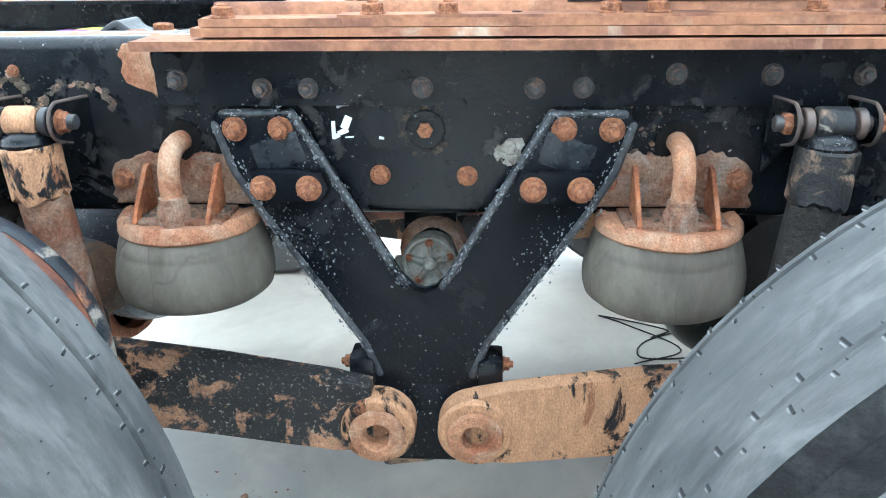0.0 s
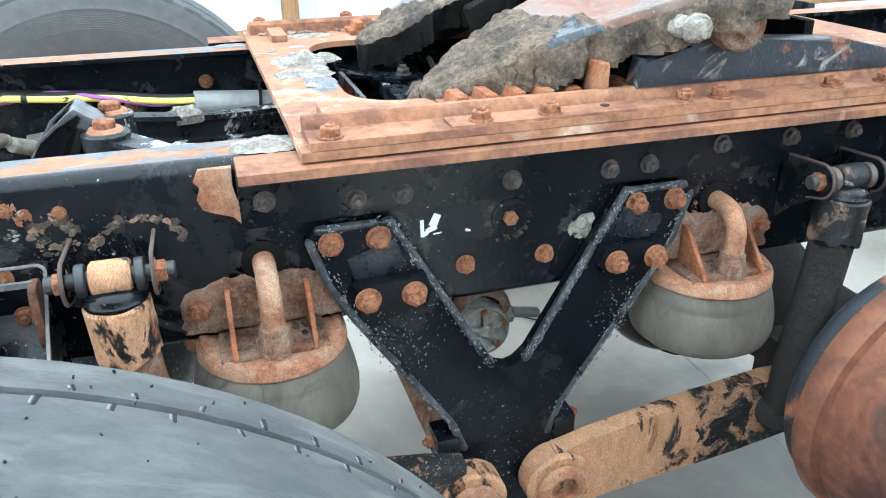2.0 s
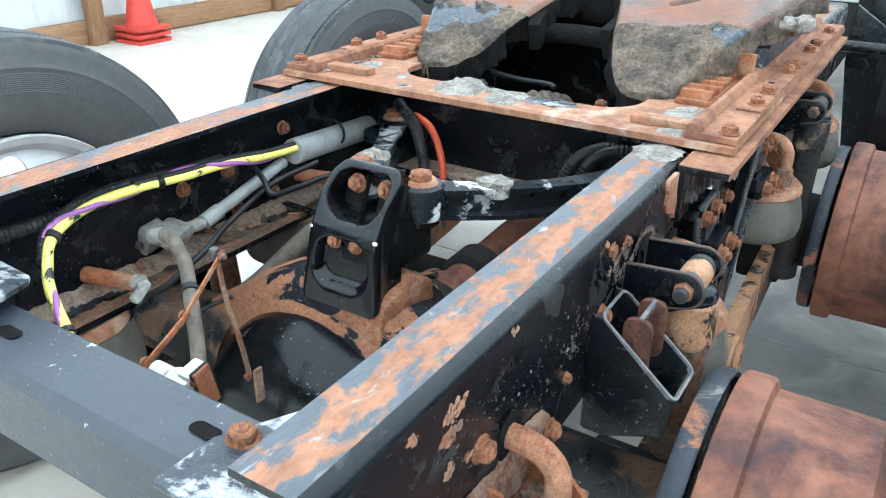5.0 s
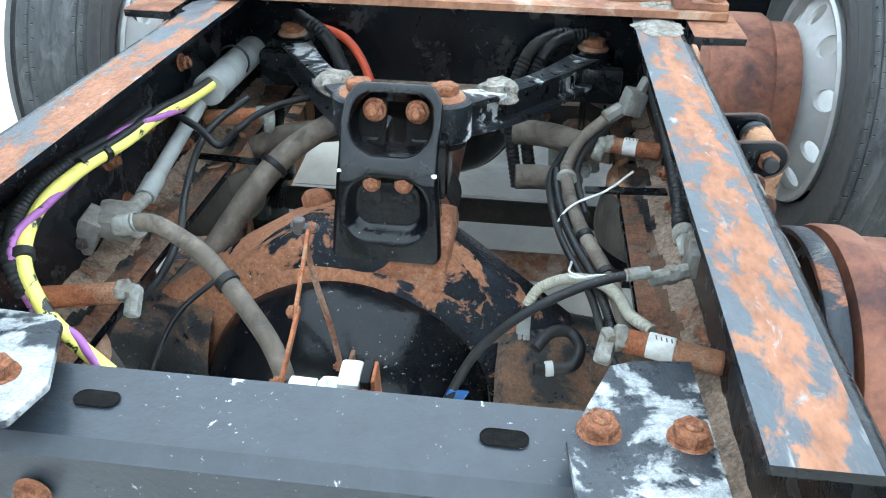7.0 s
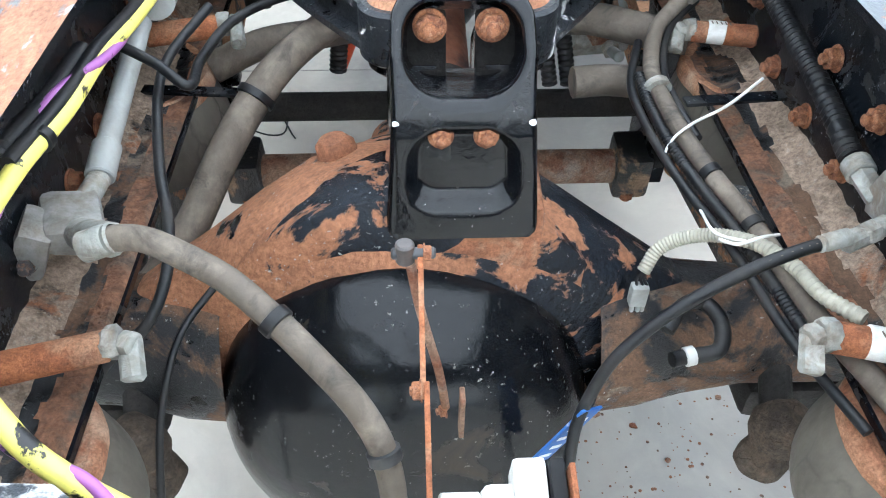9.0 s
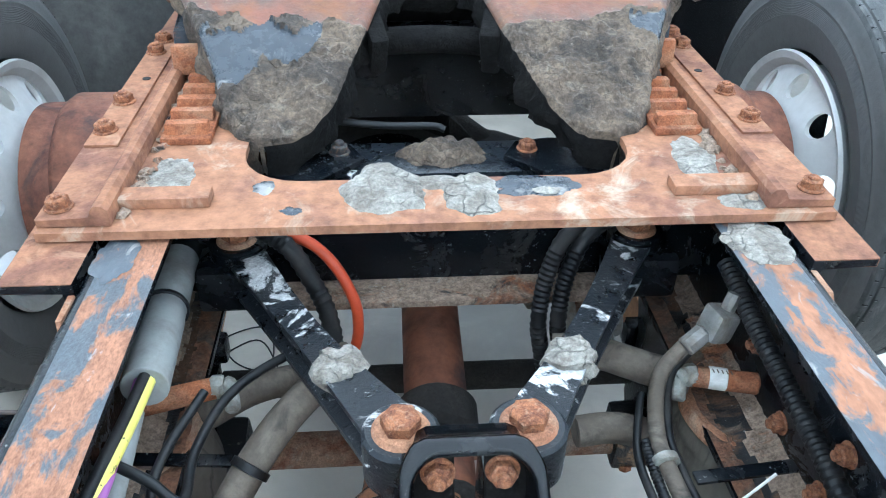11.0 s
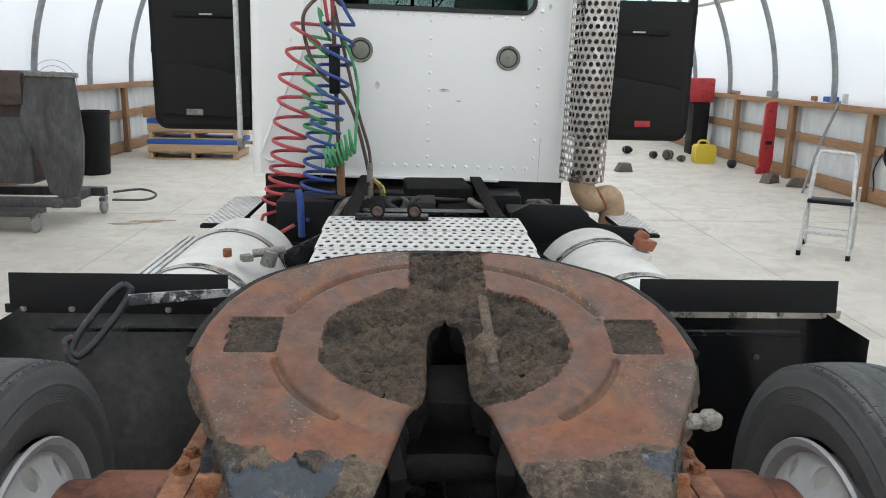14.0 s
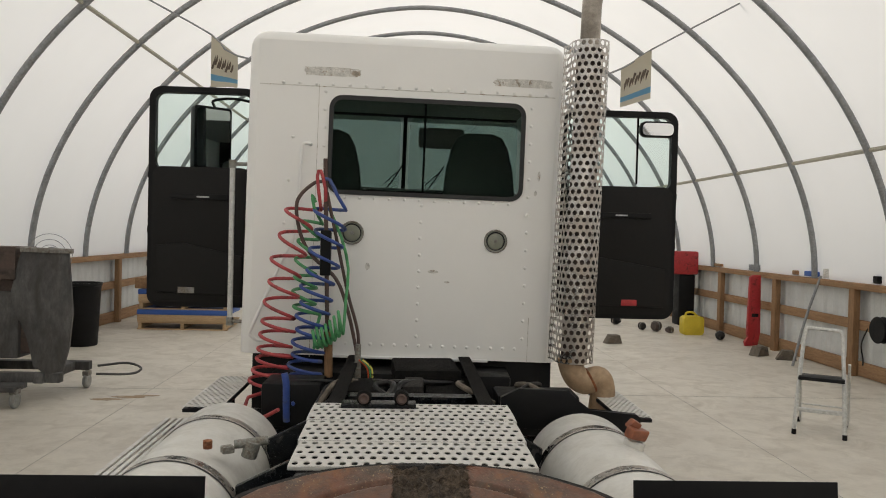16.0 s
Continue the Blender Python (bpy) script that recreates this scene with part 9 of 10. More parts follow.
box(bm, (0.197, -0.736, 0.672), (0.020, 0.014, 0.030), bev=0.003)
part("body", bm, conduit_grey, plug)
for d in (-0.004, 0.003, 0.008):
    bm = bm_new()
    tube(bm, [(0.197 + d, -0.736, 0.685), (0.195 + d * 0.6, -0.732, 0.694), (0.199, -0.729, 0.702)], 0.0018, seg=6)
    part("wire", bm, hose_black, plug)
    bm = bm_new()
    cyl(bm, (0.197 + d, -0.737, 0.658), (0.197 + d, -0.738, 0.645), 0.003, seg=6)
    part("pin", bm, conduit_grey, plug)
hose("breather_pipe", [(0.215, -0.792, 0.674), (0.236, -0.768, 0.686), (0.263, -0.759, 0.682), (0.276, -0.785, 0.677), (0.266, -0.817, 0.670), (0.235, -0.819, 0.663), (0.215, -0.824, 0.664)], 0.0088, hose_black, "short bent black breather pipe on the axle", "pipe", ties=((0.85, 0.002, wheel_silver),))
for pts in ([(0.344, -0.573, 0.851), (0.308, -0.582, 0.821), (0.264, -0.595, 0.803), (0.243, -0.604, 0.784), (0.238, -0.623, 0.768), (0.258, -0.687, 0.760), (0.253, -0.752, 0.780), (0.277, -0.776, 0.788)], [(0.252, -0.767, 0.784), (0.264, -0.783, 0.792), (0.288, -0.777, 0.795), (0.313, -0.765, 0.787)]):
    bm = bm_new()
    tube(bm, pts, 0.0018, seg=6)
    single("cable_tie", bm, white_plastic, pts[2], "loose white plastic cable tie on the harness", "cable tie", "cable ties")
for sx, y, z in ((-1, -0.43, 0.755), (1, -0.52, 0.79)):
    bm = bm_new()
    box(bm, (sx * 0.345, y, z), (0.13, 0.018, 0.005), (0, 0, sx * 5), bev=0.001)
    single("support_strip", bm, frame_black, (sx * 0.345, y, z), "black steel support strip with small holes", "bracket", "support strips")

# height lever with its white valve
lever = thing("levelling_valve", (0.002, -1.066, 0.795), "white levelling valve with rusty lever rods", "valve")
bm = bm_new()
box(bm, (0.008, -1.069, 0.815), (0.040, 0.030, 0.030), bev=0.006)
cyl(bm, (-0.013, -1.069, 0.816), (0.002, -1.069, 0.816), 0.0165, seg=24, bev=0.003)
cyl(bm, (0.004, -1.085, 0.812), (0.004, -1.062, 0.830), 0.010, seg=18, bev=0.002)
part("body", bm, white_plastic, lever, "white plastic body")
bm = bm_new()
box(bm, (0.020, -1.057, 0.825), (0.024, 0.034, 0.034), (12, 0, 0), bev=0.005)
part("housing", bm, white_plastic, lever, "white plastic housing")
bm = bm_new()
cyl(bm, (-0.042, -1.072, 0.822), (-0.014, -1.071, 0.820), 0.0135, seg=20)
part("stub", bm, white_plastic, lever)
bm = bm_new()
box(bm, (0.038, -1.059, 0.828), (0.011, 0.030, 0.040), (12, 0, 0), bev=0.004)
part("cover", bm, black_plastic, lever)
bm = bm_new()
box(bm, (0.047, -1.062, 0.822), (0.004, 0.026, 0.062), (12, 0, 0), bev=0.001)
part("plate", bm, rust, lever)
bm = bm_new()
prism(bm, [(-0.012, 0.74), (0.055, 0.74), (0.055, 0.80), (0.038, 0.80), (0.038, 0.795), (-0.012, 0.795)], "y", -1.118, -1.075, bev=0.002)
part("bracket", bm, frame_black, lever, "black bracket on the cross member")
top, mid_, bot = Vector((-0.052, -0.930, 0.930)), Vector((-0.050, -1.004, 0.868)), Vector((-0.047, -1.077, 0.832))
for p, q, w in ((top, mid_, 0.0065), (mid_, bot, 0.009)):
    d = q - p
    bm = bm_new()
    box(bm, (p + q) / 2, (0.004, d.length + 0.012, w), (math.degrees(math.atan2(d.z, d.y)), 0, 0), bev=0.001)
    part("rod", bm, rust, lever, "rusty flat rod")
bm = bm_new()
tube(bm, [top + Vector((-0.008, 0.002, 0)), (-0.051, -0.930, 0.866), (-0.037, -0.924, 0.787), (-0.030, -0.920, 0.727)], 0.004, seg=6, n=4)
part("link", bm, rust_mud, lever)
bm = bm_new()
cyl(bm, top + Vector((-0.020, 0, 0)), top + Vector((0.012, 0, 0)), 0.0045, seg=12)
part("pivot", bm, bolt_dark, lever)
bm = bm_new()
cyl(bm, top + Vector((-0.010, 0, -0.008)), top + Vector((-0.010, 0, 0.010)), 0.007, seg=14)
part("bush", bm, bolt_dark, lever)
bolt(lever, top + Vector((0.003, 0, 0)), (1, 0, 0), 0.006, "rust_stud")
bolt(lever, bot + Vector((-0.002, 0, 0)), (-1, 0, 0), 0.0075, "rust_stud")
bolt(lever, mid_ + Vector((-0.002, 0, 0)), (-1, 0, 0), 0.007, "rust")
bolt(lever, (0.035, -1.072, 0.831), (1, 0, 0), 0.0055, "rust_stud")
bolt(lever, (-0.030, -0.921, 0.724), (-1, -0.2, 0), 0.006, "rust_stud")
bm = bm_new()
box(bm, (-0.015, -0.917, 0.713), (0.005, 0.016, 0.06), bev=0.002)
part("foot", bm, rust_mud, lever)
tag = thing("axle_tag", (0.092, -0.875, 0.599), "blue metal tag with worn white printing on the axle cover", "tag")
turn = pose(0.095, -0.886, 0.622, 12, 23, 28)
bm = bm_new()
box(bm, (0, 0, 0), (0.030, 0.003, 0.105), bev=0.0008)
bm.transform(turn)
part("plate", bm, blue_label, tag)
for k in range(5):
    bm = bm_new()
    box(bm, (0.004 * (k % 2) - 0.002, -0.0018, -0.038 + 0.018 * k), (0.018 - 0.003 * (k % 3), 0.0006, 0.006), bev=0)
    bm.transform(turn)
    part("print", bm, white_paint, tag, "worn white printed bar")

# red hose and looms under the deck's edge
RED = [(-0.245, -0.150, 0.915), (-0.227, -0.160, 0.918), (-0.185, -0.175, 0.906), (-0.153, -0.190, 0.875), (-0.130, -0.205, 0.828), (-0.125, -0.215, 0.793), (-0.132, -0.220, 0.747), (-0.167, -0.220, 0.661)]
hose("red_hose", RED, 0.0085, hose_orange, "orange-red air hose under the deck", "hose")
hose("corrugated_loom", [(-0.285, -0.150, 0.938), (-0.269, -0.170, 0.939), (-0.217, -0.190, 0.911), (-0.187, -0.205, 0.860), (-0.169, -0.220, 0.819), (-0.161, -0.235, 0.765), (-0.17, -0.235, 0.67)], 0.0135, hose_black, "black corrugated loom under the deck", "loom", ribs=0.08, pitch=0.008)
for dx in (0.0, 0.03):
    hose("corrugated_loom", [(0.25 + dx, -0.145, 0.926), (0.219 + dx, -0.160, 0.926), (0.179 + dx, -0.180, 0.904), (0.154 + dx, -0.200, 0.847), (0.145 + dx, -0.220, 0.786), (0.150 + dx, -0.225, 0.745), (0.17 + dx, -0.235, 0.64)], 0.0125, hose_black, "black corrugated loom under the deck", "loom", ribs=0.08, pitch=0.008)
hose("thin_cable", [(-0.16, 0.06, 0.99), (-0.08, 0.05, 0.985), (0.0, 0.045, 0.985), (0.02, 0.04, 0.98)], 0.006, hose_black, "thin black cable across the deck's opening", "cable")
# slack adjusters behind the rear axle
for sx in (1, -1):
    foot, top = Vector((sx * 0.382, -0.815, 0.50)), Vector((sx * 0.40, -0.70, 0.56))
    ch = thing("slack_adjuster", foot, "knobby brake slack adjuster caked with greasy dirt", "slack adjuster", "slack adjusters")
    bm = bm_new()
    lathe(bm, [(0, -0.065), (0.020, -0.062), (0.030, -0.050), (0.033, -0.034), (0.026, -0.018), (0.034, -0.004), (0.037, 0.012), (0.034, 0.028), (0.024, 0.042), (0.012, 0.048), (0, 0.049)], foot, (sx * 0.3, 0.2, 0.9), seg=32)
    lumpy(bm, 0.007, 30)
    part("body", bm, grease_cake, ch, "greasy lever body", smooth=60)
    bm = bm_new()
    cyl(bm, foot, top, 0.02, seg=14)
    part("push_rod", bm, grease, ch)

# grey air valve seen through the hanger's fork
gv = thing("air_valve", (0.12, 0.05, 0.62), "grey alloy air valve with pipe unions", "valve")
bm = bm_new()
lathe(bm, [(0, -0.05), (0.045, -0.045), (0.055, -0.02), (0.05, 0.0), (0.058, 0.02), (0.05, 0.05), (0, 0.055)], (0.16, 0.02, 0.70), (1, 0, 0.2), seg=16, wobble=0.2)
box(bm, (0.19, 0.02, 0.67), (0.06, 0.07, 0.05), (10, 0, 20), bev=0.01)
cyl(bm, (0.19, -0.04, 0.68), (0.19, 0.09, 0.68), 0.018, seg=10)
lumpy(bm, 0.004, 40)
part("body", bm, zinc, gv)
for y, z in ((-0.01, 0.70), (0.05, 0.70), (0.02, 0.655)):
    bolt(gv, (0.222, y, z), (1, 0, 0), 0.008, "rust")
bm = bm_new()
cyl(bm, (0.12, 0.02, 0.70), (0.12, 0.02, 0.80), 0.02, seg=12)
part("post", bm, frame_black, gv)

# ---- coiled lines behind the cab
def coil(name, axis, r0, r1, turns, wire, mat, label, tail=(), head=()):
    line = smooth_line(axis, 24)
    n = int(turns * 14)
    pts = list(head)
    for k in range(n + 1):
        t = k / n
        q = t * (len(line) - 1)
        i = min(int(q), len(line) - 2)
        c = line[i].lerp(line[i + 1], q - i)
        a = 2 * math.pi * turns * t
        r = r0 + (r1 - r0) * t + 0.008 * math.sin(t * 37)
        pts.append(c + Vector((r * math.cos(a), r * 0.8 * math.sin(a), 0.006 * math.sin(a * 0.5 + 1) - 0.028 * (1 - 0.7 * t) * math.cos(a))))
    pts += list(tail)
    ob = thing(name, pts[-1], label, "air hose", "coiled hoses")
    bm = bm_new()
    tube(bm, pts, wire, seg=8, n=2)
    part("hose", bm, mat, ob)
    return ob


PX = 4.12
pole = thing("hose_pole", (-0.52, PX, 0.95), "brown spring pole that carries the coiled hoses", "pole")
bm = bm_new()
cyl(bm, (-0.545, PX, 1.05), (-0.585, PX, 2.34), 0.014, seg=12)
part("rod", bm, coil_brown, pole)
bm = bm_new()
cyl(bm, (-0.535, PX, 0.90), (-0.543, PX, 1.20), 0.028, seg=14)
part("foot", bm, timber, pole, "worn tan foot")
bm = bm_new()
box(bm, (-0.57, PX, 1.72), (0.07, 0.06, 0.30), bev=0.012)
part("clamp", bm, black_plastic, pole)
coil("red_air_line", [(-0.70, PX, 2.03), (-0.76, PX, 1.905), (-0.803, PX, 1.724), (-0.83, PX, 1.583), (-0.847, PX, 1.441), (-0.865, PX, 1.307), (-0.877, PX, 1.206), (-0.883, PX, 1.114), (-0.893, PX, 1.037), (-0.90, PX - 0.02, 0.975), (-0.915, PX - 0.05, 0.91), (-0.94, PX - 0.1, 0.85)],
     0.095, 0.118, 11, 0.0115, coil_red, "red coiled air line hanging behind the cab", head=[(-0.585, PX + 0.02, 2.02), (-0.575, PX - 0.03, 2.12), (-0.61, PX - 0.03, 2.26), (-0.632, PX - 0.03, 2.22), (-0.61, PX - 0.04, 2.05)], tail=[(-1.02, PX - 0.2, 0.80), (-0.98, PX - 0.4, 0.74), (-0.88, PX - 0.6, 0.76), (-0.75, PX - 0.7, 0.84)])
coil("green_power_line", [(-0.665, PX + 0.04, 1.94), (-0.681, PX + 0.04, 1.842), (-0.699, PX + 0.04, 1.71), (-0.703, PX + 0.04, 1.594), (-0.702, PX + 0.04, 1.495), (-0.71, PX + 0.04, 1.395), (-0.676, PX + 0.03, 1.312)],
     0.062, 0.080, 6, 0.011, coil_green, "green coiled power cable hanging behind the cab", head=[(-0.64, PX - 0.03, 2.05), (-0.66, PX - 0.04, 2.10), (-0.65, PX - 0.03, 2.02)], tail=[(-0.62, PX - 0.03, 1.22)])
# the lower turns of the green cable bunch up on the pole's clamp
turns = []
for k in range(7 * 14 + 1):
    t = k / (7 * 14)
    a = 2 * math.pi * 7 * t
    c = Vector((-0.64 + 0.19 * t, PX - 0.06, 1.155 + 0.13 * t * t))
    r = 0.055 + 0.02 * t
    turns.append(c + Vector((0.012 * math.cos(a), r * 0.8 * math.sin(a), -r * math.cos(a))))
hose("green_cable_loop", turns + [(-0.43, PX - 0.02, 1.42), (-0.42, PX, 1.62), (-0.47, PX + 0.02, 1.82), (-0.55, PX + 0.02, 2.0)], 0.0105, coil_green, "bunched loops of green cable on the hose pole", "cable", n=2, seg=8)
coil("blue_air_line", [(-0.543, PX - 0.02, 2.034), (-0.545, PX, 1.911), (-0.56, PX, 1.78), (-0.583, PX, 1.655), (-0.612, PX, 1.53), (-0.627, PX, 1.43), (-0.639, PX, 1.329), (-0.652, PX, 1.245), (-0.659, PX, 1.161), (-0.675, PX, 1.076), (-0.683, PX - 0.01, 1.008), (-0.692, PX - 0.02, 0.935), (-0.70, PX - 0.04, 0.87)],
     0.098, 0.104, 12, 0.0115, coil_blue, "blue coiled air line hanging behind the cab", head=[(-0.60, PX, 2.20), (-0.55, PX - 0.03, 2.20), (-0.50, PX - 0.03, 2.10)], tail=[(-0.72, PX - 0.3, 0.84), (-0.68, PX - 0.6, 0.85)])
hose("black_hose", [(-0.58, PX - 0.02, 2.19), (-0.66, PX - 0.03, 2.17), (-0.76, PX - 0.03, 2.05), (-0.74, PX, 1.85), (-0.66, PX, 1.70), (-0.50, PX, 1.55), (-0.42, PX, 1.35), (-0.36, PX, 1.10), (-0.35, PX, 1.02)], 0.012, coil_brown, "dark hose looped behind the cab", "hose")
hose("brown_hose", [(-0.57, PX, 2.12), (-0.50, PX + 0.02, 1.80), (-0.42, PX + 0.02, 1.45), (-0.35, PX + 0.02, 1.2), (-0.34, PX + 0.02, 1.0)], 0.011, coil_brown, "brown hose hanging behind the cab", "hose")
con = thing("cable_connector", (-0.34, PX, 0.82), "grey cable connector with coloured wires", "connector")
bm = bm_new()
cyl(bm, (-0.345, PX, 1.12), (-0.345, PX, 1.0), 0.02, seg=14)
cyl(bm, (-0.345, PX, 1.0), (-0.35, PX, 0.85), 0.026, seg=14)
part("body", bm, fitting_grey, con)
for k, m in enumerate((hose_orange, coil_green, wire_yellow)):
    bm = bm_new()
    tube(bm, [(-0.335 + 0.012 * k, PX - 0.02, 1.02), (-0.28 + 0.015 * k, PX - 0.02, 0.96), (-0.27 + 0.012 * k, PX - 0.03, 0.85), (-0.28 + 0.012 * k, PX, 0.75)], 0.006, seg=6)
    part("wire", bm, m, con)
hose("blue_hose_end", [(-0.70, 3.40, 0.78), (-0.70, 3.38, 0.88), (-0.70, 3.36, 1.0), (-0.71, 3.36, 1.06)], 0.02, coil_blue, "blue handle of an air line coupling", "coupling")

# grey relay valve hung inside the rail, seen through the hanger's V
def relay_in_v():
    ob = thing("relay_valve", (0.34, 0.0, 0.60), "dusty grey cast relay valve behind the hanger", "valve", "relay valves")
    c = Vector((0.345, 0.006, 0.614))
    bm = bm_new()
    lathe(bm, [(0.048, -0.11), (0.048, -0.002), (0.045, 0.004), (0.041, 0.004), (0.038, -0.003), (0.030, -0.006), (0, -0.006)], c, (1, 0, 0.08), seg=36)
    part("body", bm, fitting_grey, ob)
    bm = bm_new()
    lathe(bm, [(0, -0.085), (0.050, -0.080), (0.058, -0.066), (0.058, -0.03), (0.052, -0.020), (0.040, -0.016)], c + Vector((0, 0.004, 0.018)), (1, 0, 0.08), seg=28)
    lumpy(bm, 0.003, 50)
    part("dirt", bm, rust_mud, ob, "dusty brown upper half")
    for a in (20, 92, 164, 236, 308):
        way = Vector((0, math.cos(radians(a)), math.sin(radians(a))))
        bm = bm_new()
        box(bm, c + Vector((0.000, 0, 0)) + way * 0.022, (0.014, 0.040, 0.007), (a, 0, 0), bev=0.002)
        part("fin", bm, fitting_grey, ob)
        bolt(ob, c + Vector((0.002, 0, 0)) + way * 0.037, (1, 0, 0), 0.006, "rust")
    bm = bm_new()
    lathe(bm, [(0.012, 0), (0.012, 0.006), (0.008, 0.010), (0, 0.010)], c + Vector((0.002, 0, 0)), (1, 0, 0), seg=14)
    part("hub", bm, fitting_grey, ob)
    for s in (1, -1):
        bm = bm_new()
        cyl(bm, c + Vector((-0.03, s * 0.035, -0.004 + 0.012 * s)), c + Vector((-0.03, s * 0.064, -0.004 + 0.014 * s)), 0.018, seg=6, bev=0.003)
        part("nut", bm, fitting_grey, ob)
        bm = bm_new()
        cyl(bm, c + Vector((-0.03, s * 0.062, -0.004 + 0.014 * s)), c + Vector((-0.03, s * 0.115, 0.0)), 0.010, seg=14)
        part("union", bm, conduit_grey, ob)
    bm = bm_new()
    box(bm, (0.30, 0.004, 0.715), (0.012, 0.09, 0.16), bev=0.002)
    box(bm, (0.364, 0.004, 0.787), (0.126, 0.06, 0.012), bev=0.002)
    part("bracket", bm, frame_black, ob, "black bracket under the rail")
    return ob


relay_in_v()

# ---- things standing about in the hall
sawdust = material("brown_floor_dirt", (0.33, 0.225, 0.135), 0.95, patch=(0.46, 0.38, 0.29), amount=0.45, pscale=9, bump=0.3, edge=0.15)
# steel bucket on a wheeled dolly
buck = thing("loader_bucket", (-4.1, 7.6, 0.28), "weathered steel loader bucket on a low dolly", "loader bucket")
bm = bm_new()
prism(bm, [(7.3 + (0.0 if z < 0.6 else 0.03), z) for z in (0.5, 1.6)] + [(7.42, 1.62), (7.42, 0.48)], "x", -6.0, -3.95, bev=0.006)
part("back", bm, scrap_rust, buck, "brown rusted upper edge")
bm = bm_new()
cheek = [(-4.02, 1.50), (-3.98, 1.585), (-3.52, 1.60), (-3.50, 1.35), (-3.47, 0.95), (-3.50, 0.60), (-3.56, 0.34), (-3.72, 0.30), (-3.86, 0.38), (-3.93, 0.70), (-4.06, 0.95), (-4.10, 1.15)]
prism(bm, cheek, "y", 7.18, 7.215, bev=0.006)
part("cheek", bm, scrap_steel, buck, "grey curved cheek plate")
bm = bm_new()
box(bm, (-3.74, 7.19, 1.59), (0.52, 0.06, 0.05), (0, 1, 0), bev=0.006)
part("edge", bm, zinc, buck, "worn top edge")
bm = bm_new()
box(bm, (-5.0, 7.6, 0.80), (1.9, 0.7, 0.7), bev=0.02)
part("shell", bm, scrap_steel, buck)
bm = bm_new()
box(bm, (-4.9, 7.18, 1.45), (1.7, 0.03, 0.34), bev=0.01)
part("lip", bm, scrap_rust, buck)
dolly = thing("dolly", (-4.2, 7.5, 0.0), "low steel dolly on casters", "dolly")
bm = bm_new()
box(bm, (-4.8, 7.25, 0.26), (2.4, 0.10, 0.10), bev=0.01)
box(bm, (-4.8, 8.0, 0.26), (2.4, 0.10, 0.10), bev=0.01)
box(bm, (-3.80, 7.6, 0.26), (0.10, 0.9, 0.10), bev=0.01)
box(bm, (-4.9, 7.0, 0.20), (2.0, 0.30, 0.05), bev=0.01)
part("frame", bm, scrap_steel, dolly)
for x, y in ((-3.93, 6.95), (-3.64, 8.0), (-5.2, 6.95)):
    bm = bm_new()
    cyl(bm, (x - 0.025, y, 0.085), (x + 0.025, y, 0.085), 0.085, seg=24, bev=0.012)
    wheel_ = part("caster", bm, conduit_grey, dolly, "grey caster")
    bm = bm_new()
    box(bm, (x, y, 0.17), (0.07, 0.10, 0.05), bev=0.006)
    part("fork", bm, zinc, wheel_)
bm = bm_new()
tube(bm, [(-3.6, 8.2, 0.22), (-3.3, 8.3, 0.24), (-3.1, 8.2, 0.20), (-3.15, 8.0, 0.17), (-3.5, 7.9, 0.18)], 0.014, seg=8)
single("bent_rod", bm, scrap_steel, (-3.4, 8.1, 0.17), "bent steel rod sticking out from the dolly", "rod")
bin_ = thing("waste_bin", (-5.0, 11.2, 0), "dark plastic waste bin", "bin")
bm = bm_new()
lathe(bm, [(0, 0.01), (0.22, 0), (0.23, 0.02), (0.275, 0.92), (0.29, 0.93), (0.29, 0.97), (0.27, 0.97), (0.26, 0.90), (0.0, 0.85)], (-5.0, 11.2, 0), seg=28)
part("can", bm, black_plastic, bin_)
fan = thing("drum_fan", (-5.15, 10.4, 0.0), "round wire-guarded fan on a stand", "fan")
bm = bm_new()
for r in (0.30, 0.22, 0.14, 0.06):
    lathe(bm, [(r - 0.004, -0.004), (r + 0.004, 0), (r - 0.004, 0.004)], (-5.1, 10.3, 1.42), (0.2, -1, 0), seg=36)
part("guard", bm, hoop_steel, fan)
bm = bm_new()
cyl(bm, (-5.1, 10.35, 0), (-5.1, 10.35, 1.15), 0.03, seg=12)
cyl(bm, (-5.1, 10.34, 1.35), (-5.1, 10.42, 1.5), 0.07, seg=16)
part("stand", bm, hoop_steel, fan)


pallet_wood = material("pale_pallet_wood", (0.52, 0.37, 0.22), 0.8, patch=(0.40, 0.27, 0.15), amount=0.4, pscale=5, var=0.2, vscale=24, bump=0.2, edge=0.2, stretch=(0.6, 6, 6))


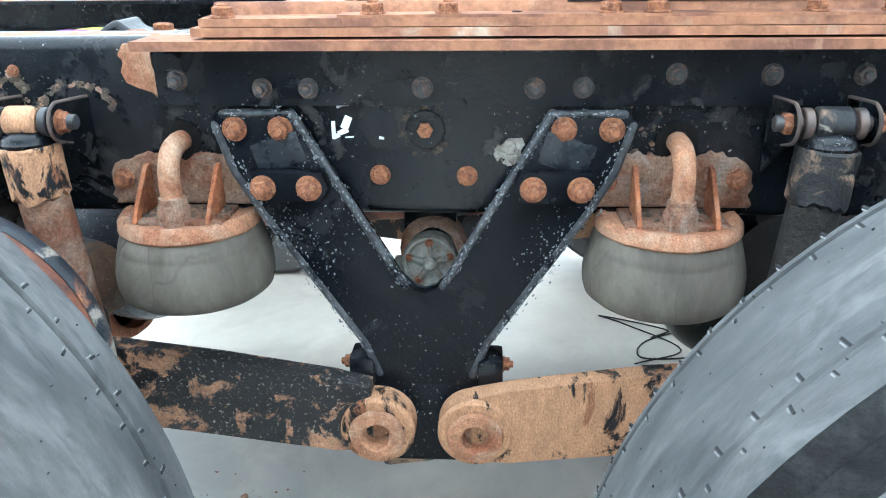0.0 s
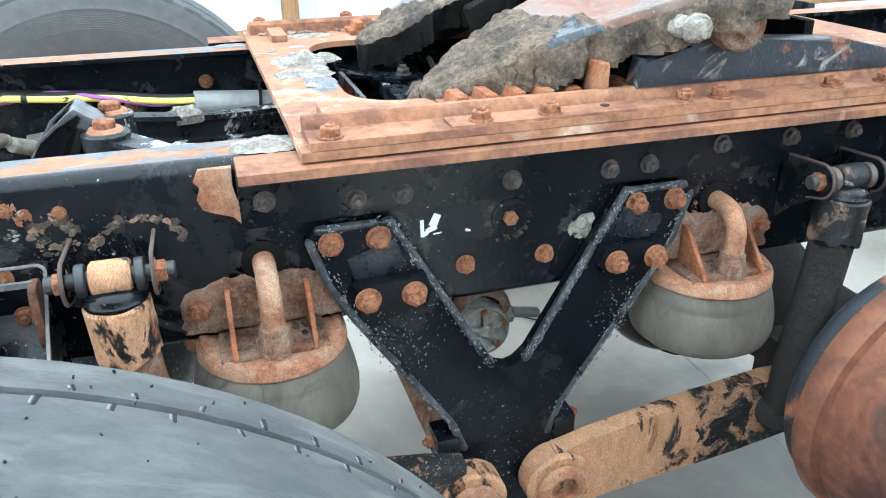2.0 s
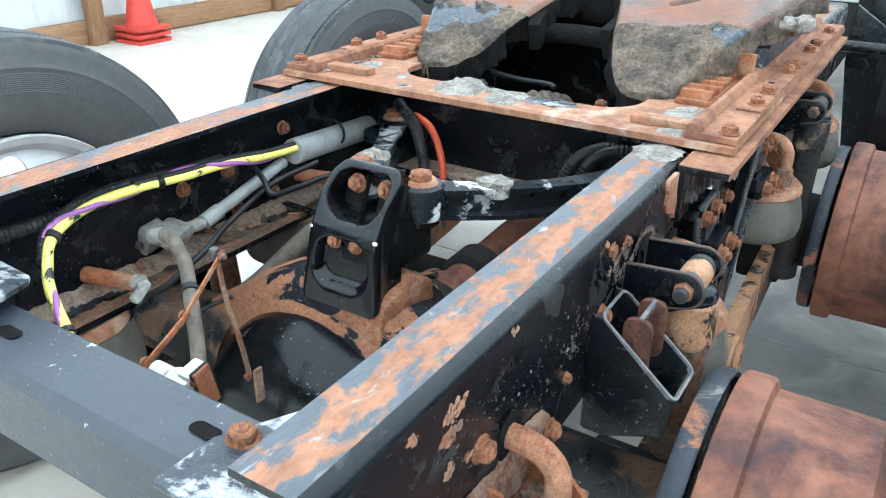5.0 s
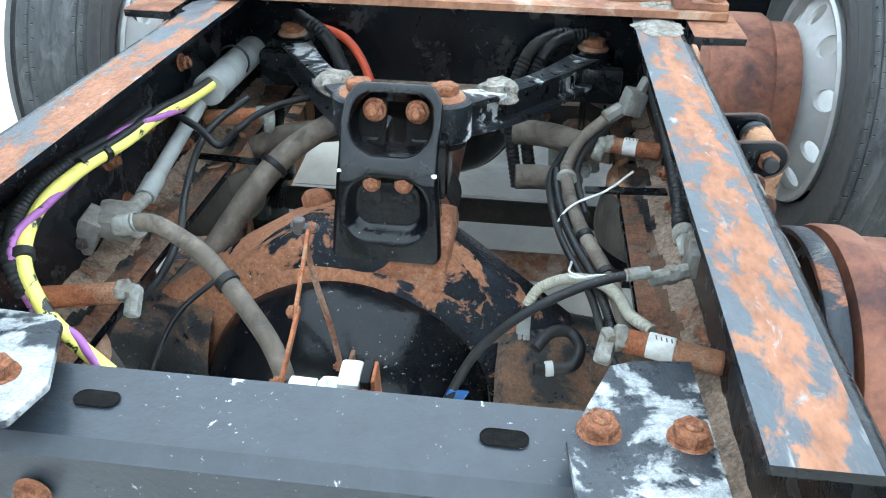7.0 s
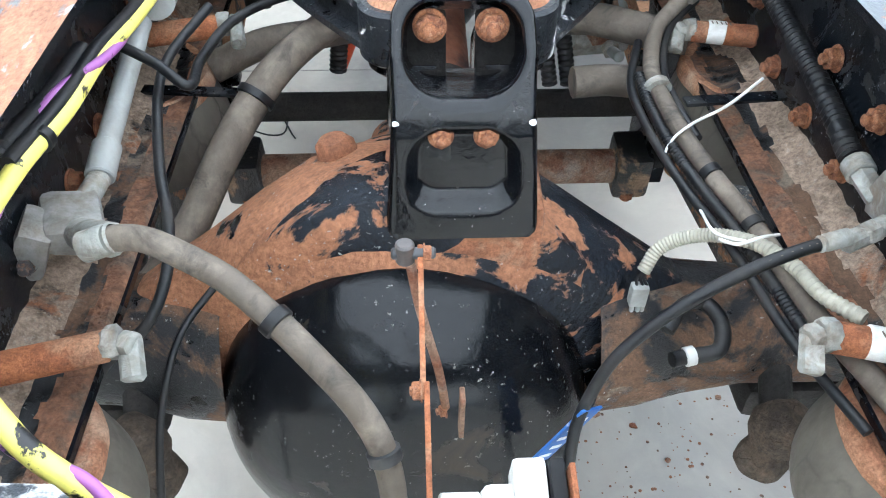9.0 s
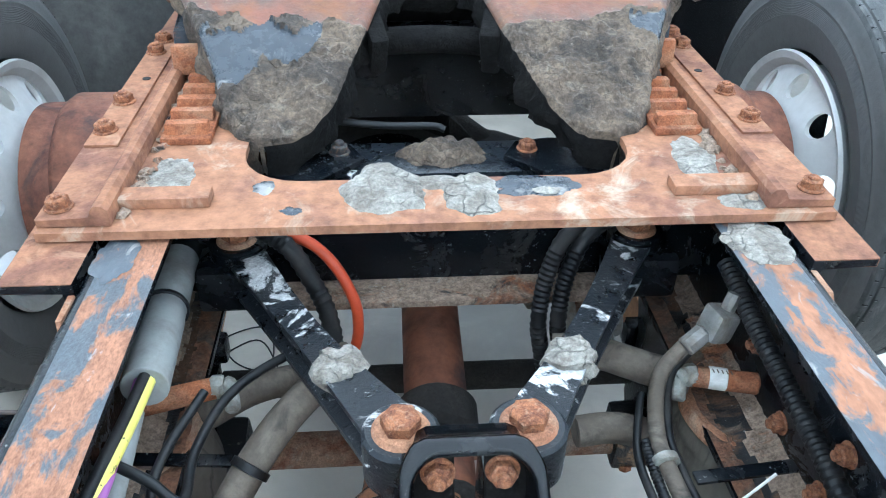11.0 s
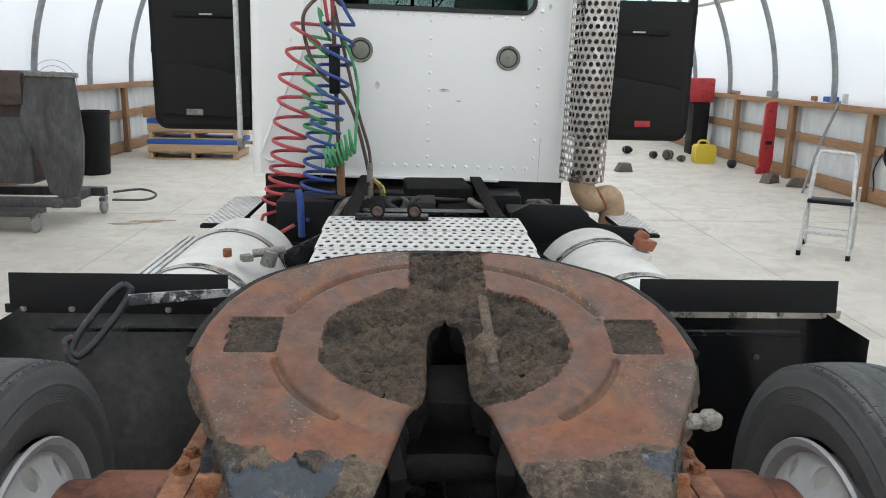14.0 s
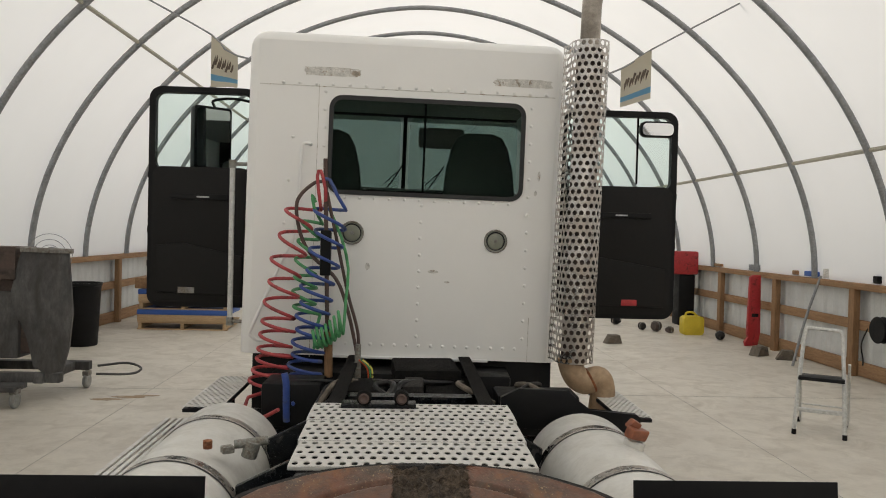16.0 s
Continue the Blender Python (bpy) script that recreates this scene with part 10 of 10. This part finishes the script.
def pallet(x, y, z, w=1.75, d=1.1):
    ob = thing("pallet", (x, y, z), "pine pallet stacked with a blue sheet", "pallet", "pallets")
    for k in range(7):
        bm = bm_new()
        box(bm, (x, y - d / 2 + d * (k + 0.5) / 7, z + 0.125), (w, 0.10, 0.02), bev=0.002)
        part("board", bm, pallet_wood, ob)
    for k in range(3):
        bm = bm_new()
        box(bm, (x - w / 2 + 0.05 + (w - 0.1) * k / 2, y, z + 0.068), (0.06, d, 0.092), bev=0.003)
        part("stringer", bm, pallet_wood, ob)
    bm = bm_new()
    box(bm, (x, y - d / 2 + 0.05, z + 0.011), (w, 0.10, 0.02), bev=0.002)
    part("board", bm, pallet_wood, ob)
    bm = bm_new()
    box(bm, (x, y - d / 2 + 0.02, z + 0.205), (w, 0.03, 0.13), bev=0.003)
    part("plank", bm, pallet_wood, ob)
    bm = bm_new()
    box(bm, (x, y, z + 0.315), (w + 0.02, d, 0.09), bev=0.02)
    part("blue_sheet", bm, blue_plastic, ob, "blue plastic sheet")
    return ob


pallet(-4.02, 13.7, 0.0, 1.6)
pallet(-4.02, 13.75, 0.36, 1.6)
bm = bm_new()
box(bm, (-4.05, 13.75, 0.83), (1.7, 1.0, 0.20), bev=0.01)
single("timber_stack", bm, timber_rail, (-4.05, 13.75, 0.72), "stack of pine boards on the pallets", "timber")

# small step ladder
lad = thing("step_ladder", (4.0, 6.4, 0), "small folding aluminium step ladder", "ladder")
X0, X1, Y0 = 4.06, 4.50, 6.55
LH = 0.95
for x in (X0, X1):
    bm = bm_new()
    tube(bm, [(x, Y0 - 0.05, 0.02), (x + (0.02 if x == X0 else -0.02), Y0 + 0.12, 0.5 * LH), (x + (0.05 if x == X0 else -0.05), Y0 + 0.27, 1.0 * LH)], 0.02, seg=8)
    part("leg", bm, aluminium, lad)
    bm = bm_new()
    tube(bm, [(x + 0.02, Y0 + 0.55, 0.02), (x + 0.02, Y0 + 0.40, 0.4 * LH), (x + 0.02, Y0 + 0.20, 0.72 * LH)], 0.014, seg=8)
    part("rear_leg", bm, aluminium, lad)
    for y in (Y0 - 0.05, Y0 + 0.55):
        bm = bm_new()
        cyl(bm, (x, y, 0), (x, y, 0.05), 0.022, seg=10)
        part("foot", bm, black_plastic, lad)
bm = bm_new()
tube(bm, [(X0 + 0.05, Y0 + 0.27, 0.98 * LH), (X0 + 0.07, Y0 + 0.28, 1.05 * LH), (X0 + 0.12, Y0 + 0.28, 1.06 * LH), (X1 - 0.12, Y0 + 0.28, 1.05 * LH), (X1 - 0.07, Y0 + 0.28, 1.04 * LH), (X1 - 0.05, Y0 + 0.27, 0.98 * LH)], 0.018, seg=8)
part("handle", bm, aluminium, lad)
for z, y, d, m in ((0.24, Y0 + 0.05, 0.07, aluminium), (0.56, Y0 + 0.17, 0.24, black_plastic)):
    bm = bm_new()
    box(bm, ((X0 + X1) / 2, y, z * LH), (X1 - X0 - 0.03, d, 0.035), bev=0.008)
    part("step", bm, m, lad)
bm = bm_new()
tube(bm, [(X0, Y0 + 0.5, 0.2), (X1, Y0 + 0.5, 0.2)], 0.01, seg=6)
part("brace", bm, aluminium, lad)

lad.location = (3.67, 6.25, 0)
lad.rotation_euler = (0, 0, radians(-30.8))

# by the right wall
jack = thing("engine_hoist_leg", (6.05, 12.4, 0), "red painted steel hoist leg leaning by the wall", "hoist part")
bm = bm_new()
prism(bm, [(6.02, 0.22), (6.05, 1.22), (6.10, 1.26), (6.24, 1.26), (6.26, 0.25), (6.22, 0.02), (6.0, 0.0), (5.98, 0.08), (6.06, 0.16)], "y", 12.35, 12.42, bev=0.012)
part("body", bm, red_paint, jack)
bm = bm_new()
box(bm, (6.15, 12.345, 0.55), (0.12, 0.004, 0.06), bev=0)
part("label", bm, hose_black, jack, "dark label")
can = thing("fuel_can", (5.6, 13.9, 0), "yellow plastic fuel can", "can")
bm = bm_new()
prism(bm, round_rect(5.40, 5.80, 0.0, 0.36, 0.05, 5), "y", 13.75, 14.0, bev=0.03)
part("body", bm, yellow_plastic, can)
bm = bm_new()
tube(bm, [(5.46, 13.87, 0.36), (5.5, 13.87, 0.43), (5.62, 13.87, 0.43), (5.70, 13.87, 0.36)], 0.02, seg=8)
part("handle", bm, yellow_plastic, can)
for k, (x, y, s, m) in enumerate(((5.05, 14.3, 0.12, scrap_rust), (4.80, 14.5, 0.09, grease), (5.20, 14.0, 0.08, scrap_rust), (5.85, 13.1, 0.10, grease), (4.5, 15.3, 0.10, black_plastic))):
    # a housing lying on its side, with a flange
    ob = thing("machine_part", (x, y, 0), "greasy removed machine part on the floor", "machine part", "machine parts")
    a = radians(37 + 70 * k)
    way = Vector((math.cos(a), math.sin(a), 0))
    c = Vector((x, y, s * 0.88))
    bm = bm_new()
    lathe(bm, [(0, -s), (s * 0.55, -s), (s * 0.75, -s * 0.6), (s * 0.8, s * 0.3), (s * 0.5, s * 0.7), (s * 0.3, s * 1.0), (0, s * 1.0)], c, way, seg=18, wobble=0.12)
    lumpy(bm, s * 0.05, 12, k)
    part("housing", bm, m, ob)
    bm = bm_new()
    lathe(bm, [(s * 0.3, -s * 0.06), (s * 0.9, -s * 0.06), (s * 0.9, s * 0.06), (s * 0.3, s * 0.06)], c - way * s * 0.4, way, seg=18)
    part("flange", bm, zinc, ob)


def chock(x, y, a):
    bm = bm_new()
    prism(bm, [(-0.15, 0), (0.15, 0), (0.10, 0.15), (-0.06, 0.15)], "y", -0.09, 0.09, bev=0.012)
    ob = single("wheel_chock", bm, hose_grey, (0, 0, 0), "grey rubber wheel chock on the floor", "wheel chock", "wheel chocks")
    ob.matrix_basis = pose(x, y, 0, 0, 0, a)
    return ob


chock(3.65, 12.45, 10)
chock(5.75, 11.3, 30)
chock(6.0, 10.9, -20)
lev = thing("pry_bar", (6.1, 10.4, 0), "long steel bar leaning on the wall", "bar")
bm = bm_new()
tube(bm, [(5.75, 10.2, 0.02), (6.0, 10.35, 0.7), (6.3, 10.5, 1.35)], 0.02, seg=8)
part("bar", bm, hoop_steel, lev)
red = thing("red_machine", (6.2, 15.6, 0), "red steel workshop machine by the wall", "machine")
bm = bm_new()
box(bm, (6.05, 15.6, 0.55), (0.35, 0.4, 1.1), bev=0.03)
part("stand", bm, black_plastic, red)
bm = bm_new()
box(bm, (6.0, 15.6, 1.35), (0.55, 0.5, 0.5), bev=0.04)
part("body", bm, red_paint, red)
for y, w, h, m in ((12.9, 0.35, 0.10, hoop_steel), (10.9, 0.3, 0.08, blue_plastic), (10.5, 0.06, 0.14, white_plastic), (9.2, 0.12, 0.10, black_plastic), (11.4, 0.12, 0.07, timber), (14.6, 0.5, 0.05, timber_rail)):
    bm = bm_new()
    box(bm, (6.40, y, 1.325 + h / 2), (0.12, w, h), (0, 0, random.uniform(-10, 10)), bev=0.012)
    single("ledge_clutter", bm, m, (6.40, y, 1.325), "small tool box lying on the wall ledge", "clutter", "wall ledge clutter")
reel = thing("cord_reel", (6.2, 8.9, 0.55), "black cord reel hung on the wall", "cord reel")
bm = bm_new()
lathe(bm, [(0.0, -0.05), (0.17, -0.05), (0.18, -0.04), (0.12, -0.03), (0.12, 0.03), (0.18, 0.04), (0.17, 0.05), (0, 0.05)], (6.28, 8.95, 0.72), (1, 0, 0), seg=28)
part("drum", bm, black_plastic, reel)
bm = bm_new()
tube(bm, [(6.2, 9.1, 0.72), (6.15, 9.15, 0.5), (6.15, 9.1, 0.3), (6.15, 9.1, 0.22)], 0.01, seg=6)
part("cord", bm, hose_black, reel)

# banners hung from the roof
for k, (x0_, x1_, z0a, z1a, z0b, z1b) in enumerate(((-2.68, -2.22, 3.74, 4.43, 3.65, 4.05), (2.71, 3.27, 3.56, 4.06, 3.78, 4.45))):
    ban = thing("banner", ((x0_ + x1_) / 2, 9.0, 3.6), "faded cloth banner with brown and blue printing under the roof", "banner", "banners")
    bm = bm_new()
    nx_, nz_ = 12, 8
    grid = []
    for j in range(nz_ + 1):
        v = j / nz_
        row = []
        for i in range(nx_ + 1):
            u = i / nx_
            lo, hi = z0a + (z0b - z0a) * u, z1a + (z1b - z1a) * u
            row.append(bm.verts.new((x0_ + (x1_ - x0_) * u, 9.0 + 0.02 * math.sin(u * 7) + 0.5 * (u if k else 1 - u), lo + (hi - lo) * v)))
        grid.append(row)
    for a_, b_ in zip(grid, grid[1:]):
        for i in range(nx_):
            bm.faces.new((a_[i], a_[i + 1], b_[i + 1], b_[i]))
    for f in bm.faces:
        c = f.calc_center_median()
        u = (c.x - x0_) / (x1_ - x0_)
        lo, hi = z0a + (z0b - z0a) * u, z1a + (z1b - z1a) * u
        f.material_index = 1 if 0.13 < (c.z - lo) / (hi - lo) < 0.26 else 0
    bmesh.ops.solidify(bm, geom=bm.faces[:], thickness=0.004)
    part("cloth", bm, [banner_cloth, banner_blue], ban)
    for j in range(9):
        bm = bm_new()
        u = 0.14 + 0.085 * j
        lo, hi = z0a + (z0b - z0a) * u, z1a + (z1b - z1a) * u
        h = (0.22 if j % 3 else 0.32) * (hi - lo)
        box(bm, (x0_ + (x1_ - x0_) * u, 8.990 + 0.02 * math.sin(u * 7) + 0.5 * (u if k else 1 - u), lo + (hi - lo) * (0.52 + 0.05 * (j % 2))), (0.028, 0.004, h), (0, 18, 0), bev=0.001)
        part("print", bm, print_brown, ban, "dark bar of faded printing")
    bm = bm_new()
    tube(bm, [(x0_ - 0.9, 9.0 + (0 if k else 0.5), 4.9 if k == 0 else 3.7), (x0_, 9.0 + (0 if k else 0.5), z1a), (x1_, 9.0 + (0.5 if k else 0), z1b), (x1_ + 1.2, 9.2, 5.1 if k else 3.9)], 0.012, seg=6, n=3)
    part("cord", bm, hoop_steel, ban)
# dry leaves, crumbs, a stain and a loose wire on the floor
bm = bm_new()
for k in range(420):
    x, y = random.gauss(0.42, 0.17), random.gauss(-0.66, 0.22)
    s = random.choice((0.0010, 0.0014, 0.0018, 0.0025, 0.0035))
    lathe(bm, [(0, 0.0), (s, 0.0), (s * 0.6, s * 0.5), (0, s * 0.55)], (x, y, 0.0), (random.uniform(-0.3, 0.3), random.uniform(-0.3, 0.3), 1), seg=7, wobble=0.35)
tagged(single("crumbs", bm, rust_edge, (0.3, -1.0, 0), "crumbs of dirt and rust fallen on the floor", "crumbs", kind="stuff"))
for k, (x, y) in enumerate(((0.30, -0.44), (0.37, -0.47), (0.56, -0.41), (0.60, -0.44), (0.42, -0.55), (0.22, -0.42), (-0.35, 0.05), (-0.5, -0.25), (-0.15, 0.15))):
    bm = bm_new()
    s = random.uniform(0.006, 0.013)
    prism(bm, [(x + s * math.cos(a) * random.uniform(0.6, 1.2), y + s * math.sin(a) * random.uniform(0.5, 1.0)) for a in [2 * math.pi * j / 8 for j in range(8)]], "z", 0.0, 0.005, bev=0.001)
    single("rust_flake", bm, rust_mud, (x, y, 0), "flake of rust lying on the floor", "rust flake", "rust flakes")
bm = bm_new()
tube(bm, [(-0.55 + 0.16 * math.cos(1.1 * k) * (1 - 0.03 * k), 0.52 + 0.13 * math.sin(1.7 * k) + 0.02 * k, 0.004) for k in range(11)], 0.0025, seg=5)
single("loose_wire", bm, hose_black, (-0.55, 0.5, 0), "thin curled wire lying on the floor", "wire")
for k, (x, y, w) in enumerate(((-3.19, 7.42, 0.16), (-3.0, 7.55, 0.20), (-2.84, 7.62, 0.12))):
    bm = bm_new()
    prism(bm, [(x + w * math.cos(a) * random.uniform(0.7, 1.2), y + 0.35 * w * math.sin(a) * random.uniform(0.6, 1.2)) for a in [2 * math.pi * j / 18 for j in range(18)]], "z", 0.0, 0.003, bev=0)
    single("floor_stain", bm, sawdust, (x, y, 0), "brown patch of dry dirt on the concrete floor", "floor stain", "floor stains")

# stacked traffic cones by the side wall
def traffic_cone(z):
    ob = thing("traffic_cone", (-5.36, 3.04, z), "red plastic traffic cone with a white band, stacked by the wall", "traffic cone", "stacked traffic cones")
    bm = bm_new()
    prism(bm, round_rect(-5.36 - 0.18, -5.36 + 0.18, 3.04 - 0.18, 3.04 + 0.18, 0.03), "z", z, z + 0.028, bev=0.004)
    part("base", bm, cone_red, ob)
    bm = bm_new()
    lathe(bm, [(0.142, 0.026), (0.140, 0.05), (0.128, 0.09), (0.102, 0.24), (0.060, 0.50), (0.032, 0.67), (0.026, 0.68), (0.022, 0.67), (0.05, 0.50), (0.13, 0.026)], (-5.36, 3.04, z), seg=32)
    body = part("body", bm, cone_red, ob)
    bm = bm_new()
    lathe(bm, [(0.0895, 0.33), (0.0715, 0.44), (0.0695, 0.44), (0.0870, 0.33)], (-5.36, 3.04, z), seg=32)
    part("band", bm, white_paint, body, "white reflective band")
    return ob


cone_red = material("faded_red_plastic", (0.58, 0.055, 0.035), 0.5, patch=(0.42, 0.05, 0.04), amount=0.35, pscale=6, var=0.12, bump=0.1, edge=0.15)
for k in range(3):
    traffic_cone(0.001 + 0.055 * k)
